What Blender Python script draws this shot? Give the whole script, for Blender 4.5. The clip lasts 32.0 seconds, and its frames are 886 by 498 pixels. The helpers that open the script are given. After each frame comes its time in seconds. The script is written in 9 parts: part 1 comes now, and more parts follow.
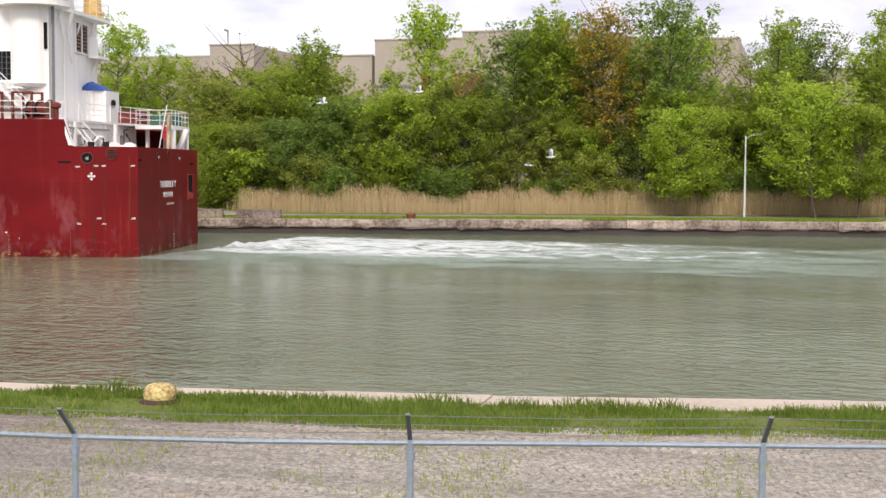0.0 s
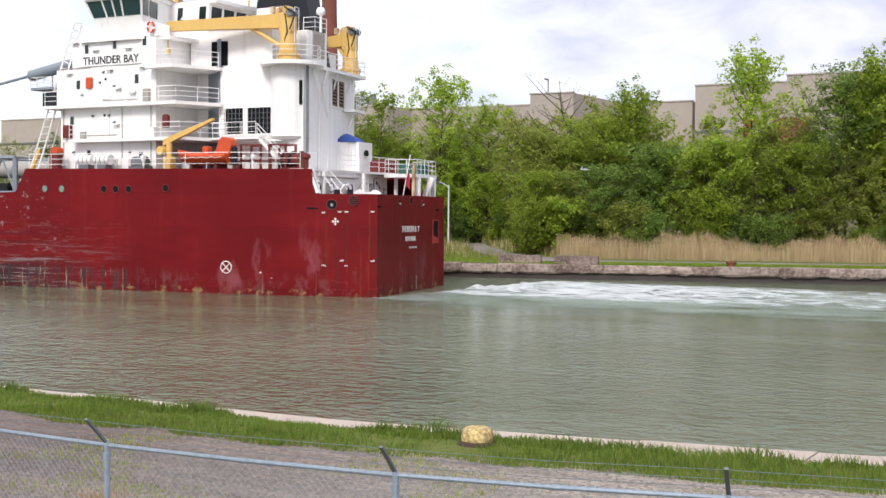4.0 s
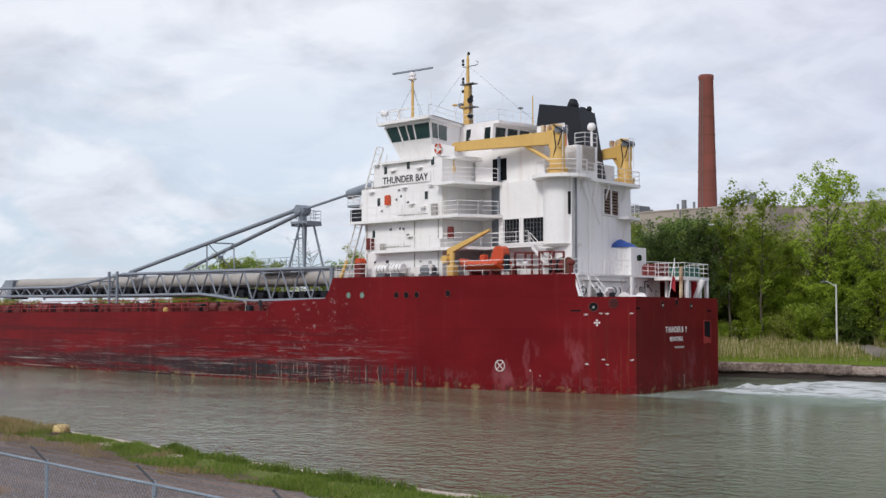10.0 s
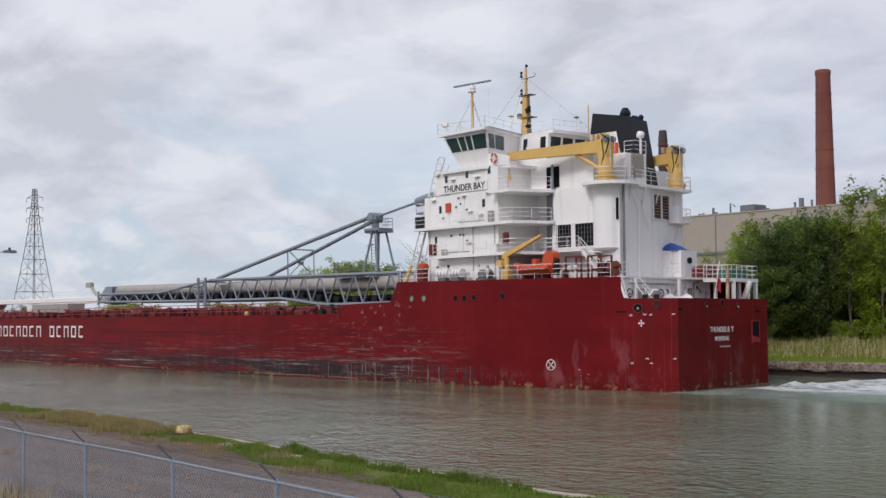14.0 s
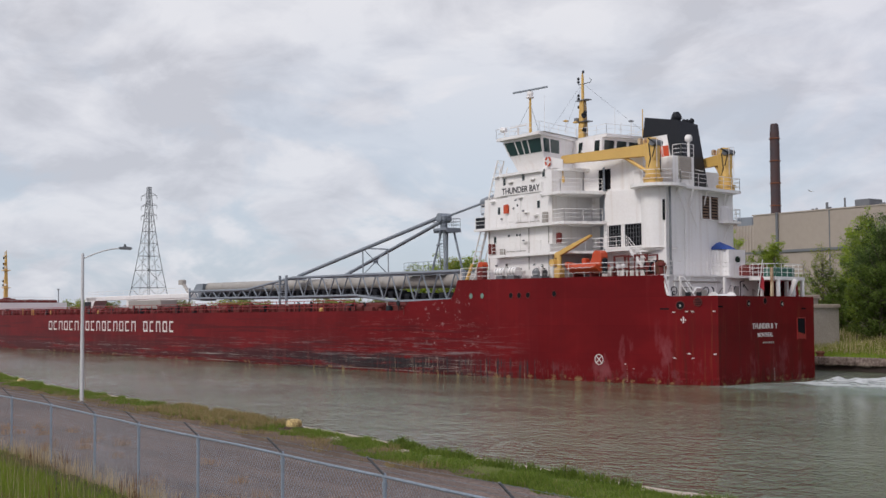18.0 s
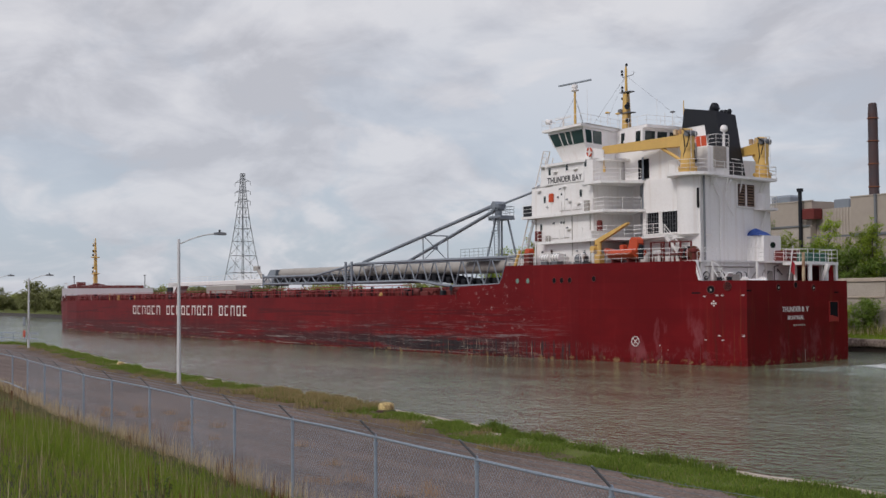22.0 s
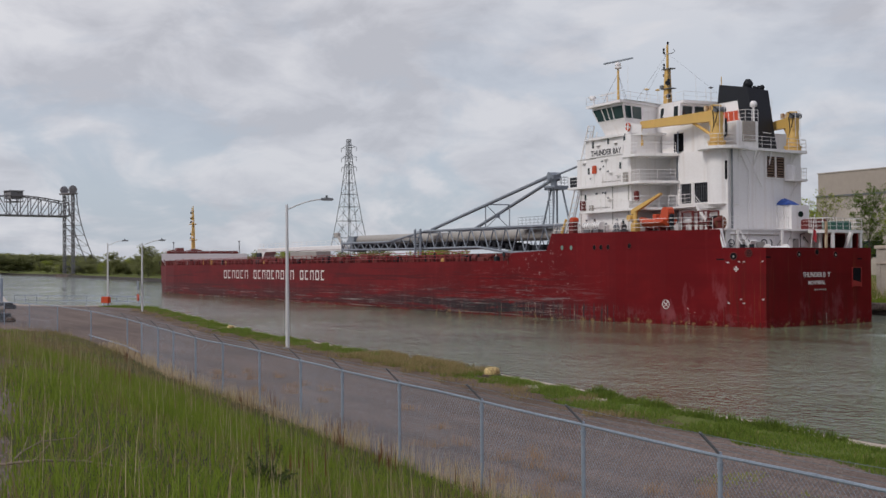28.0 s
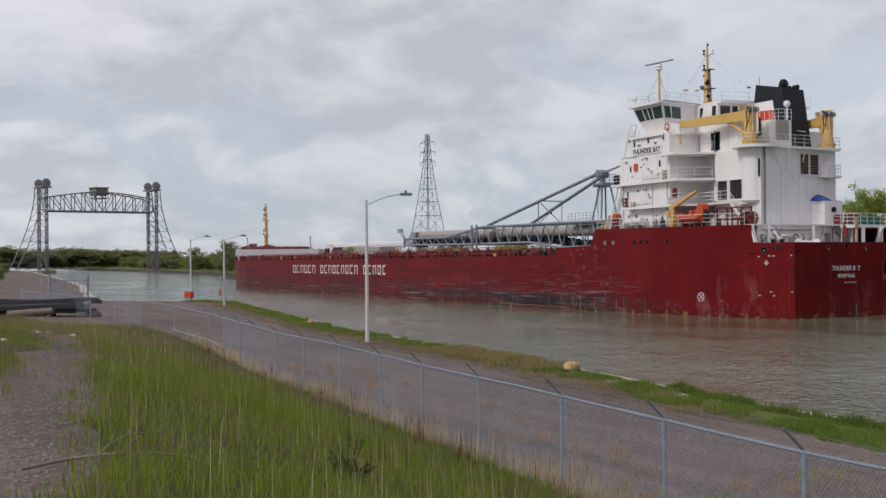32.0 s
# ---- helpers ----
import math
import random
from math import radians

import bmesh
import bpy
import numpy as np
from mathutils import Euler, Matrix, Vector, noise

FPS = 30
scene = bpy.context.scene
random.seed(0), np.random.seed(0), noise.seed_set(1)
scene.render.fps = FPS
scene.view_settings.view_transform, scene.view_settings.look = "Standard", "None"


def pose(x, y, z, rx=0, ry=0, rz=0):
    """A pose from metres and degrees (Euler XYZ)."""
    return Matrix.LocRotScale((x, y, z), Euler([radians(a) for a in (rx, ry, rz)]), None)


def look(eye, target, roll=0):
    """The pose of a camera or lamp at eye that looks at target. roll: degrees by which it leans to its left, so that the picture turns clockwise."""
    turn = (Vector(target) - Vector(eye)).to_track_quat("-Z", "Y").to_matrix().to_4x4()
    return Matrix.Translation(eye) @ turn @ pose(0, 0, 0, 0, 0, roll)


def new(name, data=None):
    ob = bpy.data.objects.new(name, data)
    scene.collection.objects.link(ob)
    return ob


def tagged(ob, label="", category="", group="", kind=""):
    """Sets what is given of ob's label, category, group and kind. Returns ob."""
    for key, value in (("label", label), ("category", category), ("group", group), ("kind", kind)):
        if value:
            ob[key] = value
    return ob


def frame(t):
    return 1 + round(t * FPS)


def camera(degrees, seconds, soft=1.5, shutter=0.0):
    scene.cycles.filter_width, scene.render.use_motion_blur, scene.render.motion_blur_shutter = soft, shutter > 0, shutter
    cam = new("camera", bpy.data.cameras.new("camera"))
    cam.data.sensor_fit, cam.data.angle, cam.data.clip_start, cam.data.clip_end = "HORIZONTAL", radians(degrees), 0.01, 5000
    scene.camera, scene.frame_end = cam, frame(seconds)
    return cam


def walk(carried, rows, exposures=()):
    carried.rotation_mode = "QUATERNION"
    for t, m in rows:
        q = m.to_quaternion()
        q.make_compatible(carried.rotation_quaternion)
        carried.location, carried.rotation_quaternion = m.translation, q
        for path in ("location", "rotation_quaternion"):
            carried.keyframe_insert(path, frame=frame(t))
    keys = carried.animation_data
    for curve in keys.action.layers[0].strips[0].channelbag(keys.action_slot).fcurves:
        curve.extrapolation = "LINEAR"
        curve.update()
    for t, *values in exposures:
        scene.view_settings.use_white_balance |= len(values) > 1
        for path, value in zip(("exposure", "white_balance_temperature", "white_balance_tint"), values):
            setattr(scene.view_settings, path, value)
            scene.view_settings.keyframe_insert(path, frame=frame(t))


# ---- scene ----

# camera: hand-held at one spot on the bank, panning left with the ship
cam = camera(37.36, 32.0)


def cam_pose(x, y, z, yaw, pitch, roll):
    return pose(x, y, z, 90 + pitch, 0, yaw) @ pose(0, 0, 0, 0, 0, roll)


CAM_ROWS = [
    (0, 0.010, -0.038, 5.300, 15.253, -3.519, 0.352),
    (0.5, 0.010, -0.039, 5.295, 16.673, -3.504, 0.329),
    (1, 0.001, -0.028, 5.295, 18.271, -3.495, 0.365),
    (1.5, -0.007, -0.017, 5.288, 20.129, -3.485, 0.368),
    (2, -0.010, -0.014, 5.290, 22.207, -3.429, 0.415),
    (2.5, -0.011, -0.014, 5.299, 23.942, -2.961, 0.465),
    (3, -0.005, -0.013, 5.297, 25.672, -2.538, 0.422),
    (3.5, -0.003, -0.010, 5.298, 27.372, -2.058, 0.402),
    (5.5, 0.019, 0.013, 5.310, 33.849, -0.040, 0.276),
    (6, 0.027, 0.020, 5.290, 35.166, 0.555, 0.141),
    (6.5, 0.016, 0.033, 5.296, 36.541, 1.033, 0.198),
    (7, 0.002, 0.047, 5.297, 37.914, 1.503, 0.216),
    (7.5, -0.017, 0.047, 5.285, 39.056, 1.842, 0.189),
    (8, -0.026, 0.075, 5.312, 40.378, 1.937, 0.148),
    (8.5, -0.039, 0.090, 5.316, 41.777, 2.190, 0.028),
    (9, -0.046, 0.110, 5.323, 43.185, 2.517, -0.047),
    (9.5, -0.046, 0.110, 5.320, 44.556, 2.709, -0.003),
    (10, -0.048, 0.099, 5.314, 45.549, 2.843, -0.099),
    (10.5, -0.033, 0.103, 5.307, 46.394, 2.867, -0.157),
    (11, -0.020, 0.084, 5.311, 47.514, 2.843, -0.195),
    (11.5, -0.019, 0.000, 5.266, 48.600, 2.857, -0.274),
    (12, 0.015, -0.012, 5.265, 49.272, 2.792, -0.341),
    (12.5, 0.029, -0.022, 5.276, 50.008, 2.864, -0.332),
    (13, 0.037, -0.046, 5.277, 50.327, 2.916, -0.362),
    (13.5, 0.034, -0.024, 5.282, 50.357, 2.951, -0.426),
    (15.5, 0.024, -0.028, 5.268, 51.518, 2.948, -0.463),
    (16, 0.024, -0.015, 5.278, 52.188, 2.917, -0.357),
    (16.5, 0.041, -0.034, 5.266, 52.862, 2.917, -0.372),
    (17, 0.040, -0.038, 5.260, 53.696, 2.901, -0.306),
    (17.5, 0.014, -0.011, 5.263, 54.447, 2.871, -0.358),
    (18, -0.009, 0.007, 5.267, 55.129, 2.834, -0.355),
    (18.5, 0.016, -0.013, 5.258, 55.652, 2.821, -0.356),
    (19, 0.019, -0.025, 5.253, 56.067, 2.803, -0.384),
    (19.5, -0.002, -0.007, 5.263, 56.563, 2.770, -0.319),
    (20, -0.012, -0.006, 5.262, 57.117, 2.745, -0.338),
    (20.5, -0.007, -0.006, 5.258, 57.683, 2.735, -0.352),
    (21, 0.003, -0.012, 5.250, 58.197, 2.602, -0.445),
    (21.5, 0.008, -0.009, 5.256, 58.659, 2.317, -0.428),
    (22, 0.006, -0.006, 5.257, 59.103, 2.171, -0.481),
    (22.5, 0.007, -0.012, 5.259, 59.342, 2.076, -0.478),
    (23, -0.006, -0.010, 5.255, 59.682, 1.987, -0.444),
    (23.5, -0.007, -0.006, 5.255, 60.002, 1.811, -0.468),
    (24, -0.006, -0.009, 5.250, 60.391, 1.618, -0.430),
    (24.5, -0.000, -0.019, 5.253, 60.912, 1.354, -0.430),
    (25, 0.005, -0.019, 5.253, 61.425, 1.132, -0.446),
    (25.5, 0.000, -0.018, 5.250, 61.782, 0.942, -0.490),
    (27.5, -0.001, -0.023, 5.255, 63.317, 0.688, -0.488),
    (28, -0.004, -0.019, 5.254, 63.709, 0.682, -0.394),
    (28.5, -0.006, -0.022, 5.257, 64.212, 0.673, -0.383),
    (29, -0.007, -0.025, 5.257, 64.794, 0.675, -0.375),
    (29.5, -0.010, -0.021, 5.253, 65.270, 0.650, -0.412),
    (30, -0.013, -0.022, 5.250, 65.718, 0.592, -0.436),
    (30.5, -0.004, -0.028, 5.258, 66.147, 0.528, -0.484),
    (31, 0.007, -0.038, 5.258, 66.496, 0.488, -0.491),
    (31.5, 0.007, -0.028, 5.256, 66.803, 0.471, -0.566),
    (32, 0.007, -0.034, 5.256, 67.150, 0.471, -0.551),
]
walk(cam, [(r[0], cam_pose(*r[1:])) for r in CAM_ROWS],
     exposures=[(0, 0.86, 6950, 10), (2, 0.86, 6750, 10), (3.5, 0.82, 6550, 10), (6, 0.52, 6350, 10), (7, 0.44, 6330, 10), (8, 0.27, 6300, 10), (9, 0.22, 6300, 10), (13, 0.0, 6320, 11),
                (16, -0.03, 6450, 12), (20, -0.05, 6500, 12), (22, -0.2, 6520, 12), (25, -0.23, 6550, 12), (28, -0.24, 6500, 12), (32, -0.18, 6500, 12)])

# ship's way: seconds, transom centre at the waterline, turn from due west
SHIP_ROWS = [
    (0, -37.31, 76.33, -0.240),
    (2, -40.30, 76.49, -0.186),
    (4, -43.33, 76.62, -0.139),
    (6, -46.46, 76.74, -0.097),
    (8, -49.70, 76.83, -0.064),
    (10, -52.89, 76.90, -0.037),
    (12, -56.03, 76.96, -0.018),
    (14, -59.25, 76.99, -0.006),
    (16, -62.51, 77.01, 0.000),
    (18, -65.82, 77.00, -0.002),
    (20, -69.14, 76.98, -0.010),
    (22, -72.47, 76.94, -0.026),
    (24, -75.79, 76.88, -0.048),
    (26, -79.16, 76.80, -0.079),
    (28, -82.52, 76.71, -0.115),
    (30, -85.83, 76.60, -0.158),
    (32, -89.17, 76.48, -0.209),
]

# ---------------- world, sun ----------------
world = bpy.data.worlds.new("overcast_sky")
scene.world = world
world.use_nodes = True


def world_nodes():
    nt = world.node_tree
    nt.nodes.clear()
    N, L = nt.nodes.new, nt.links.new
    out, bg = N("ShaderNodeOutputWorld"), N("ShaderNodeBackground")
    sky = N("ShaderNodeTexSky")
    sky.sky_type, sky.sun_disc = "NISHITA", False
    sky.sun_elevation, sky.sun_rotation = radians(40), radians(167)
    sky.air_density, sky.dust_density = 1.0, 1.0
    tc, sep = N("ShaderNodeTexCoord"), N("ShaderNodeSeparateXYZ")
    L(tc.outputs["Generated"], sep.inputs[0])
    # flat cloud layer: direction divided by height
    zz = N("ShaderNodeMath"); zz.operation = "ABSOLUTE"; L(sep.outputs[2], zz.inputs[0])
    za = N("ShaderNodeMath"); za.operation = "ADD"; za.inputs[1].default_value = 0.34; L(zz.outputs[0], za.inputs[0])
    dv = N("ShaderNodeVectorMath"); dv.operation = "DIVIDE"
    cb = N("ShaderNodeCombineXYZ")
    for i in range(3):
        L(za.outputs[0], cb.inputs[i])
    L(tc.outputs["Generated"], dv.inputs[0]); L(cb.outputs[0], dv.inputs[1])
    flat = N("ShaderNodeVectorMath"); flat.operation = "MULTIPLY"; flat.inputs[1].default_value = (1, 1, 0.25)
    L(dv.outputs[0], flat.inputs[0])
    def cloud(scale, detail, rough, warp):
        n = N("ShaderNodeTexNoise")
        n.inputs["Scale"].default_value, n.inputs["Detail"].default_value, n.inputs["Roughness"].default_value = scale, detail, rough
        n.inputs["Distortion"].default_value = warp
        L(flat.outputs[0], n.inputs["Vector"])
        return n.outputs["Fac"]

    def ranged(sock, a, b, lo, hi):
        m = N("ShaderNodeMapRange")
        m.interpolation_type = "SMOOTHSTEP"
        m.inputs[1].default_value, m.inputs[2].default_value, m.inputs[3].default_value, m.inputs[4].default_value = a, b, lo, hi
        L(sock, m.inputs[0])
        return m.outputs[0]

    def op(kind, p, q):
        m = N("ShaderNodeMath"); m.operation = kind
        for i, k in enumerate((p, q)):
            if isinstance(k, (int, float)):
                m.inputs[i].default_value = k
            else:
                L(k, m.inputs[i])
        return m.outputs[0]

    # broad banks, puffs and wisps of one cloud deck
    lump = op("ADD", op("ADD", op("MULTIPLY", cloud(1.4, 3, 0.5, 0.3), 0.36), op("MULTIPLY", cloud(5.5, 6, 0.58, 0.4), 0.50)), op("MULTIPLY", cloud(11.0, 4, 0.55, 0.2), 0.14))
    r1 = N("ShaderNodeValToRGB")
    e = r1.color_ramp.elements
    e[0].position, e[0].color = 0.415, (0.575, 0.59, 0.64, 1)
    e[1].position, e[1].color = 0.575, (0.80, 0.81, 0.845, 1)
    e.new(0.485).color = (0.68, 0.695, 0.745, 1)
    L(lump, r1.inputs[0])
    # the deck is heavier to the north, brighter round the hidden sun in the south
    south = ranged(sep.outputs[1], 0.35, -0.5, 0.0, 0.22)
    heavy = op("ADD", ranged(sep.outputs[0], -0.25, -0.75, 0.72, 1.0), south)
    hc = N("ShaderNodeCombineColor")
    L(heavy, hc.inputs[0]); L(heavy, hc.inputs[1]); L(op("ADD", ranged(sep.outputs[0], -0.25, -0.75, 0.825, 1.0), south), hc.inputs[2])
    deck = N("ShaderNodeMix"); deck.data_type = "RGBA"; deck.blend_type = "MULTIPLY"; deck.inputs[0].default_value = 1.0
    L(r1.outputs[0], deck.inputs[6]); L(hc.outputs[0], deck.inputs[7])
    # the deck thins to pale blue low in the west
    west = ranged(sep.outputs[0], -0.15, -0.8, 0.0, 1.0)
    low = ranged(sep.outputs[2], 0.27, 0.02, 0.0, 1.0)
    thin = ranged(cloud(2.8, 5, 0.58, 0.6), 0.44, 0.58, 0.0, 1.0)
    gap = op("MULTIPLY", op("MULTIPLY", west, low), op("ADD", op("MULTIPLY", thin, 0.72), 0.24))
    skyb = N("ShaderNodeMix"); skyb.data_type = "RGBA"; skyb.blend_type = "MULTIPLY"; skyb.inputs[0].default_value = 1.0
    skyb.inputs[7].default_value = (0.085, 0.085, 0.085, 1)
    L(sky.outputs[0], skyb.inputs[6])
    veil = N("ShaderNodeMix"); veil.data_type = "RGBA"; veil.inputs[0].default_value = 0.72
    veil.inputs[7].default_value = (0.58, 0.675, 0.80, 1)
    L(skyb.outputs[2], veil.inputs[6])
    mix = N("ShaderNodeMix"); mix.data_type = "RGBA"
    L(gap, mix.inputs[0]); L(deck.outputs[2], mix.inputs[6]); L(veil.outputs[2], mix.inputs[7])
    L(mix.outputs[2], bg.inputs[0]); bg.inputs[1].default_value = 1.0
    L(bg.outputs[0], out.inputs[0])


world_nodes()
sun_data = bpy.data.lights.new("sun", "SUN")
sun_data.energy, sun_data.angle, sun_data.color = 1.75, radians(14), (1.0, 0.96, 0.9)
sun = new("sun", sun_data)
sun.matrix_world = look((22, -92, 82), (0, 0, 0))

# ---------------- materials ----------------
def mat(name, base, rough=0.6, metal=0.0, var=0.25, scale=3.0, bump=0.1, bscale=None, tint=None, streak=0.0, per=0.0, spec=0.5):
    """Painted or natural surface: base colour broken by two scales of noise, optional vertical streaks, fine relief."""
    m = bpy.data.materials.new(name)
    m.use_nodes = True
    nt = m.node_tree
    N, L = nt.nodes.new, nt.links.new
    b = nt.nodes["Principled BSDF"]
    b.inputs["Roughness"].default_value, b.inputs["Metallic"].default_value = rough, metal
    b.inputs["Specular IOR Level"].default_value = spec
    tc = N("ShaderNodeTexCoord")
    big, fine = N("ShaderNodeTexNoise"), N("ShaderNodeTexNoise")
    big.inputs["Scale"].default_value, big.inputs["Detail"].default_value = scale * 0.25, 4
    fine.inputs["Scale"].default_value, fine.inputs["Detail"].default_value = (bscale or scale * 6), 5
    L(tc.outputs["Object"], big.inputs["Vector"]); L(tc.outputs["Object"], fine.inputs["Vector"])
    add = N("ShaderNodeMath"); add.operation = "ADD"
    L(big.outputs["Fac"], add.inputs[0]); L(fine.outputs["Fac"], add.inputs[1])
    ramp = N("ShaderNodeValToRGB")
    t = tint or tuple(c * 0.6 for c in base)
    e = ramp.color_ramp.elements
    e[0].position, e[1].position = 0.38, 0.62
    dark = tuple(base[i] * (1 - var) + t[i] * var for i in range(3))
    lite = tuple(min(1, c * (1 + var * 0.45)) for c in base)
    e[0].color, e[1].color = (*dark, 1), (*lite, 1)
    half = N("ShaderNodeMath"); half.operation = "MULTIPLY"; half.inputs[1].default_value = 0.5
    L(add.outputs[0], half.inputs[0]); L(half.outputs[0], ramp.inputs[0])
    col = ramp.outputs[0]
    if streak:
        mp = N("ShaderNodeMapping"); mp.inputs["Scale"].default_value = (2.2, 2.2, 0.12)
        sn = N("ShaderNodeTexNoise"); sn.inputs["Scale"].default_value, sn.inputs["Detail"].default_value = 1.0, 6
        L(tc.outputs["Object"], mp.inputs[0]); L(mp.outputs[0], sn.inputs["Vector"])
        sr = N("ShaderNodeMapRange"); sr.inputs[1].default_value, sr.inputs[2].default_value, sr.inputs[3].default_value, sr.inputs[4].default_value = 0.55, 0.78, 0.0, streak
        L(sn.outputs["Fac"], sr.inputs[0])
        mx = N("ShaderNodeMix"); mx.data_type = "RGBA"
        L(sr.outputs[0], mx.inputs[0]); L(col, mx.inputs[6]); mx.inputs[7].default_value = (*t, 1)
        col = mx.outputs[2]
    if per:
        oi = N("ShaderNodeObjectInfo")
        hv = N("ShaderNodeHueSaturation")
        mr = N("ShaderNodeMapRange"); mr.inputs[3].default_value, mr.inputs[4].default_value = 1 - per, 1 + per
        L(oi.outputs["Random"], mr.inputs[0]); L(mr.outputs[0], hv.inputs["Value"]); L(col, hv.inputs["Color"])
        col = hv.outputs[0]
    L(col, b.inputs["Base Color"])
    if bump:
        bp = N("ShaderNodeBump"); bp.inputs["Strength"].default_value = bump; bp.inputs["Distance"].default_value = 0.05
        L(fine.outputs["Fac"], bp.inputs["Height"]); L(bp.outputs[0], b.inputs["Normal"])
    return m


def leaf_mat(name, base, alt, trans=0.35):
    m = bpy.data.materials.new(name)
    m.use_nodes = True
    nt = m.node_tree
    N, L = nt.nodes.new, nt.links.new
    b = nt.nodes["Principled BSDF"]
    out = nt.nodes["Material Output"]
    g, oi = N("ShaderNodeNewGeometry"), N("ShaderNodeObjectInfo")
    mx = N("ShaderNodeMix"); mx.data_type = "RGBA"
    L(g.outputs["Random Per Island"], mx.inputs[0])
    mx.inputs[6].default_value, mx.inputs[7].default_value = (*base, 1), (*alt, 1)
    hv = N("ShaderNodeHueSaturation")
    mr = N("ShaderNodeMapRange"); mr.inputs[3].default_value, mr.inputs[4].default_value = 0.75, 1.25
    L(oi.outputs["Random"], mr.inputs[0]); L(mr.outputs[0], hv.inputs["Value"]); L(mx.outputs[2], hv.inputs["Color"])
    L(hv.outputs[0], b.inputs["Base Color"])
    b.inputs["Roughness"].default_value = 0.6
    b.inputs["Specular IOR Level"].default_value = 0.25
    tr = N("ShaderNodeBsdfTranslucent"); L(hv.outputs[0], tr.inputs[0])
    ms = N("ShaderNodeMixShader"); ms.inputs[0].default_value = trans
    L(b.outputs[0], ms.inputs[1]); L(tr.outputs[0], ms.inputs[2]); L(ms.outputs[0], out.inputs[0])
    return m


M_RED = mat("red_hull_paint", (0.285, 0.018, 0.02), 0.42, var=0.30, scale=0.5, bump=0.02, tint=(0.2, 0.045, 0.04), streak=0.12)
M_WHITE = mat("white_ship_paint", (0.81, 0.795, 0.775), 0.45, var=0.07, scale=0.9, bump=0.0, tint=(0.46, 0.33, 0.22), streak=0.30)
M_BROWN = mat("rust_stained_louvre", (0.20, 0.12, 0.075), 0.7, var=0.8, scale=5, tint=(0.06, 0.035, 0.025))
M_RUST = mat("rust", (0.16, 0.06, 0.03), 0.85, var=0.5, scale=4)
M_YELLOW = mat("yellow_crane_paint", (0.63, 0.40, 0.11), 0.5, var=0.2, scale=2, tint=(0.35, 0.2, 0.08), streak=0.25)
M_BLACK = mat("black_funnel_paint", (0.016, 0.018, 0.022), 0.55, var=0.2, scale=2, spec=0.2)
M_GREY = mat("grey_boom_paint", (0.20, 0.23, 0.26), 0.5, var=0.2, scale=2)
M_BELT = mat("conveyor_cover", (0.34, 0.32, 0.29), 0.6, var=0.25, scale=1.2, streak=0.3, tint=(0.2, 0.17, 0.14))
M_DECKRED = mat("oxide_red_deck_paint", (0.14, 0.028, 0.024), 0.65, var=0.35, scale=1.5, tint=(0.06, 0.03, 0.03), spec=0.2)
M_GLASS = mat("dark_window_glass", (0.012, 0.022, 0.022), 0.08, var=0.1, bump=0)
M_TEAL = mat("tinted_bridge_glass", (0.02, 0.05, 0.05), 0.06, var=0.1, bump=0)
M_DARK = mat("dark_opening", (0.012, 0.012, 0.014), 0.9, spec=0.05)
M_ORANGE = mat("orange_rescue_boat", (0.50, 0.06, 0.012), 0.45, var=0.2)
M_BLUE = mat("blue_tarp", (0.02, 0.07, 0.30), 0.5, var=0.3, bump=0.4, bscale=5)
M_LETTER = mat("white_lettering", (0.72, 0.70, 0.66), 0.6, var=0.3, scale=2, tint=(0.35, 0.2, 0.18))
M_BLACKLET = mat("black_lettering", (0.015, 0.015, 0.02), 0.6)
M_CONC = mat("weathered_concrete", (0.42, 0.37, 0.32), 0.85, var=0.35, scale=1.0, bump=0.5, bscale=7, tint=(0.22, 0.18, 0.15))
M_OLDCONC = mat("stained_canal_wall", (0.255, 0.205, 0.175), 0.9, var=0.9, scale=2.6, bump=0.5, bscale=4.5, tint=(0.09, 0.055, 0.042), per=0.22, streak=0.5)
M_GRAVEL = mat("gravel_ground", (0.215, 0.185, 0.168), 0.95, var=0.6, scale=0.5, bump=0.8, bscale=22, tint=(0.11, 0.09, 0.08))
M_SOIL = mat("grass_soil", (0.05, 0.058, 0.02), 0.95, spec=0.1, var=0.6, scale=1.5, bump=0.5, tint=(0.075, 0.058, 0.035))
M_GALV = mat("galvanised_steel", (0.27, 0.32, 0.38), 0.6, 0.25, var=0.3, scale=3, bump=0.05)
M_STEEL = mat("weathered_grey_steel", (0.16, 0.17, 0.18), 0.6, 0.2, var=0.3, scale=2)
M_BARK = mat("bark", (0.10, 0.08, 0.065), 0.9, var=0.4, scale=4, bump=0.5)
M_BRICK = mat("red_chimney_brick", (0.20, 0.062, 0.042), 0.9, var=0.35, scale=1.2, bump=0.3, tint=(0.09, 0.04, 0.035))
M_BEIGE = mat("beige_factory_cladding", (0.36, 0.31, 0.26), 0.8, var=0.12, scale=0.2)
L_SPRING = leaf_mat("spring_green_leaves", (0.235, 0.325, 0.04), (0.43, 0.53, 0.07), 0.6)
L_OLIVE = leaf_mat("olive_leaves", (0.22, 0.26, 0.05), (0.39, 0.43, 0.085), 0.6)
L_DEEP = leaf_mat("deep_green_leaves", (0.13, 0.205, 0.045), (0.25, 0.34, 0.07), 0.52)
L_DARK = leaf_mat("dark_conifer_leaves", (0.08, 0.13, 0.035), (0.155, 0.225, 0.06), 0.45)
# leaf colour greyed to carry the haze of distance
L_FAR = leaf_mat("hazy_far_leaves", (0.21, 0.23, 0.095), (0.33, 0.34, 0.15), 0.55)
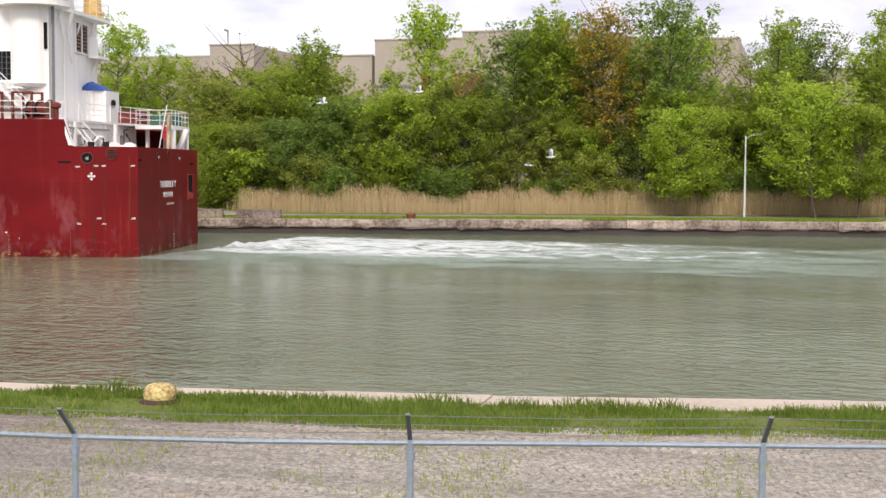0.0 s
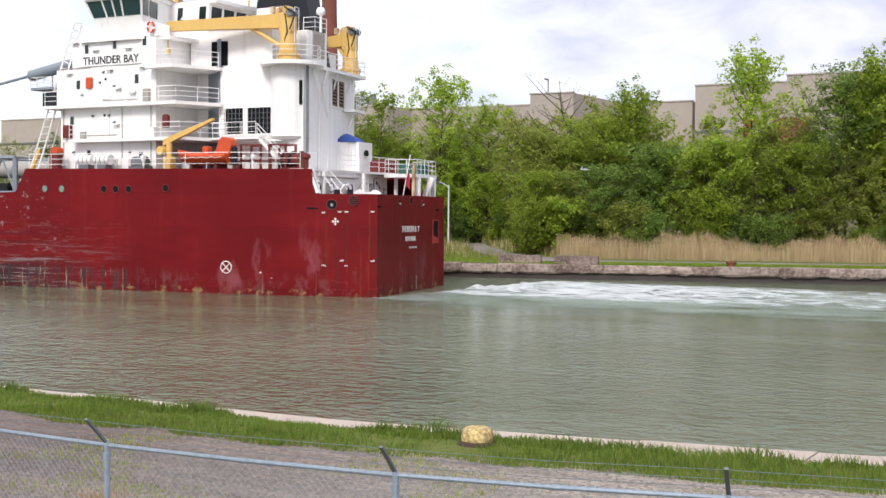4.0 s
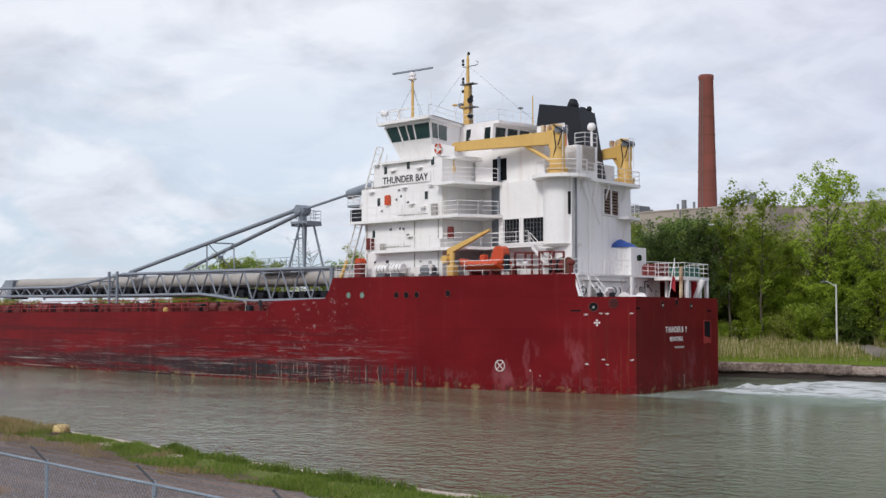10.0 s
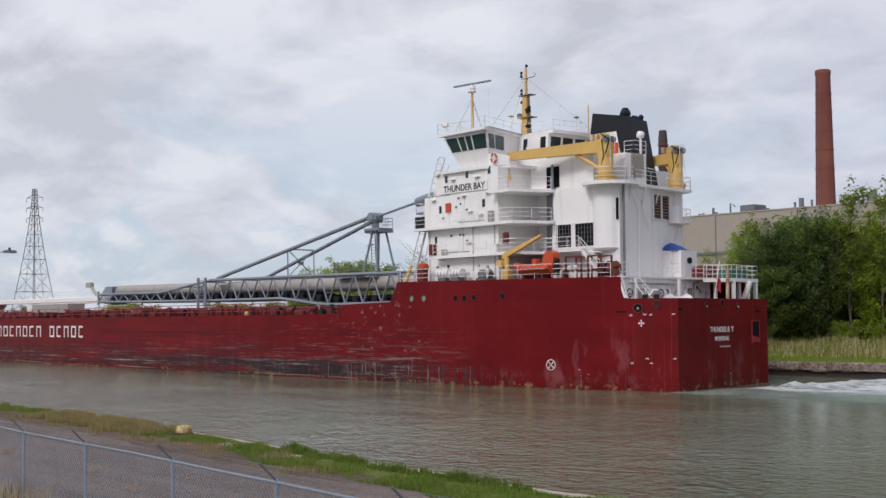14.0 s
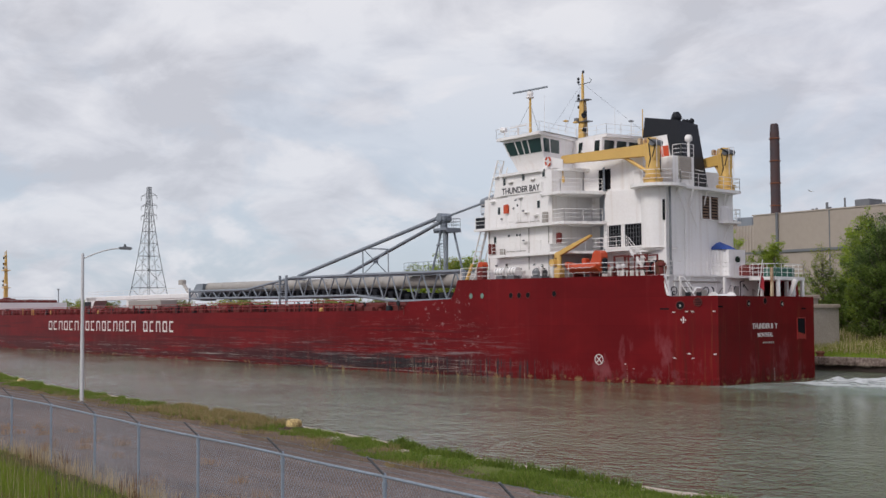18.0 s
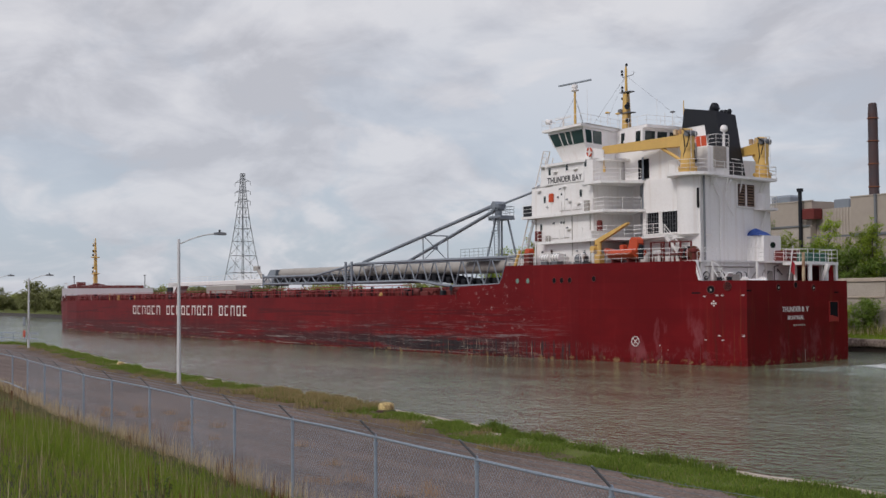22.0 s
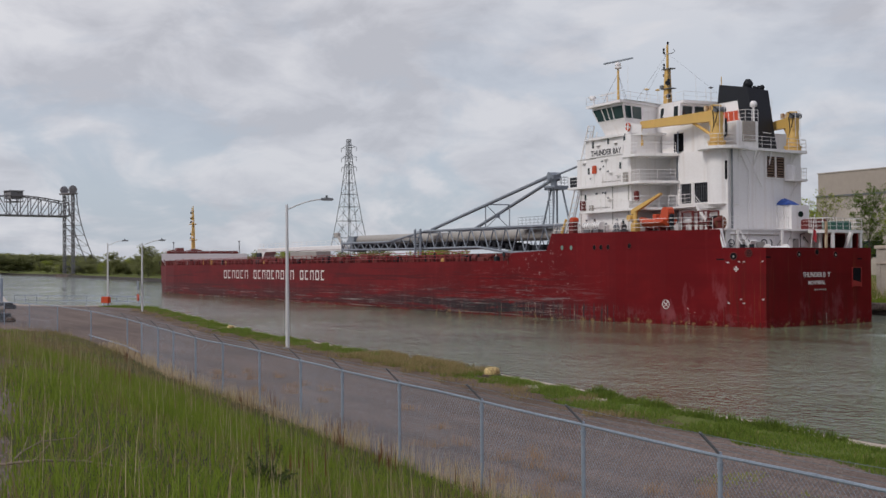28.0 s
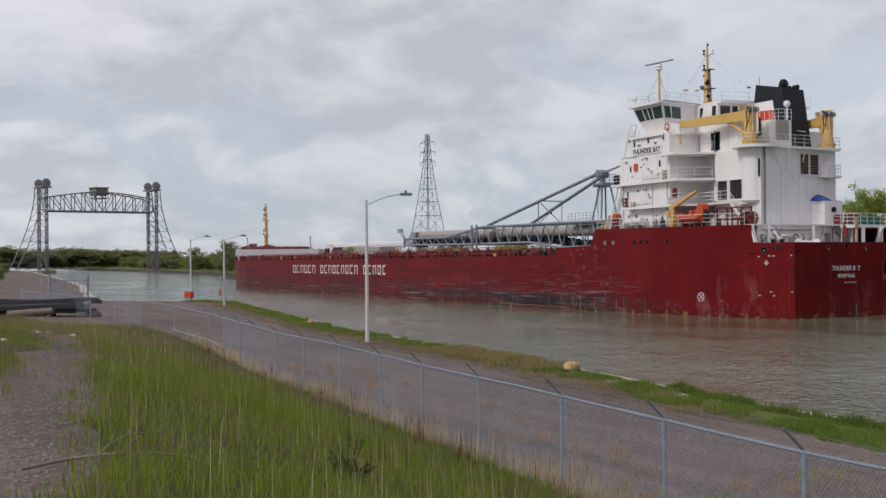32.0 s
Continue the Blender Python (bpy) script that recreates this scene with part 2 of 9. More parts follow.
L_PLUME = leaf_mat("brown_reed_plumes", (0.27, 0.17, 0.10), (0.40, 0.28, 0.17), 0.3)
L_RUSSET = leaf_mat("russet_young_leaves", (0.32, 0.23, 0.035), (0.46, 0.36, 0.06), 0.5)
L_GRASS = leaf_mat("meadow_grass", (0.13, 0.20, 0.020), (0.26, 0.335, 0.042), 0.48)
L_DRY = leaf_mat("dry_reed_stalks", (0.43, 0.33, 0.19), (0.60, 0.49, 0.31), 0.35)


def water_mat():
    m = bpy.data.materials.new("canal_water")
    m.use_nodes = True
    nt = m.node_tree
    N, L = nt.nodes.new, nt.links.new
    b = nt.nodes["Principled BSDF"]
    b.inputs["Roughness"].default_value = 0.06
    b.inputs["IOR"].default_value = 1.33
    b.inputs["Specular IOR Level"].default_value = 0.5
    tc = N("ShaderNodeTexCoord")
    # milky and clearer patches of green-grey water
    pn = N("ShaderNodeTexNoise"); pn.inputs["Scale"].default_value, pn.inputs["Detail"].default_value = 0.045, 4
    L(tc.outputs["Object"], pn.inputs["Vector"])
    pr = N("ShaderNodeValToRGB")
    pr.color_ramp.elements[0].position, pr.color_ramp.elements[0].color = 0.38, (0.100, 0.122, 0.070, 1)
    pr.color_ramp.elements[1].position, pr.color_ramp.elements[1].color = 0.62, (0.155, 0.180, 0.118, 1)
    L(pn.outputs["Fac"], pr.inputs[0]); L(pr.outputs[0], b.inputs["Base Color"])
    mp = N("ShaderNodeMapping"); mp.inputs["Rotation"].default_value = (0, 0, 0.22); mp.inputs["Scale"].default_value = (0.72, 1.0, 1)
    L(tc.outputs["Object"], mp.inputs[0])
    prev = None
    # gusts: patches of smoother and rougher water
    gm = N("ShaderNodeMapping"); gm.inputs["Scale"].default_value = (0.6, 1.6, 1); gm.inputs["Rotation"].default_value = (0, 0, 0.2)
    gn = N("ShaderNodeTexNoise"); gn.inputs["Scale"].default_value, gn.inputs["Detail"].default_value = 0.05, 4
    L(tc.outputs["Object"], gm.inputs[0]); L(gm.outputs[0], gn.inputs["Vector"])
    gust = N("ShaderNodeMapRange"); gust.inputs[1].default_value, gust.inputs[2].default_value, gust.inputs[3].default_value, gust.inputs[4].default_value = 0.40, 0.60, 0.3, 1.15
    L(gn.outputs["Fac"], gust.inputs[0])
    # the wide basin to the west lies sheltered
    sx = N("ShaderNodeSeparateXYZ"); L(tc.outputs["Object"], sx.inputs[0])
    lee = N("ShaderNodeMapRange"); lee.interpolation_type = "SMOOTHSTEP"
    lee.inputs[1].default_value, lee.inputs[2].default_value, lee.inputs[3].default_value, lee.inputs[4].default_value = -110.0, -230.0, 1.0, 0.4
    L(sx.outputs[0], lee.inputs[0])
    calm = N("ShaderNodeMath"); calm.operation = "MULTIPLY"
    L(gust.outputs[0], calm.inputs[0]); L(lee.outputs[0], calm.inputs[1])
    # swell, chop and ripples: waves per metre, height
    for sc, dist, det, warp in ((0.14, 0.20, 1, 0.3), (0.6, 0.20, 1, 0.3), (2.2, 0.26, 1.5, 0.5), (5.2, 0.12, 2, 0.4)):
        n = N("ShaderNodeTexNoise"); n.inputs["Scale"].default_value, n.inputs["Detail"].default_value = sc, det
        n.inputs["Distortion"].default_value = warp
        L(mp.outputs[0], n.inputs["Vector"])
        bp = N("ShaderNodeBump"); bp.inputs["Strength"].default_value, bp.inputs["Distance"].default_value = 1.0, dist
        L(n.outputs["Fac"], bp.inputs["Height"])
        if prev:
            L(prev.outputs[0], bp.inputs["Normal"]); L(calm.outputs[0], bp.inputs["Strength"])
        prev = bp
    L(prev.outputs[0], b.inputs["Normal"])
    return m


M_WATER = water_mat()


def gravel_mat():
    """Stone chips: pale near the coping's bend, darker and browner on the trodden yard beyond, with wheel tracks along it."""
    m = mat("gravel_yard", (0.2, 0.18, 0.16), 0.95, var=0.5, scale=0.8, bump=0.6, bscale=24)
    nt = m.node_tree
    N, L = nt.nodes.new, nt.links.new
    b = nt.nodes["Principled BSDF"]
    old = b.inputs["Base Color"].links[0].from_socket
    tc, sep = N("ShaderNodeTexCoord"), N("ShaderNodeSeparateXYZ")
    L(tc.outputs["Object"], sep.inputs[0])
    rg = N("ShaderNodeMapRange"); rg.inputs[1].default_value, rg.inputs[2].default_value = -6.0, -17.0
    L(sep.outputs[0], rg.inputs[0])
    ry = N("ShaderNodeMapRange"); ry.inputs[1].default_value, ry.inputs[2].default_value = 9.5, 6.0
    L(sep.outputs[1], ry.inputs[0])
    mo = N("ShaderNodeMath"); mo.operation = "MAXIMUM"; L(rg.outputs[0], mo.inputs[0]); L(ry.outputs[0], mo.inputs[1])
    c1 = N("ShaderNodeMix"); c1.data_type = "RGBA"; c1.inputs[6].default_value, c1.inputs[7].default_value = (1.42, 1.36, 1.26, 1), (0.68, 0.55, 0.51, 1)
    L(mo.outputs[0], c1.inputs[0])
    mp = N("ShaderNodeMapping"); mp.inputs["Scale"].default_value = (0.05, 1.3, 1); mp.inputs["Rotation"].default_value = (0, 0, 0.1)
    tn = N("ShaderNodeTexNoise"); tn.inputs["Scale"].default_value, tn.inputs["Detail"].default_value = 1.0, 5
    L(tc.outputs["Object"], mp.inputs[0]); L(mp.outputs[0], tn.inputs["Vector"])
    vo = N("ShaderNodeTexVoronoi"); vo.inputs["Scale"].default_value = 16
    L(tc.outputs["Object"], vo.inputs["Vector"])
    tr = N("ShaderNodeMapRange"); tr.inputs[1].default_value, tr.inputs[2].default_value, tr.inputs[3].default_value, tr.inputs[4].default_value = 0.35, 0.65, 0.78, 1.2
    L(tn.outputs["Fac"], tr.inputs[0])
    vr = N("ShaderNodeMapRange"); vr.inputs[3].default_value, vr.inputs[4].default_value = 0.65, 1.35
    sv = N("ShaderNodeSeparateColor"); L(vo.outputs["Color"], sv.inputs[0]); L(sv.outputs[0], vr.inputs[0])
    col = old
    for src in (c1.outputs[2], tr.outputs[0], vr.outputs[0]):
        mx = N("ShaderNodeMix"); mx.data_type = "RGBA"; mx.blend_type = "MULTIPLY"; mx.inputs[0].default_value = 1.0
        L(col, mx.inputs[6]); L(src, mx.inputs[7])
        col = mx.outputs[2]
    L(col, b.inputs["Base Color"])
    return m


M_YARD = gravel_mat()
M_COPING = mat("pale_pink_coping_concrete", (0.43, 0.355, 0.295), 0.9, var=0.4, scale=1.6, bump=0.3, bscale=9, tint=(0.33, 0.27, 0.22))
M_BRIDGE = mat("weathered_bridge_steel", (0.20, 0.205, 0.215), 0.7, 0.1, var=0.45, scale=0.4, tint=(0.15, 0.10, 0.07))
L_STRAW = leaf_mat("straw_grass", (0.25, 0.19, 0.08), (0.37, 0.29, 0.14), 0.3)
L_DOCK = leaf_mat("brown_seed_heads", (0.10, 0.045, 0.02), (0.17, 0.08, 0.035), 0.1)
M_DRIFT = mat("bleached_driftwood", (0.26, 0.20, 0.15), 0.9, var=0.4, scale=6, bump=0.4)
M_TURF = mat("mown_bank_turf", (0.10, 0.13, 0.03), 0.95, spec=0.1, var=0.6, scale=0.8, bump=0.5, bscale=6, tint=(0.13, 0.11, 0.05))
L_VERGE = leaf_mat("lush_verge_grass", (0.105, 0.175, 0.026), (0.235, 0.31, 0.05), 0.45)
M_DIRT = mat("bare_brown_dirt", (0.13, 0.095, 0.07), 0.95, var=0.6, scale=1.5, bump=0.7, bscale=10, tint=(0.07, 0.05, 0.04), spec=0.1)

# ---------------- mesh tools ----------------
class MB:
    """Gathers verts and faces of one mesh."""

    def __init__(self):
        self.v, self.f = [], []

    def poly(self, pts):
        n = len(self.v)
        self.v.extend(tuple(p) for p in pts)
        self.f.append(tuple(range(n, n + len(pts))))
        return self

    def grid(self, rows, closed=False):
        """Skin over rows of equally many points."""
        n, k = len(self.v), len(rows[0])
        for r in rows:
            self.v.extend(tuple(p) for p in r)
        for i in range(len(rows) - 1):
            for j in range(k if closed else k - 1):
                a, b2 = n + i * k + j, n + i * k + (j + 1) % k
                self.f.append((a, b2, b2 + k, a + k))
        return self

    def box(self, x0, x1, y0, y1, z0, z1, m=None):
        c = [(x, y, z) for z in (z0, z1) for x, y in ((x0, y0), (x1, y0), (x1, y1), (x0, y1))]
        if m is not None:
            c = [tuple(m @ Vector(p)) for p in c]
        n = len(self.v)
        self.v.extend(c)
        for q in ((0, 3, 2, 1), (4, 5, 6, 7), (0, 1, 5, 4), (1, 2, 6, 5), (2, 3, 7, 6), (3, 0, 4, 7)):
            self.f.append(tuple(n + i for i in q))
        return self

    def chbox(self, x0, x1, y0, y1, z0, z1, c=0.03, m=None):
        """Box with chamfered upright and top edges."""
        rows = []
        for z, k in ((z0, 0), (z1 - c, 0), (z1, c)):
            xa, xb, ya, yb = x0 + k, x1 - k, y0 + k, y1 - k
            r = [(xa + c, ya, z), (xb - c, ya, z), (xb, ya + c, z), (xb, yb - c, z), (xb - c, yb, z), (xa + c, yb, z), (xa, yb - c, z), (xa, ya + c, z)]
            rows.append([tuple(m @ Vector(p)) for p in r] if m is not None else r)
        self.grid(rows, True)
        self.poly(rows[-1]); self.poly(rows[0][::-1])
        return self

    def cyl(self, p, q, r, r2=None, n=8, caps=True):
        p, q = Vector(p), Vector(q)
        r2 = r if r2 is None else r2
        d = (q - p)
        if d.length < 1e-6:
            return self
        u = d.orthogonal().normalized()
        w = d.normalized().cross(u)
        ring = lambda c, rr: [tuple(c + (u * math.cos(2 * math.pi * i / n) + w * math.sin(2 * math.pi * i / n)) * rr) for i in range(n)]
        a, b2 = ring(p, r), ring(q, r2)
        self.grid([a, b2], True)
        if caps:
            self.poly(a[::-1]); self.poly(b2)
        return self

    def tube(self, pts, r, n=6):
        for a, b2 in zip(pts[:-1], pts[1:]):
            self.cyl(a, b2, r, n=n)
        return self

    def prism(self, poly, z0, z1, m=None):
        """Upright prism over an outline (counter-clockwise)."""
        a = [(x, y, z0) for x, y in poly]
        b2 = [(x, y, z1) for x, y in poly]
        if m is not None:
            a = [tuple(m @ Vector(p)) for p in a]; b2 = [tuple(m @ Vector(p)) for p in b2]
        self.grid([a, b2], True)
        self.poly(a[::-1]); self.poly(b2)
        return self

    def side(self, poly, y0, y1):
        """Prism over an x,z outline, from y0 to y1."""
        a = [(x, y0, z) for x, z in poly]
        b2 = [(x, y1, z) for x, z in poly]
        self.grid([a, b2], True)
        self.poly(a[::-1]); self.poly(b2)
        return self

    def lathe(self, prof, c=(0, 0, 0), n=12):
        rows = [[(c[0] + r * math.cos(2 * math.pi * i / n), c[1] + r * math.sin(2 * math.pi * i / n), c[2] + z) for i in range(n)] for r, z in prof]
        self.grid(rows, True)
        self.poly(rows[0][::-1]); self.poly(rows[-1])
        return self

    def mesh(self, name, material, smooth=False):
        me = bpy.data.meshes.new(name)
        me.from_pydata(self.v, [], self.f)
        me.materials.append(material)
        if smooth:
            me.polygons.foreach_set("use_smooth", [True] * len(me.polygons))
        me.update()
        return me


def part(name, mb, material, parent=None, label="", smooth=False, at=None):
    """One mesh object under a thing or a part."""
    ob = new(name, mb.mesh(name, material, smooth) if isinstance(mb, MB) else mb)
    if parent is not None:
        ob.parent = parent
    if at is not None:
        ob.matrix_basis = at
    if label:
        tagged(ob, label)
    return ob


def thing(name, label, category, at=None, group="", kind=""):
    ob = new(name)
    if at is not None:
        ob.matrix_basis = at
    return tagged(ob, label, category, group, kind)


def solo(name, mb, material, label, category, group="", kind="", at=None, smooth=False):
    return tagged(part(name, mb, material, None, "", smooth, at), label, category, group, kind)

# ---------------- ground, canal walls, water ----------------
def lerp_path(pts, x):
    pts = sorted(pts)
    if x <= pts[0][0]:
        return pts[0][1]
    for (xa, ya), (xb, yb) in zip(pts[:-1], pts[1:]):
        if x <= xb:
            return ya + (yb - ya) * (x - xa) / (xb - xa)
    return pts[-1][1]


NEAR_WALL = [(-1200, 80), (-690, 66), (-510, 53), (-382, 44), (-249, 33), (-164, 22.8), (-148, 21.9), (-142, 24.3), (-136.8, 29.7), (-128, 32.0), (-106, 29.2), (-76, 25.2), (-57, 24.1), (-44, 23.4), (-31, 22.05), (-22, 21.5), (-14, 21.5), (-6, 22.65), (2, 24.4), (40, 33), (300, 95)]
FAR_WALL = [(-1200, 140), (-735, 131), (-400, 108), (-100, 95.5), (-60, 94.5), (-47, 96), (-28, 101.7), (7, 111), (40, 120), (300, 190)]
FENCE = [(-92, 14.1), (-84.5, 14.65), (-73.5, 14.55), (-61, 13.75), (-51.6, 12.85), (-43.2, 12.1), (-36, 11.88), (-28.3, 11.3), (-20.6, 10.9), (-13.3, 10.4), (-9.8, 10.33), (-6.4, 10.55), (-3.35, 11.2), (-0.3, 12.0), (12, 15), (40, 21)]
near_y = lambda x: lerp_path(NEAR_WALL, x)
far_y = lambda x: lerp_path(FAR_WALL, x)
fence_y = lambda x: lerp_path(FENCE, x)
WALL_Z = 1.2


BANK_FALL = [(-88, 0.12), (-62, 0.5), (-40, 0.95), (-30, 1.0)]


def ground_z(x, y):
    """Yard level by the canal, rising to a bank where the camera stands."""
    d = fence_y(x) - y
    if d <= 0:
        return WALL_Z + 0.02
    k = min(1, max(0, d / 9.0))
    return WALL_Z + 0.02 + 2.2 * k * k * (3 - 2 * k) * lerp_path(BANK_FALL, x)


XS = [-6000, -2500, -1200, -735, -690, -600, -500, -400, -300, -249, -220, -164, -156, -148, -145, -142, -139, -136.8, -132, -128, -124] + [-120 + i * 2.5 for i in range(0, 65)] + [50, 70, 100, 150, 220, 300, 900, 4000]


def near_ground():
    mb = MB()
    rows = []
    for x in XS:
        ny, fy = near_y(x), fence_y(x)
        r = [(x, ny - 1.2, WALL_Z - 0.03)]
        for k in range(1, 5):
            y = ny - 1.2 - (ny - 1.2 - fy) * k / 4
            r.append((x, y, ground_z(x, y)))
        for k in range(1, 15):
            y = fy - k * 0.9
            r.append((x, y, ground_z(x, y) + 0.05 * noise.noise((x * 0.3, y * 0.3, 0))))
        r.append((x, -60, WALL_Z + 2.3 * lerp_path(BANK_FALL, x))); r.append((x, -5000, 3.5))
        rows.append(r)
    mb.grid(rows)
    return solo("ground", mb, M_YARD, "grey-brown gravel yard and grassy bank beside the canal", "ground", kind="structure", smooth=True)


near_ground()


FAR_PROFILE = [(0.6, WALL_Z - 0.02), (2, WALL_Z), (6, WALL_Z + 0.1), (12, WALL_Z + 0.4), (20, 2.0), (40, 3.0), (120, 4.0)]
far_z = lambda x, y: lerp_path(FAR_PROFILE, y - far_y(x))


def far_ground():
    mb = MB()
    rows = []
    for x in XS:
        fy = far_y(x)
        rows.append([(x, fy + 0.6, WALL_Z - 0.02), (x, fy + 2, WALL_Z), (x, fy + 6, WALL_Z + .1), (x, fy + 12, WALL_Z + .4), (x, fy + 20, 2.0), (x, fy + 40, 3.0), (x, fy + 120, 4.0), (x, 6000, 6.0)])
    mb.grid(rows)
    return solo("ground", mb, M_TURF, "grassy far bank of the canal", "ground", kind="structure")


far_ground()


def wall_south():
    """Near canal wall: a wide coping in poured lengths over the wall face."""
    mb = MB()
    rows = []
    for x in XS:
        y = near_y(x)
        rows.append([(x, y - 1.3, WALL_Z - 0.5), (x, y - 1.3, WALL_Z - 0.01), (x, y - 0.04, WALL_Z - 0.01), (x, y - 0.04, -3)])
    mb.grid(rows)
    w = solo("wall_south", mb, M_CONC, "pale concrete canal wall with worn coping", "canal wall", kind="structure")
    r = random.Random(5)
    x = 24.0
    while x > -150:
        x2 = x - r.uniform(2.8, 3.6)
        a, b2 = near_y(x), near_y(x2)
        d, dz = 0.012, r.uniform(-0.012, 0.012)
        mb = MB()
        rows = []
        for k in range(5):
            u = k / 4
            xx = x - d + (x2 - x + 2 * d) * u
            yy = near_y(xx)
            j = 0.02 * noise.noise((xx * 1.3, 0, 1))
            rows.append([(xx, yy - 1.28, WALL_Z - 0.05), (xx, yy - 1.27, WALL_Z + 0.03 + dz), (xx, yy - 0.08 + j, WALL_Z + 0.035 + dz), (xx, yy - 0.02 + j, WALL_Z + 0.005 + dz), (xx, yy + j, WALL_Z - 0.05), (xx, yy + j, WALL_Z - 0.4)])
        mb.grid(rows)
        mb.poly(rows[0]); mb.poly(rows[-1][::-1])
        part("coping_slab", mb, M_COPING, w)
        x = x2


def wall_north():
    """Far wall: broken coping lengths, undercut above a dark foot."""
    mb = MB()
    rows = []
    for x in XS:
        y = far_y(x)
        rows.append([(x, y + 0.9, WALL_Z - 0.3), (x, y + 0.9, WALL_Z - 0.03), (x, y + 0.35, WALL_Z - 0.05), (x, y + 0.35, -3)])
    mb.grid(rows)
    w = solo("wall_north", mb, mat("dark_far_wall_foot", (0.05, 0.035, 0.03), 0.6, var=0.6, scale=2, bump=0.8, tint=(0.02, 0.02, 0.02)), "stained and spalled concrete canal wall", "canal wall", kind="structure")
    r = random.Random(6)
    x = 66.0
    while x > -190:
        x2 = x - r.uniform(2.2, 5.2)
        mb = MB()
        rows = []
        dz, dy = r.uniform(-0.07, 0.03), r.uniform(-0.1, 0.12)
        n = 9
        for k in range(n + 1):
            xx = x + (x2 - x) * k / n
            yy = far_y(xx) + dy
            e = 0.1 if k in (0, n) else 0
            nz = lambda q: 0.05 * noise.noise((xx * 0.7, q * 1.7, 4.0)) + 0.05 * noise.noise((xx * 2.6, q * 3, 8.0))
            chip = 0.22 * max(0.0, noise.noise((xx * 0.8, 3.0, dz * 40)) - 0.12)
            rows.append([(xx, yy + 0.95, WALL_Z + 0.02 + dz), (xx, yy + 0.10 + e + chip, WALL_Z + 0.03 + dz), (xx, yy + 0.02 + e + nz(1) + chip, WALL_Z - 0.06 + dz - chip), (xx, yy + e + nz(2), WALL_Z - 0.36), (xx, yy + 0.03 + e + nz(3), WALL_Z - 0.62 + nz(5)), (xx, yy + 0.14 + e, WALL_Z - 0.74 + 2.6 * nz(6)), (xx, yy + 0.5, WALL_Z - 0.74 + 2.6 * nz(6))])
        mb.grid(rows)
        mb.poly(rows[0][::-1]); mb.poly(rows[-1])
        part("wall_block", mb, M_OLDCONC, w)
        x = x2 - r.uniform(0.0, 0.05)


wall_south()
wall_north()
wmb = MB()
wmb.poly([(-6200, -200, 0), (4200, -200, 0), (4200, 500, 0), (-6200, 500, 0)])
solo("water", wmb, M_WATER, "rippled grey-green canal water", "water", kind="structure")

# ---------------- ship: hull ----------------
ship = thing("ship", "long red self-unloading lake freighter with white superstructure aft", "ship")
ship_parts = ship
HB = 12.5
LOA = 207.0


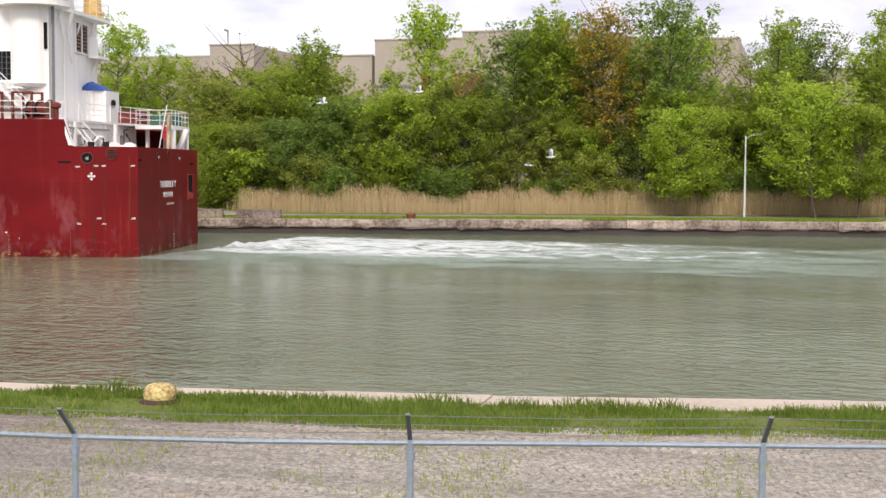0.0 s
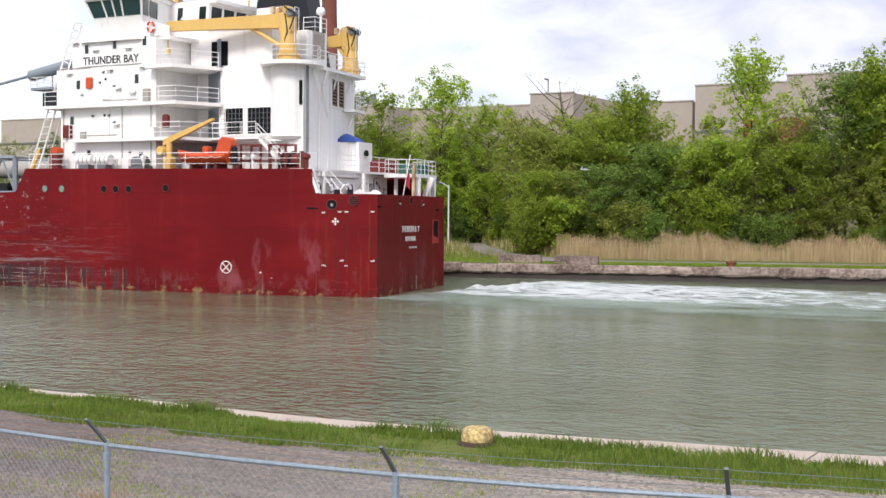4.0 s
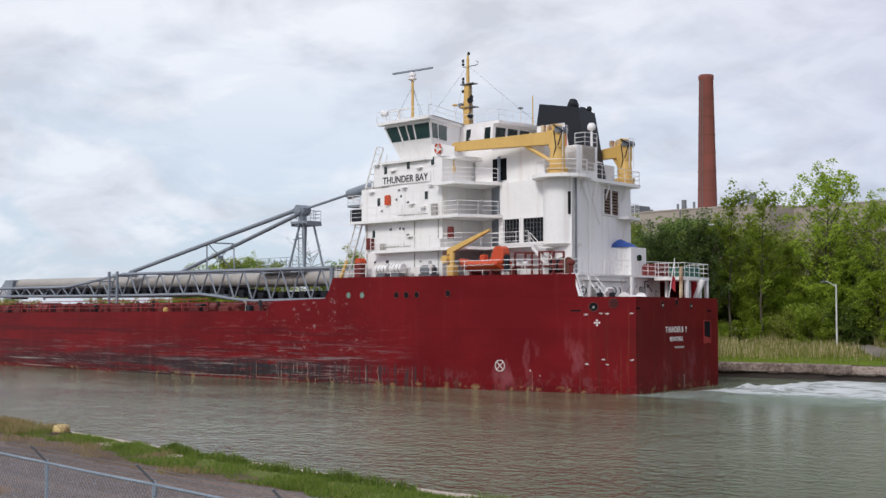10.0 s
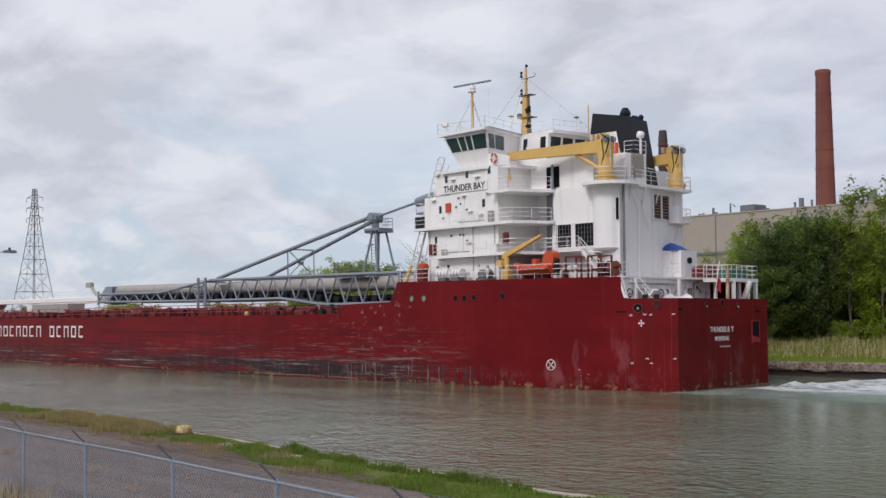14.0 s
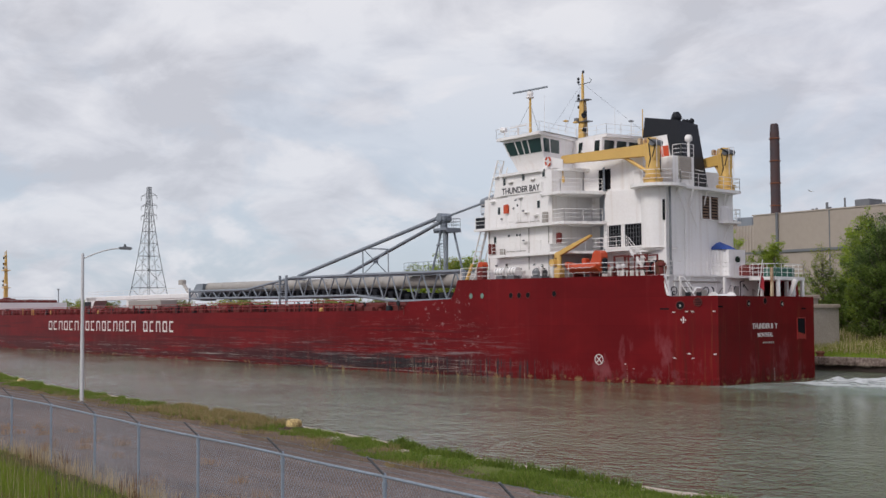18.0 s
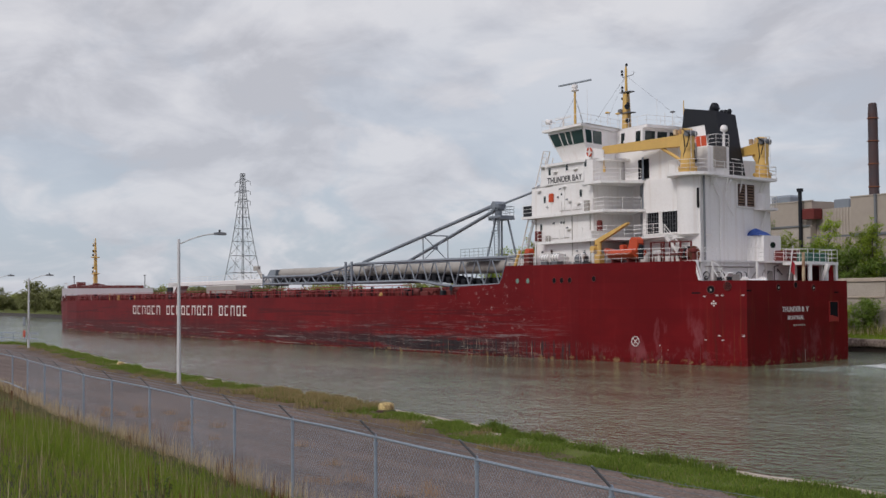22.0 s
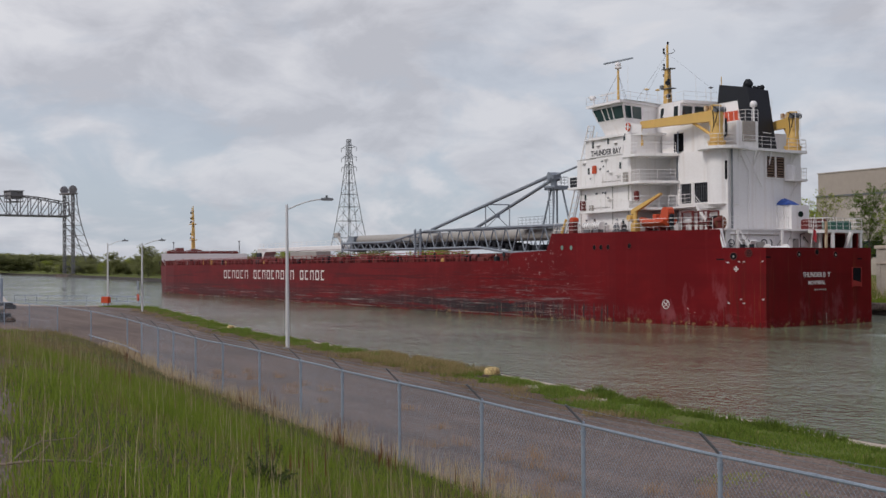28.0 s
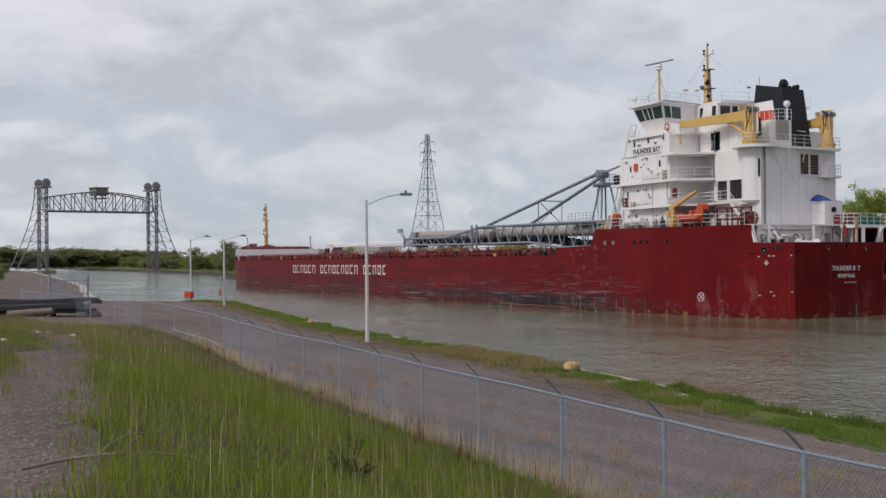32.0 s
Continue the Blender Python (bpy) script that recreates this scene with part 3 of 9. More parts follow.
def hull_mat():
    m = bpy.data.materials.new("scraped_red_hull")
    m.use_nodes = True
    nt = m.node_tree
    N, L = nt.nodes.new, nt.links.new
    b = nt.nodes["Principled BSDF"]
    b.inputs["Roughness"].default_value = 0.5
    b.inputs["Specular IOR Level"].default_value = 0.1
    tc, sep = N("ShaderNodeTexCoord"), N("ShaderNodeSeparateXYZ")
    L(tc.outputs["Object"], sep.inputs[0])

    def ramp(src, a, c, lo=0.0, hi=1.0):
        r = N("ShaderNodeMapRange")
        r.inputs[1].default_value, r.inputs[2].default_value, r.inputs[3].default_value, r.inputs[4].default_value = a, c, lo, hi
        L(src, r.inputs[0])
        return r.outputs[0]

    def mul(*xs):
        o = xs[0]
        for x in xs[1:]:
            k = N("ShaderNodeMath"); k.operation = "MULTIPLY"
            L(o, k.inputs[0])
            if isinstance(x, float):
                k.inputs[1].default_value = x
            else:
                L(x, k.inputs[1])
            o = k.outputs[0]
        return o

    def tex(scale, vec, det=5, rough=0.6):
        mp = N("ShaderNodeMapping"); mp.inputs["Scale"].default_value = vec
        n = N("ShaderNodeTexNoise"); n.inputs["Scale"].default_value, n.inputs["Detail"].default_value, n.inputs["Roughness"].default_value = scale, det, rough
        L(tc.outputs["Object"], mp.inputs[0]); L(mp.outputs[0], n.inputs["Vector"])
        return n.outputs["Fac"]

    def mix(fac, a, c):
        k = N("ShaderNodeMix"); k.data_type = "RGBA"
        L(fac, k.inputs[0])
        if isinstance(a, tuple):
            k.inputs[6].default_value = (*a, 1)
        else:
            L(a, k.inputs[6])
        k.inputs[7].default_value = (*c, 1)
        return k.outputs[2]

    x, z = sep.outputs[0], sep.outputs[2]
    # repaint patches and plate-to-plate shifts
    col = mix(ramp(tex(0.35, (0.5, 0.5, 1.0), 3), 0.4, 0.62), (0.124, 0.0056, 0.0076), (0.160, 0.0076, 0.0096))
    pl = N("ShaderNodeTexBrick")
    pl.inputs["Scale"].default_value, pl.inputs["Mortar Size"].default_value, pl.inputs["Brick Width"].default_value, pl.inputs["Row Height"].default_value = 1.0, 0.012, 7.5, 2.15
    pl.inputs["Color1"].default_value, pl.inputs["Color2"].default_value, pl.inputs["Mortar"].default_value = (0.45, 0.45, 0.45, 1), (0.6, 0.6, 0.6, 1), (0.3, 0.3, 0.3, 1)
    cb = N("ShaderNodeCombineXYZ"); L(x, cb.inputs[0]); L(z, cb.inputs[1]); L(cb.outputs[0], pl.inputs["Vector"])
    hv = N("ShaderNodeHueSaturation"); L(col, hv.inputs["Color"])
    gl = N("ShaderNodeRGBToBW"); L(pl.outputs["Color"], gl.inputs[0])
    L(ramp(gl.outputs[0], 0.3, 0.6, 0.82, 1.08), hv.inputs["Value"])
    col = hv.outputs[0]
    # faded upright streaks
    col = mix(mul(ramp(tex(1.0, (0.9, 0.9, 0.07), 4), 0.58, 0.72), 0.14), col, (0.27, 0.045, 0.045))
    col = mix(mul(ramp(tex(1.0, (1.6, 1.6, 0.05), 5, 0.65), 0.56, 0.68), 0.38), col, (0.11, 0.006, 0.009))
    col = mix(mul(ramp(tex(1.0, (0.8, 0.8, 0.25), 6, 0.7), 0.56, 0.64), ramp(z, 1.3, 0.2), 0.75), col, (0.10, 0.045, 0.035))
    fwd = ramp(x, 20.0, 30.0)
    # rubbing: dark smears along the parallel side, pale scratches over them
    low = ramp(z, 3.3, 1.2)
    col = mix(mul(ramp(tex(1.0, (0.07, 0.3, 1.3), 6, 0.7), 0.43, 0.52), low, fwd, ramp(x, 80.0, 38.0, 0.55, 0.97)), col, (0.020, 0.018, 0.020))
    col = mix(mul(ramp(tex(1.0, (0.40, 0.3, 5.5), 6, 0.8), 0.575, 0.605), ramp(z, 5.4, 3.6), ramp(x, 16.0, 26.0), ramp(x, 70.0, 35.0), 0.38), col, (0.30, 0.17, 0.155))
    col = mix(mul(ramp(tex(1.0, (0.16, 0.3, 4.5), 6, 0.78), 0.56, 0.60), ramp(z, 3.4, 2.4), ramp(x, 17.0, 24.0), ramp(x, 110.0, 30.0), 0.62), col, (0.22, 0.20, 0.20))
    col = mix(mul(ramp(tex(1.0, (0.10, 0.3, 7.0), 6, 0.75), 0.585, 0.61), ramp(z, 1.9, 1.3), ramp(x, 19.0, 26.0), 0.9), col, (0.30, 0.285, 0.26))
    # flaked paint round the break of the deck
    col = mix(mul(ramp(tex(1.0, (1.6, 1.6, 2.2), 7, 0.75), 0.60, 0.64), ramp(x, 21.0, 25.0), ramp(x, 36.0, 30.0), ramp(z, 7.9, 6.5), 0.6), col, (0.36, 0.27, 0.26))
    col = mix(mul(ramp(tex(1.0, (0.35, 0.35, 9.0), 5, 0.7), 0.60, 0.63), fwd, ramp(z, 5.6, 4.6), 0.5), col, (0.06, 0.012, 0.014))
    col = mix(mul(ramp(tex(1.0, (0.05, 0.3, 3.2), 4, 0.6), 0.57, 0.60), fwd, ramp(z, 5.2, 4.4), 0.6), col, (0.055, 0.008, 0.010))
    col = mix(mul(ramp(tex(1.0, (1.1, 1.1, 0.09), 5, 0.7), 0.57, 0.62), fwd, ramp(z, 4.6, 2.0), 0.25), col, (0.17, 0.06, 0.055))
    # upright bared streaks above the water
    col = mix(mul(ramp(tex(1.0, (4.6, 4.6, 0.22), 4, 0.7), 0.53, 0.575), ramp(z, 1.75, 1.25), ramp(x, 12.5, 18.0), ramp(x, 60.0, 40.0), 0.9), col, (0.035, 0.032, 0.034))
    col = mix(mul(ramp(tex(1.0, (5.2, 5.2, 0.3), 4, 0.7), 0.60, 0.63), ramp(z, 1.6, 1.1), ramp(x, 13.0, 19.0), ramp(x, 40.0, 30.0), 0.8), col, (0.33, 0.26, 0.2))
    # rust weeping down the stern
    col = mix(mul(ramp(tex(1.0, (1.7, 1.7, 0.14), 6, 0.7), 0.50, 0.66), ramp(x, 4.0, 2.2), ramp(z, 6.6, 1.0), 0.75), col, (0.06, 0.018, 0.012))
    col = mix(mul(ramp(tex(1.0, (0.5, 0.5, 2.6), 6, 0.75), 0.57, 0.62), ramp(x, 26.0, 4.0), ramp(z, 2.0, 0.5), 0.5), col, (0.24, 0.03, 0.035))
    # pale scuffed patches and drips on the quarter, rusty drips under the openings of the transom
    col = mix(mul(ramp(tex(1.0, (0.55, 0.55, 0.22), 5, 0.62), 0.57, 0.68), ramp(x, 14.0, 11.0), ramp(z, 5.0, 2.5), 0.55), col, (0.27, 0.085, 0.095))
    col = mix(mul(ramp(tex(1.0, (1.3, 1.3, 0.8), 6, 0.72), 0.53, 0.63), ramp(x, 20.0, 16.0), ramp(z, 1.5, 0.9), 0.55), col, (0.17, 0.055, 0.06))
    col = mix(mul(ramp(tex(1.0, (2.6, 2.6, 0.10), 4, 0.6), 0.58, 0.64), ramp(x, 3.2, 2.6), ramp(z, 6.3, 5.2), 0.28), col, (0.22, 0.07, 0.03))
    col = mix(mul(ramp(tex(1.0, (3.1, 3.1, 0.3), 5, 0.7), 0.55, 0.61), ramp(x, 24.0, 18.0), ramp(z, 0.55, 0.3), 0.7), col, (0.05, 0.02, 0.018))
    col = mix(mul(ramp(tex(1.0, (1.2, 1.2, 1.6), 6, 0.7), 0.54, 0.60), ramp(z, 0.5, 0.22), 0.85), col, (0.26, 0.17, 0.08))
    L(col, b.inputs["Base Color"])
    bp = N("ShaderNodeBump"); bp.inputs["Strength"].default_value, bp.inputs["Distance"].default_value = 0.12, 0.06
    L(tex(0.5, (1, 1, 1), 3), bp.inputs["Height"]); L(bp.outputs[0], b.inputs["Normal"])
    return m


M_HULL = hull_mat()
# top edge of the shell: x, z
SHEER = [(0, 6.45), (3.45, 6.45), (3.95, 8.02), (16, 8.08), (26.0, 8.16), (26.45, 7.2), (26.9, 6.55), (33.0, 6.4), (34.0, 5.6), (190, 5.45), (LOA, 5.6)]
HALF = [(0, 7.15), (2.4, 8.15), (4.4, 8.75), (9.7, 9.9), (16, 10.8), (27.6, 11.6), (42, HB), (164, HB), (172, 12.0), (179, 11.0), (186, 9.5), (193, 7.6), (199, 5.4), (204, 2.8), (LOA, 0.5)]
skew = lambda y: (7.15 - y) * 0.225
hull_y = lambda x: lerp_path(HALF, x)


def hull():
    xs = sorted({0, 1.2, 2.4, 3.45, 3.95, 4.4, 7, 9.7, 13, 16, 20, 24, 26.0, 26.45, 26.9, 29.0, 33.0, 34.0, 40, 45, 60, 80, 100, 120, 140, 160, 164, 168, 172, 175.5, 179, 182.5, 186, 189.5, 193, 196, 199, 201.5, 204, 206, LOA})
    mb = MB()
    rows = []
    for x in xs:
        t, b = lerp_path(SHEER, x), hull_y(x)
        rk = max(0, x - 180) / 27
        zs = [t, min(t - .02, 5.4), 4.2, 2.8, 1.4, 0.4, -1.6]
        ws = [1, 1, 1 - 0.02 * rk, 1 - 0.05 * rk, 1 - 0.09 * rk, 1 - 0.1 * rk, 0.98 - 0.12 * rk]
        port = [(x + (skew(b * w) if x == 0 else 0), b * w, z) for z, w in zip(zs, ws)]
        star = [(x + (skew(-b * w) if x == 0 else skew(-b) * max(0, 1 - x / 10)), -b * w, z) for z, w in zip(zs, ws)]
        rows.append(port + star[::-1])
    mb.grid(rows)
    n = len(rows[0]) // 2
    a = rows[0]
    for i in range(n - 1):
        mb.poly([a[i], a[i + 1], a[-2 - i], a[-1 - i]])
    part("hull", mb, M_HULL, ship, "dark red steel hull with scraped and smeared paint")
    # decks, set down behind the shell plating
    mb = MB()
    for xa, xb, z in ((0.2, 4.6, 5.2), (4.6, 26.2, 7.9), (26.2, 206, 5.2)):
        pts = [x for x in xs if xa < x < xb]
        pts = [xa] + pts + [xb]
        mb.poly([(x + (skew(hull_y(x)) if x < 1 else 0), hull_y(x) - 0.08, z) for x in pts] + [(x + skew(-hull_y(x)) * max(0, 1 - x / 10), -hull_y(x) + 0.08, z) for x in pts[::-1]])
    part("deck", mb, M_DECKRED, ship)


hull()


def lettering(text, size, material, name, parent, at, spread=1.0, thick=0.01):
    """Raised letters in the built-in font as a mesh."""
    cu = bpy.data.curves.new(name, "FONT")
    cu.body, cu.size, cu.extrude, cu.space_character = text, size, thick, spread
    cu.offset = 0.018 * size
    tmp = bpy.data.objects.new(name, cu)
    scene.collection.objects.link(tmp)
    dg = bpy.context.evaluated_depsgraph_get()
    me = bpy.data.meshes.new_from_object(tmp.evaluated_get(dg))
    bpy.data.objects.remove(tmp)
    me.materials.clear()
    me.materials.append(material)
    ob = new(name, me)
    ob.parent, ob.matrix_basis = parent, at
    return ob


# facing the port side: local x of the writing runs aft
PORT = lambda x, y, z, turn=0: pose(x, y, z, 90, 0, 180 + turn)


def side_turn(x):
    """Turn of the port shell at x."""
    return -math.degrees(math.atan2(hull_y(x + 1.0) - hull_y(x - 1.0), 2.0))


M_PORTGLASS = mat("pale_green_port_glass", (0.16, 0.24, 0.19), 0.15, bump=0)
PORTS = [(24.24, 6.77, M_PORTGLASS), (22.77, 6.76, M_PORTGLASS), (19.15, 6.73, M_DARK), (18.16, 6.73, M_DARK), (17.1, 6.73, M_DARK), (14.2, 6.8, M_DARK)]


def hull_marks():
    # company lettering as plain white frames, one a letter, some open on a side
    def glyph(x, w, h, z, kind):
        mb = MB()
        y0, y1, q = hull_y(x) - 0.01, hull_y(x) + 0.02, 0.21
        xa, xb = x - w / 2, x + w / 2
        mb.box(xb - q * 1.1, xb, y0, y1, z, z + h).box(xa + q, xb - q, y0, y1, z + h - q, z + h)
        if kind % 3 != 1:
            mb.box(xa, xa + q * 1.1, y0, y1, z, z + h)
        if kind % 3 != 2:
            mb.box(xa + q, xb - q, y0, y1, z, z + q)
        part("letter_block", mb, M_LETTER, ship, "white painted letter shape")
    for n, xa, xb in ((6, 131.1, 118.0), (9, 115.1, 96.5), (5, 93.9, 84.2)):
        for i in range(n):
            st = (xa - xb + 0.7) / n
            glyph(xa - 0.5 * (st - 0.7) - st * i, st - 0.75, 1.34, 3.24, i)
    # thruster sign: ring and cross
    cx, cz, r = 9.7, 1.72, 0.38
    y = hull_y(cx) + 0.02
    mb = MB()
    t = math.radians(side_turn(cx))
    px = lambda u: (cx + u, y - math.tan(t) * u)
    for i in range(20):
        a, b2 = 6.2832 * i / 20, 6.2832 * (i + 1) / 20
        (xa, ya), (xb, yb) = px(r * math.cos(a)), px(r * math.cos(b2))
        mb.cyl((xa, ya, cz + r * math.sin(a)), (xb, yb, cz + r * math.sin(b2)), 0.036, n=4)
    for s in (1, -1):
        (xa, ya), (xb, yb) = px(-r * 0.7), px(r * 0.7)
        mb.cyl((xa, ya, cz - s * r * 0.7), (xb, yb, cz + s * r * 0.7), 0.034, n=4)
    part("thruster_mark", mb, M_LETTER, ship, "white ring with a cross painted on the shell")
    # four-lobed sign by the stern
    cx, cz = 2.45, 4.72
    y = hull_y(cx) + 0.02
    mb = MB()
    for dx, dz in ((0, 0), (0.15, 0), (-0.15, 0), (0, 0.16), (0, -0.16)):
        mb.cyl((cx + dx, y + dx * 0.35 - 0.02, cz + dz), (cx + dx, y + dx * 0.35 + 0.01, cz + dz), 0.072, n=10)
    part("cross_mark", mb, M_LETTER, ship, "cream cross sign painted on the shell")
    # draught figures and small notes too small to read: bars
    mb = MB()
    mr = random.Random(14)
    for x, z, n in ((3.31, 5.29, 4), (2.3, 5.34, 4), (1.9, 5.34, 4), (0.37, 5.35, 4), (3.27, 1.91, 4), (2.17, 2.23, 4), (1.91, 1.92, 4), (0.36, 2.22, 4)):
        y0, y1 = hull_y(x) - 0.05, hull_y(x) + 0.012
        mb.box(x - 0.24, x + 0.24, y0, y1, z, z + 0.028)
        for i in range(n):
            xx = x - 0.22 + 0.12 * i
            mb.box(xx, xx + 0.05, y0, y1, z - (mr.uniform(0.05, 0.1) if z > 3 else 0), z + (mr.uniform(0.05, 0.12) if z < 3 else 0))
    mb.box(7.3, 7.44, hull_y(7.35) - 0.03, hull_y(7.35) + 0.012, 1.38, 1.46).box(6.55, 6.75, hull_y(6.6) - 0.03, hull_y(6.6) + 0.012, 1.08, 1.11)
    for i in range(9):
        z = 0.12 + i * 0.14
        part("draught_figure", MB().box(7.17, 7.22 + mr.uniform(0, 0.06), hull_y(7.2) - 0.03, hull_y(7.2) + 0.012, z, z + 0.04), M_BROWN if i % 3 else M_BELT, ship, "rust-stained draught figure")
    tagged(part("draught_marks", mb, M_LETTER, ship), "small pale draught marks", kind="stuff")
    # name and port on the transom
    ang = math.degrees(math.atan(0.225))
    tr = lambda y, z: pose(skew(y) - 0.02, y, z, 90, 0, -90 + ang)
    lettering("THUNDER B  Y", 0.56, M_LETTER, "stern_name", ship, tr(2.46, 4.02), 1.02)
    lettering("MONTREAL", 0.44, M_LETTER, "port_name", ship, tr(1.73, 3.40), 1.02)
    for i in range(6):
        y = 0.9 - i * 0.28
        part("faded_figure", MB().box(skew(y) - 0.03, skew(y) + 0.02, y - 0.14, y - 0.02 * (i % 3), 2.9, 3.03), M_BELT, ship, "faded unreadable figure")
    for i in range(5):
        part("draught_figure", MB().box(skew(-.7) - 0.03, skew(-.7), -0.74, -0.66 - 0.03 * (i % 2), 0.1 + 0.2 * i, 0.2 + 0.2 * i), M_BELT, ship, "small pale draught figure")
    # recess in the transom, far side
    mb = MB()
    y0, y1 = -4.7, -6.1
    mb.box(-0.62, 0.62, -0.015, 0.05, -0.8, 0.8)
    rc = part("anchor_recess", mb, M_DARK, ship, "dark square recess in the transom", at=tr(-5.0, 3.95) @ pose(0, 0, 0, -90))
    part("recess_rim", MB().box(-0.7, -0.62, -0.04, 0.02, -0.85, 0.85).box(0.62, 0.7, -0.04, 0.02, -0.85, 0.85).box(-0.62, 0.62, -0.04, 0.02, 0.8, 0.86), M_RED, rc)
    part("recess_lip", MB().side([(-0.6, -0.8), (0.6, -0.8), (0.6, -0.45), (-0.6, -0.25)], -0.03, 0.02), M_RED, rc)
    # round openings: dark, with a worn pale lip inside
    def ring(c, d, r, tube, wide=1.0):
        u, w = Vector((-d.y, d.x, 0)), Vector((0, 0, 1))
        at = lambda a: c + d * 0.02 + u * r * wide * math.cos(a) + w * r * math.sin(a)
        mb = MB()
        mb.grid([[at(6.2832 * i / 16) + (at(6.2832 * i / 16) - c - d * 0.02).normalized() * tube * math.cos(6.2832 * j / 5) + d * tube * math.sin(6.2832 * j / 5) for j in range(5)] for i in range(17)], True)
        return mb, MB().poly([at(6.2832 * i / 16) for i in range(16)])

    def fairlead(x, y, z, r, nx, ny, lip=True):
        d = Vector((nx, ny, 0)).normalized()
        c = Vector((x, y, z))
        rim, hole = ring(c, d, r, 0.035, 1.12)
        f = part("fairlead", rim, M_DECKRED, ship, "round mooring opening with a dark rim")
        part("opening", hole, M_DARK, f)
        if lip:
            part("worn_lip", MB().chbox(-0.09, 0.09, -0.02, 0.03, -0.1, 0.06, 0.02, Matrix.Translation(c + d * 0.03)), M_BELT, f)

    def porthole(x, z, glass):
        y = hull_y(x)
        d = Vector((-0.07, 1, 0)).normalized()
        rim, pane = ring(Vector((x, y, z)), d, 0.24, 0.025)
        p = part("porthole", rim, M_DECKRED, ship, "small round port in the shell")
        part("port_glass", pane, glass, p)
    nrm = (-0.3, 1)
    fairlead(2.68, hull_y(2.68), 5.78, 0.31, *nrm)
    rim, pane = ring(Vector((1.4, hull_y(1.4), 6.02)), Vector((-0.3, 1, 0)).normalized(), 0.33, 0.03)
    gt = part("grating", rim, M_DECKRED, ship, "round dark red grating over a mooring opening")
    part("grating_back", pane, M_DARK, gt)
    for i in range(5):
        q = -0.24 + 0.12 * i
        e = math.sqrt(0.33 ** 2 - q * q)
        part("bar", MB().cyl((1.4 - e, hull_y(1.4) - 0.3 * e + 0.05, 6.02 + q), (1.4 + e, hull_y(1.4) + 0.3 * e + 0.05, 6.02 + q), 0.035, n=5), M_DECKRED, gt)
    part("slot", MB().box(-0.38, 0.38, -0.02, 0.012, -0.055, 0.055, pose(3.93, hull_y(3.93), 5.53, 0, 0, 17)), M_DARK, ship)
    part("weld_seam", MB().box(3.62, 3.67, hull_y(3.65) - 0.04, hull_y(3.65) + 0.015, -0.3, 1.5), M_DECKRED, ship)
    for y, z in ((2.95, 5.91), (0.54, 6.1), (-2.02, 5.88)):
        fairlead(skew(y), y, z, 0.25, -1, -0.225, y > 2 or y < 0)
    for y, z in ((6.87, 5.67), (-5.44, 5.51)):
        part("slot", MB().box(-0.3, 0.3, -0.02, 0.02, -0.06, 0.06, tr(y, z) @ pose(0, 0, 0, -90)), M_DARK, ship)
    for x, z, g in PORTS:
        porthole(x, z, g)


hull_marks()


def rail(path, h=1.0, bars=3, step=1.6, name="railing", parent=None, material=None, r=0.022):
    """Pipe railing along points, closed at the ends."""
    mb = MB()
    for a, b2 in zip(path[:-1], path[1:]):
        a, b2 = Vector(a), Vector(b2)
        n = max(1, round((b2 - a).length / step))
        for i in range(n + 1):
            p = a.lerp(b2, i / n)
            mb.cyl(p, p + Vector((0, 0, h)), r, n=4, caps=False)
        for k in range(bars):
            z = Vector((0, 0, h * (k + 1) / bars))
            mb.cyl(a + z, b2 + z, r if k < bars - 1 else r * 1.3, n=4, caps=False)
    return part(name, mb, material or M_WHITE, parent or ship)


def port_window(x, y, z, w=0.5, h=0.75, parent=None, glass=None):
    """Framed port-side window, proud of its wall."""
    mb = MB()
    f = 0.06
    mb.box(x - w / 2 - f, x + w / 2 + f, y - 0.02, y + 0.03, z - h / 2 - f, z - h / 2)
    mb.box(x - w / 2 - f, x + w / 2 + f, y - 0.02, y + 0.03, z + h / 2, z + h / 2 + f)
    mb.box(x - w / 2 - f, x - w / 2, y - 0.02, y + 0.03, z - h / 2, z + h / 2)
    mb.box(x + w / 2, x + w / 2 + f, y - 0.02, y + 0.03, z - h / 2, z + h / 2)
    wn = part("window", mb, M_WHITE, parent or ship)
    part("pane", MB().box(x - w / 2, x + w / 2, y - 0.02, y + 0.012, z - h / 2, z + h / 2), glass or M_GLASS, wn)


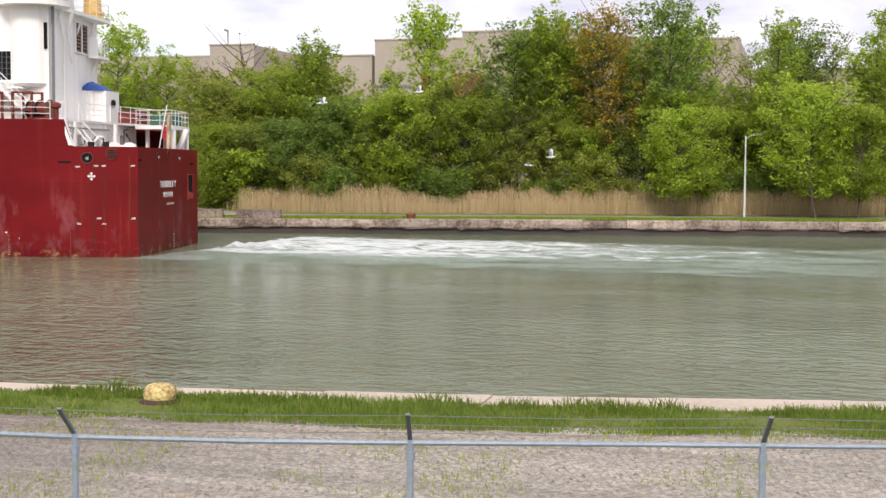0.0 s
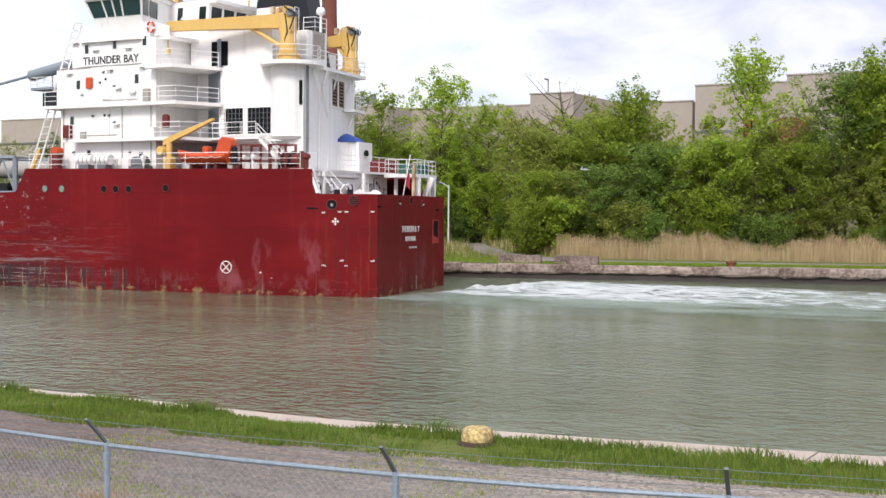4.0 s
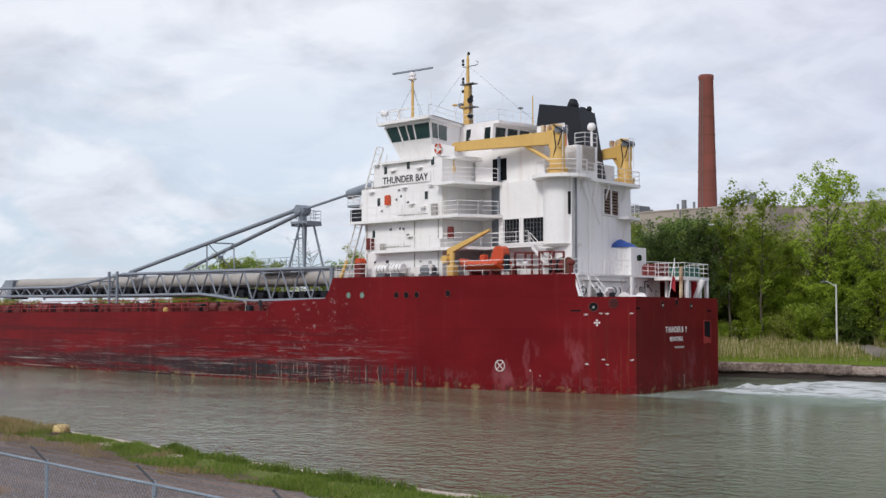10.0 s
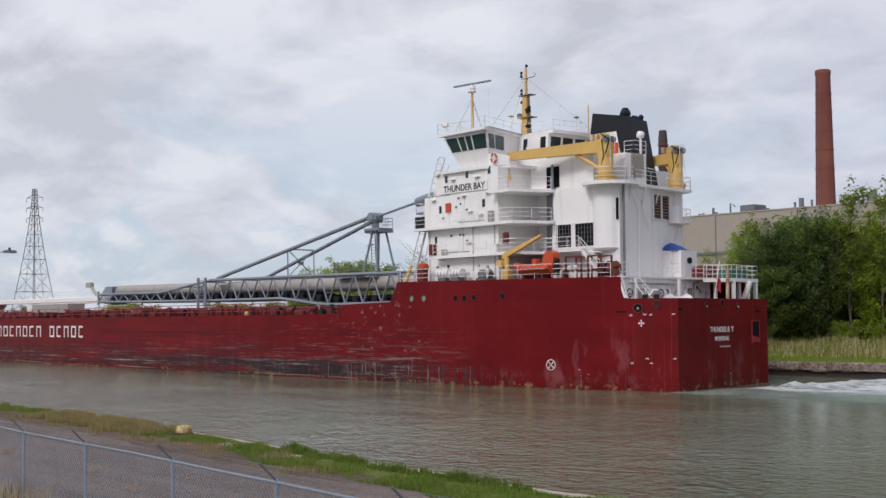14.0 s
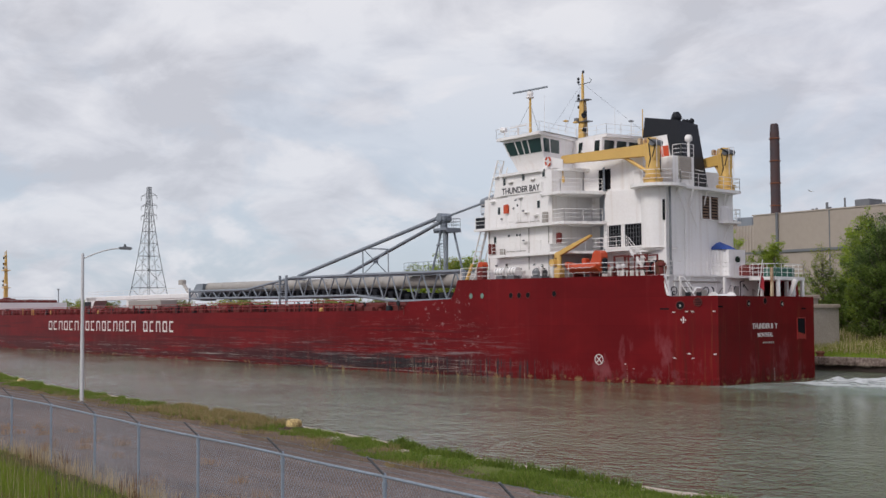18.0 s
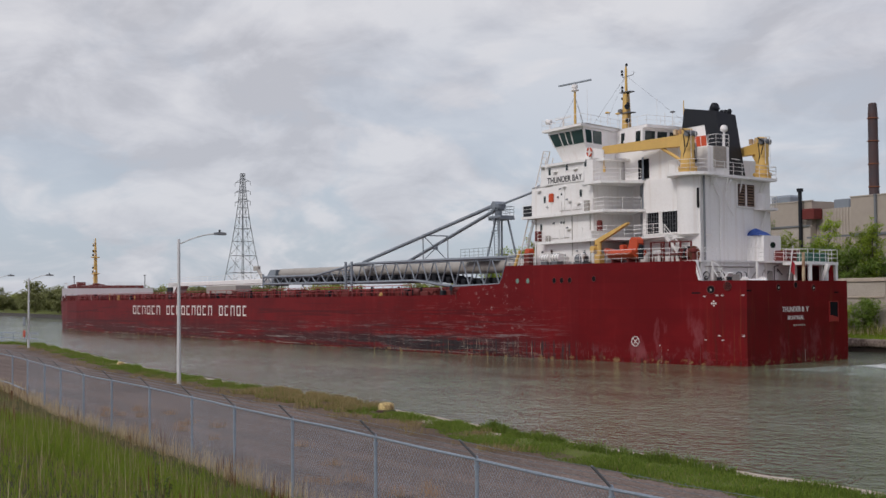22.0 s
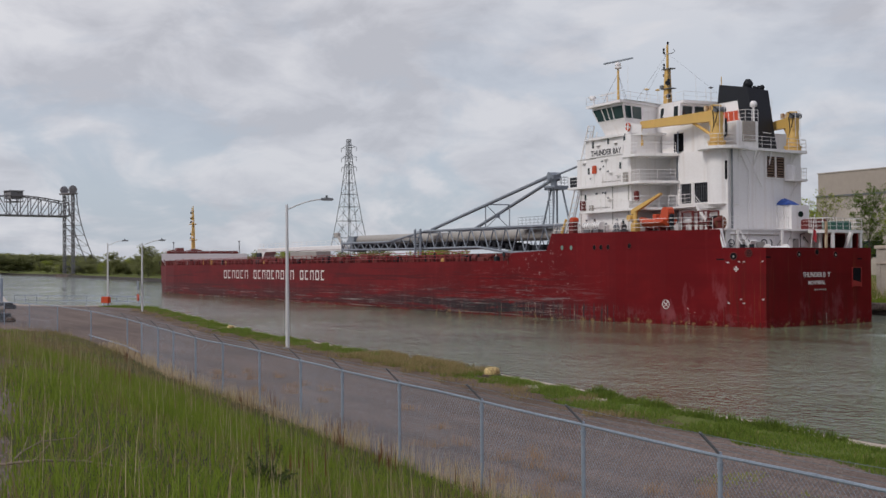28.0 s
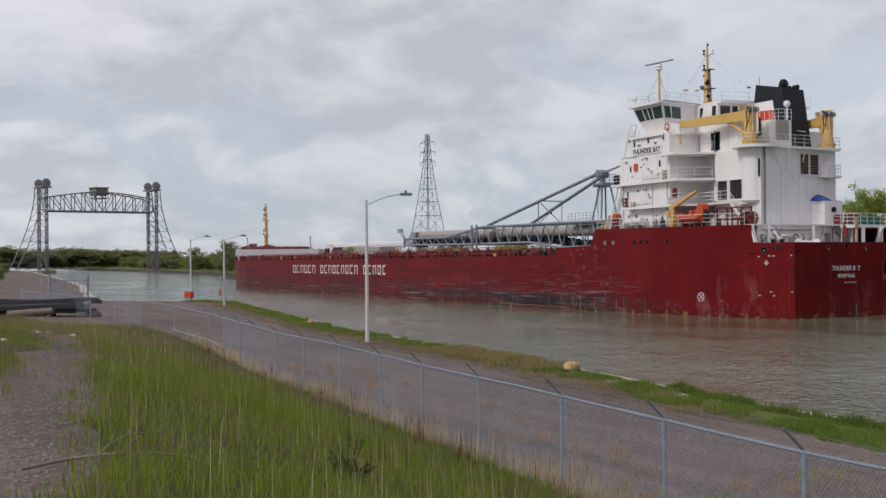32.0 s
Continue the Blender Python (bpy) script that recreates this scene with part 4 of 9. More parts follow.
# ---------------- ship: superstructure ----------------
def superstructure():
    Y = 8.45
    for pts, za, zb in (([(16.9, -8), (25.7, -8), (25.7, Y), (16.9, Y)], 7.9, 12.5), ([(16.9, -8), (26.1, -8), (26.1, Y), (16.9, Y)], 12.5, 15.2),
                        ([(16.9, -8), (24.6, -8), (25.4, -7), (25.4, Y - 0.8), (24.6, Y), (16.9, Y)], 15.2, 17.0)):
        part("accommodation_tier", MB().prism(pts, za, zb), M_WHITE, ship)
    # deck edges
    def slab(pts, z, t=0.22):
        part("deck_edge", MB().prism(pts, z - t, z), M_WHITE, ship)
    slab([(13.2, 3.5), (24.2, 3.5), (24.2, Y + 0.75), (14.2, Y + 0.75), (13.2, 6.2)], 10.25)
    slab([(13.6, 3.5), (26.8, 3.5), (26.8, Y + 0.7), (14.6, Y + 0.7), (13.4, 6.0)], 12.65)
    slab([(13.6, 3.5), (17.2, 3.5), (17.2, Y + 0.8), (14.8, Y + 0.8), (13.5, 5.9)], 15.1)
    # railings round the balconies
    rail([(24.2, Y + 0.7, 10.25), (14.2, Y + 0.7, 10.25), (13.3, 6.1, 10.25)])
    rail([(26.6, Y + 0.65, 12.65), (14.6, Y + 0.65, 12.65), (13.5, 6.0, 12.65)])
    rail([(17.1, Y + 0.75, 15.1), (14.9, Y + 0.75, 15.1), (13.6, 5.9, 15.1)])
    # core behind the balconies
    mb = MB()
    mb.prism([(12, -6), (17.0, -6), (17.0, 4.1), (12, 4.1)], 7.9, 17.1)
    part("core", mb, M_WHITE, ship)
    # flat grey panels paint the shaded side of the balcony recess
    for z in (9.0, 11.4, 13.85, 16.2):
        part("recess_shade", MB().prism([(13.78, 5.56), (15.95, 4.1), (15.95, 4.03), (13.7, 5.5)], z - 1.05, z + (1.0 if z < 15 else 0.9)), M_GREY, ship, "flat grey panel for the shade in the recess")
    # engine casing, slanted aft wall
    mb = MB()
    mb.prism([(6.95, 5.35), (9.8, -5.2), (16, -5.7), (16, 4), (13.7, 5.55)], 7.9, 15.1)
    part("engine_casing", mb, M_WHITE, ship)
    mb = MB()
    mb.prism([(9.6, 5.2), (10.4, 0.9), (16.6, 0.9), (16.6, 5.2)], 15.1, 17.6)
    part("upper_casing", mb, M_WHITE, ship)
    part("doorway", MB().prism([(13.35, 5.1), (14.75, 5.1), (14.75, 5.24), (13.35, 5.24)], 15.3, 16.95), M_DARK, ship, "dark open doorway")
    # ragged louvres and machinery windows in the port wall
    for xa, xb in ((9.45, 11.4), (11.75, 13.7)):
        fr = MB()
        za, zb = 10.55, 12.3
        y = 5.4 + 0.022 * (xa - 9.6)
        fr.box(xa - 0.1, xa, y - 0.05, y + 0.16, za - 0.1, zb + 0.1); fr.box(xb, xb + 0.1, y - 0.05, y + 0.16, za - 0.1, zb + 0.1)
        fr.box(xa, xb, y - 0.05, y + 0.16, zb, zb + 0.1); fr.box(xa, xb, y - 0.05, y + 0.16, za - 0.1, za)
        w = part("vent_opening", fr, M_WHITE, ship)
        part("screen", MB().box(xa, xb, y - 0.04, y + 0.09, za, zb), M_DARK, w, "dark wire screen")
        g = MB()
        for i in range(1, 6):
            g.box(xa + (xb - xa) * i / 6 - 0.012, xa + (xb - xa) * i / 6 + 0.012, y, y + 0.12, za, zb)
        for i in range(1, 5):
            g.box(xa, xb, y, y + 0.115, za + (zb - za) * i / 5 - 0.01, za + (zb - za) * i / 5 + 0.01)
        part("bars", g, M_STEEL, w)
    # round corner column below the crane
    part("column", MB().cyl((8.35, 4.75, 10.3), (8.35, 4.75, 15.0), 1.35, n=24), M_WHITE, ship, "", True)
    part("column_foot", MB().cyl((8.35, 4.75, 10.12), (8.35, 4.75, 10.32), 1.1, 1.45, n=24), M_WHITE, ship)
    mb = MB()
    mb.cyl((8.2, 4.9, 15.0), (8.2, 4.9, 15.25), 2.15, n=28)
    mb.prism([(7.0, 5.0), (8.6, -4.9), (12, -5.6), (14, 0), (10, 5)], 15.02, 15.25)
    part("crane_platform", mb, M_WHITE, ship)
    ring = [(8.2 + 2.1 * math.cos(a), 4.9 + 2.1 * math.sin(a), 15.25) for a in (1.2, 1.7, 2.3, 2.9, 3.3)]
    rail(ring + [(7.1, 3.5, 15.25), (8.65, -4.8, 15.25), (11.9, -5.5, 15.25)], step=1.2)
    # brackets under the platform
    mb = MB()
    for k in (0.12, 0.32, 0.52, 0.8):
        x, y = 6.95 + 3.0 * k, 5.35 - 11.05 * k
        part("bracket", MB().cyl((x + 0.05, y, 13.6), (x - 0.45, y, 15.0), 0.07, n=5), M_WHITE, ship)
    for ya, za, yb, zb in ((3.4, 14.9, 0.6, 11.9), (1.2, 14.9, 1.9, 13.6), (-4.2, 12.5, -3.6, 11.2), (-4.0, 14.9, -3.2, 13.3)):
        part("diagonal_brace", MB().cyl((6.95 + 0.2715 * (5.35 - ya) - 0.35, ya, za), (6.95 + 0.2715 * (5.35 - yb) - 0.05, yb, zb), 0.055, n=5), M_WHITE, ship)
    part("corner_bracket", MB().side([(8.2, 10.0), (9.8, 10.0), (9.4, 10.12), (8.6, 10.12)], 5.6, 6.1), M_WHITE, ship)
    # pipes down the aft corner
    mb = MB()
    mb.tube([(6.85, 5.0, 15.0), (6.85, 5.0, 8.0)], 0.09, 6)
    part("standpipe", mb, M_STEEL, ship)
    mb = MB()
    mb.tube([(7.2, 3.9, 14.9), (7.55, 2.6, 13.2), (7.6, 2.6, 8.1)], 0.06, 6)
    part("drain_pipe", mb, M_WHITE, ship)
    # vertical slot and big louvres in the aft wall
    ax = lambda y: 6.95 + (5.35 - y) * 0.2715
    an = math.degrees(math.atan(0.2715))
    aft = lambda y, z: pose(ax(y) - 0.03, y, z, 0, 0, -90 + an)
    part("slot_window", MB().box(7.0, 7.5, 5.38, 5.46, 12.4, 14.0), M_DARK, ship)
    for ya in (-0.35, -1.75):
        fr = part("louvre", MB().box(-0.65, 0.65, -0.06, 0.05, -0.95, 0.95), M_DARK, ship, "large rusty louvre", at=aft(ya - 0.2, 13.7))
        for i in range(8):
            part("blade", MB().box(-0.6, 0.6, -0.09, 0.02, -0.9 + i * 0.235, -0.78 + i * 0.235), M_BROWN, fr)
        part("louvre_frame", MB().box(-0.72, -0.62, -0.12, 0.0, -1, 1).box(0.62, 0.72, -0.12, 0, -1, 1).box(-0.7, 0.7, -0.12, 0, 0.93, 1.02).box(-0.7, 0.7, -0.12, 0, -1.02, -0.93), M_WHITE, fr)
    # small side balcony
    mb = MB().prism([(9.0, -2.6), (8.4, -3.1), (8.8, -5.1), (10.2, -5.6), (10.0, -2.9)], 12.55, 12.73)
    part("side_balcony", mb, M_WHITE, ship)
    rail([(8.5, -3.0, 12.73), (8.85, -5.0, 12.73), (10.1, -5.5, 12.73)], step=0.8)
    part("vent_drum", MB().lathe([(0.55, 0), (0.55, 1.1), (0.4, 1.25), (0.1, 1.3)], (9.35, -3.5, 12.73), 14), M_WHITE, ship, "", True)


superstructure()


def wheelhouse():
    Y, zf, zs, zt, zr = 8.46, 17.2, 18.72, 19.92, 20.08
    # outlines from the front port corner aft: wing, swept wing end, narrower house, and the same to starboard
    both = lambda pts: pts + [(x, -y) for x, y in pts[::-1]]
    level = {zf: both([(22.5, 7.35), (18.95, 7.35), (20.1, 3.4), (16.9, 3.0)]),
             zs: both([(23.05, 7.95), (18.6, 7.95), (20.1, 3.4), (16.9, 3.0)]),
             zt: both([(23.45, 8.35), (18.3, 8.35), (20.1, 3.3), (16.75, 3.05)])}
    mb = MB()
    rows = [[(x, y, z) for x, y in level[k]] for z, k in ((zf, zf), (zs, zs), (zt, zt), (zr + 0.05, zt))]
    mb.grid(rows, True)
    part("wheelhouse", mb, M_WHITE, ship, "white wheelhouse with outward-leaning windows")
    # band of windows, standing just off the wall
    w0, w1 = [[(x, y, z) for x, y in level[z]] for z in (zs, zt)]

    def pane(i, j, ua, ub, off, material=M_TEAL, ref=(20.5, 0, 19)):
        a, b2, c, d = Vector(w0[i]), Vector(w0[j]), Vector(w1[j]), Vector(w1[i])
        q = [a.lerp(b2, ua).lerp(d.lerp(c, ua), 0.04), a.lerp(b2, ub).lerp(d.lerp(c, ub), 0.04), a.lerp(b2, ub).lerp(d.lerp(c, ub), 0.96), a.lerp(b2, ua).lerp(d.lerp(c, ua), 0.96)]
        n = (q[1] - q[0]).cross(q[3] - q[0]).normalized()
        ctr = (q[0] + q[2]) / 2
        if n.dot(ctr - Vector(ref)) < 0:
            n = -n
        mb = MB()
        mb.grid([[p + n * off for p in q], [p - n * 0.02 for p in q]], True).poly([p + n * off for p in q])
        part("bridge_window", mb, material, ship, "tinted bridge window")
    for ua, ub in ((0.02, 0.27), (0.31, 0.45), (0.485, 0.61), (0.65, 0.97)):
        pane(0, 1, ua, ub, 0.03)
    for ua, ub in ((0.05, 0.22), (0.27, 0.53)):
        pane(1, 2, ua, ub, 0.03, ref=(22, 6.5, 19))
    for ua, ub in ((0.2, 0.33), (0.76, 0.93)):
        pane(2, 3, ua, ub, 0.03, M_GLASS, (18.5, 0, 19))
    for ua, ub in ((0.05, 0.23), (0.28, 0.46), (0.51, 0.69), (0.75, 0.93)):
        pane(3, 4, ua, ub, 0.03, M_GLASS)
    for ua, ub in ((0.03, 0.2), (0.23, 0.4), (0.43, 0.6), (0.63, 0.8), (0.83, 0.97)):
        pane(7, 0, ua, ub, 0.03)
    # narrow frame posts between the leaning panes
    for u in (0.0, 0.29, 0.47, 0.63, 1.0):
        a, b2 = Vector(w0[0]).lerp(Vector(w0[1]), u), Vector(w1[0]).lerp(Vector(w1[1]), u)
        part("window_post", MB().cyl(a + Vector((0, 0.03, 0)), b2 + Vector((0, 0.03, 0)), 0.05, n=5), M_WHITE, ship)
    # roof with an overhang and a fascia
    rf = both([(24.0, 8.7), (17.95, 8.85), (20.05, 2.95), (16.1, 3.1)])
    part("wheelhouse_roof", MB().prism(rf[::-1], zr + 0.02, zr + 0.26), M_WHITE, ship)
    part("roof_coaming", MB().prism([(20.3 + (x - 20.3) * 0.93, y * 0.93) for x, y in rf][::-1], zr + 0.26, zr + 0.32), M_BELT, ship)
    # white apron deck round the wheelhouse foot
    part("bridge_deck", MB().prism(both([(23.6, 8.75), (18.4, 8.75), (16.4, 7.6), (15.6, 4.2)])[::-1], 16.98, 17.2), M_WHITE, ship)
    part("wing_panel", MB().grid([[(18.55, 8.0, 17.2), (17.2, 8.3, 17.2), (16.5, 7.6, 17.2)], [(18.55, 8.0, 18.2), (17.2, 8.3, 18.1), (16.5, 7.6, 17.9)]]).grid([[(18.55, 7.94, 17.2), (17.2, 8.24, 17.2), (16.5, 7.54, 17.2)], [(18.55, 7.94, 18.2), (17.2, 8.24, 18.1), (16.5, 7.54, 17.9)]]), M_WHITE, ship)
    lr = part("life_ring", MB(), M_ORANGE, ship, "red and white life ring on the bridge wing")
    for k in range(16):
        a, c = 6.2832 * k / 16, 6.2832 * (k + 1) / 16
        part("ring_segment", MB().cyl((17.4 + 0.3 * math.cos(a), 8.42, 17.75 + 0.36 * math.sin(a)), (17.4 + 0.3 * math.cos(c), 8.42, 17.75 + 0.36 * math.sin(c)), 0.075, n=6), M_ORANGE if k % 4 else M_WHITE, lr)
    top = zr + 0.28
    rail([(x, y, top) for x, y in rf] + [(rf[0][0], rf[0][1], top)], h=0.8, bars=2, step=1.5, r=0.014)
    # radar mast
    rd = part("radar_mast", MB().cyl((23.35, 5.45, top), (23.35, 5.45, 24.1), 0.13, 0.10, 10), M_YELLOW, ship)
    part("turning_unit", MB().lathe([(0.12, 0), (0.36, 0.1), (0.36, 0.18), (0.2, 0.24), (0.3, 0.42), (0.26, 0.62), (0.12, 0.7)], (23.35, 5.45, 24.02), 12), M_WHITE, rd)
    part("scanner_bar", MB().chbox(-1.95, 1.95, -0.1, 0.1, 0, 0.13, 0.03, pose(23.35, 5.45, 24.76, 0, 1.5, 12)), M_GREY, rd)
    mb = MB()
    for dx, dy in ((0.6, 1.6), (-1.9, 0.4), (0.3, -1.5)):
        mb.cyl((23.35, 5.45, 23.6), (23.35 + dx, 5.45 + dy, top), 0.016, n=3)
    part("stay", mb, M_STEEL, rd)
    # second radar and searchlight at the wing
    sr = part("small_radar", MB().cyl((24.0, 6.3, top), (24.0, 6.3, top + 1.15), 0.09), M_WHITE, ship)
    part("scanner_bar", MB().box(-0.8, 0.8, -0.06, 0.06, 0, 0.1, pose(24.0, 6.3, top + 1.2, 0, 8, 30)), M_WHITE, sr)
    sl = part("searchlight", MB().cyl((23.6, 8.1, top), (23.6, 8.1, top + 0.55), 0.05), M_WHITE, ship)
    part("lamp_drum", MB().cyl((23.4, 8.1, top + 0.72), (23.85, 8.25, top + 0.78), 0.2, 0.25, 12), M_WHITE, sl)
    # main mast: tapered yellow box mast with arms
    mm = MB()
    lv = [(top, 0.36), (22.0, 0.31), (24.0, 0.24), (24.05, 0.11), (26.2, 0.085), (26.6, 0.03)]
    rows = [[(21.6 + sx * w, 0.9 + sy * w * 0.8, z) for sx, sy in ((-1, -1), (1, -1), (1, 1), (-1, 1))] for z, w in lv]
    mm.grid(rows, True).poly(rows[-1])
    ms = part("main_mast", mm, M_YELLOW, ship, "tapered yellow signal mast")
    for xa, xb, ya, yb, za, zb in ((20.6, 22.15, 0.85, 0.95, 25.5, 25.56), (20.75, 22.2, 0.55, 1.25, 24.02, 24.09), (20.7, 22.2, 0.5, 1.3, 22.1, 22.17)):
        part("yardarm", MB().chbox(xa, xb, ya, yb, za, zb, 0.02), M_STEEL, ms)
    for x, z in ((22.1, 24.12), (22.1, 24.42), (22.1, 25.62), (22.1, 25.92), (21.45, 26.45), (22.1, 23.4)):
        part("navigation_light", MB().lathe([(0.06, 0), (0.11, 0.03), (0.11, 0.2), (0.06, 0.25)], (x, 0.95, z), 10), M_BLACK, ms)
    part("horn", MB().cyl((21.2, 1.2, 22.5), (20.75, 1.5, 22.6), 0.10, 0.26, 10), M_BLACK, ms)
    part("horn", MB().cyl((21.1, 1.2, 22.75), (20.6, 1.5, 22.85), 0.06, 0.16, 10), M_BLACK, ms)
    part("floodlight", MB().lathe([(0.05, -0.25), (0.24, -0.16), (0.24, 0.08), (0.05, 0.16)], (22.1, 1.2, 22.4), 12), M_STEEL, ms)
    part("mast_ladder", MB().tube([(21.25, 0.95, top), (21.3, 0.95, 24.0)], 0.03, 4).tube([(21.0, 0.95, top), (21.12, 0.95, 24.0)], 0.02, 4), M_STEEL, ms)
    part("cable_drum", MB().cyl((20.9, 1.1, top + 0.9), (21.1, 1.4, top + 1.1), 0.2, n=10), M_BLACK, ms)
    part("gantling", MB().tube([(20.6, 0.9, 25.5), (20.4, 0.9, 25.75), (20.7, 0.9, 25.9)], 0.025, 4), M_STEEL, ms)
    mb = MB()
    for x, y in ((16.9, -3.0), (25, 3), (17.5, 6.5)):
        mb.cyl((21.6, 0.9, 25.6), (x, y, top), 0.011, n=3)
    part("stay", mb, M_STEEL, ms)
    for x, y, h, r, m2 in ((17.3, -2.2, 2.6, 0.06, M_YELLOW), (18.0, -1.5, 1.5, 0.035, M_WHITE), (19.6, 3.5, 1.2, 0.03, M_WHITE), (18.4, 5.6, 1.0, 0.03, M_WHITE), (20.0, 6.6, 3.4, 0.018, M_WHITE), (19.0, -0.5, 2.9, 0.018, M_WHITE), (22, -4, 2.2, 0.03, M_WHITE)):
        an = part("aerial", MB().cyl((x, y, top), (x, y, top + h), r, r * 0.7, 6), m2, ship)
        if h < 2:
            part("aerial_cap", MB().lathe([(0.05, 0), (0.24, 0.06), (0.24, 0.12), (0.05, 0.2)], (x, y, top + h), 10), M_STEEL if h > 1.4 else M_YELLOW, an)
    # name board
    nb = part("name_board", MB().box(18.1, 23.8, Y + 0.0, Y + 0.09, 15.35, 16.15), M_WHITE, ship)
    lettering("THUNDER BAY", 0.74, M_BLACKLET, "name_letters", nb, PORT(23.45, Y + 0.1, 15.47), 1.02)
    # windows and fittings of the port wall
    for x, z in ((23.2, 16.55), (20.6, 16.75), (17.9, 16.85), (24.0, 14.1), (18.6, 14.3), (24.6, 11.6), (18.2, 9.0), (23.0, 9.2)):
        port_window(x, Y, z, 0.36, 0.62)
    for x, z in ((22.9, 14.2), ):
        part("life_ring_box", MB().chbox(x - 0.3, x + 0.3, Y - 0.02, Y + 0.22, z - 0.38, z + 0.38, 0.08), M_ORANGE, ship, "faded red box with a rounded lid")
    part("life_ring_box", MB().chbox(15.7, 16.2, 8.35, 8.7, 10.9, 11.8, 0.08), M_DECKRED, ship)
    for x, z in ((21.4, 14.0), (21.5, 11.5)):
        d = part("door", MB().box(x - 0.42, x + 0.42, Y - 0.02, Y + 0.05, z - 1.0, z + 0.85), M_WHITE, ship, "white steel door")
        part("door_port", MB().cyl((x, Y + 0.04, z + 0.4), (x, Y + 0.06, z + 0.4), 0.11, n=10), M_GLASS, d)
    for x, z in ((24.2, 17.0), (21.0, 15.0), (18.0, 15.05), (22.3, 16.4), (19.3, 16.4), (24.8, 14.9), (18.9, 13.4), (20.2, 13.7), (20.4, 11.2)):
        part("deck_light", MB().chbox(x - 0.3, x + 0.3, Y - 0.02, Y + 0.28, z, z + 0.09, 0.02).cyl((x, Y, z - 0.12), (x, Y + 0.18, z - 0.02), 0.05), M_WHITE, ship)
    # lockers, lamps and cable boxes along the balconies
    for x, z, w, h, m2 in ((24.9, 10.4, 0.7, 0.9, M_DECKRED), (19.4, 8.0, 0.6, 0.9, M_WHITE), (22.2, 8.0, 0.9, 0.7, M_WHITE), (17.6, 12.7, 0.5, 0.9, M_BELT), (17.1, 10.3, 0.5, 0.7, M_WHITE), (23.4, 10.3, 0.45, 0.5, M_BELT)):
        part("wall_locker", MB().chbox(x - w / 2, x + w / 2, Y - 0.02, Y + 0.3, z, z + h, 0.04), m2, ship)
    for x, z, h in ((24.4, 15.25, 0.05), (20.1, 12.9, 0.04), (22.0, 10.5, 0.05)):
        part("cable_tray", MB().box(x - 1.6, x + 1.6, Y - 0.01, Y + 0.05, z, z + h), M_BELT, ship)
    for x, z in ((21.6, 14.9), (21.9, 14.2), (20.6, 13.9), (23.6, 13.4), (21.1, 11.9), (20.6, 11.4), (22.6, 11.9), (19.2, 9.3), (21.0, 9.0), (24.4, 9.4)):
        part("wall_lamp", MB().cyl((x, Y - 0.01, z), (x, Y + 0.16, z - 0.04), 0.09, 0.07, 8), M_STEEL, ship)
    for x in (25.4, 19.9, 17.3):
        for z in (8.0, 10.3):
            part("wall_pipe", MB().cyl((x, Y + 0.04, z), (x, Y + 0.04, z + 2.1), 0.035, n=5), M_BELT, ship)

wheelhouse()


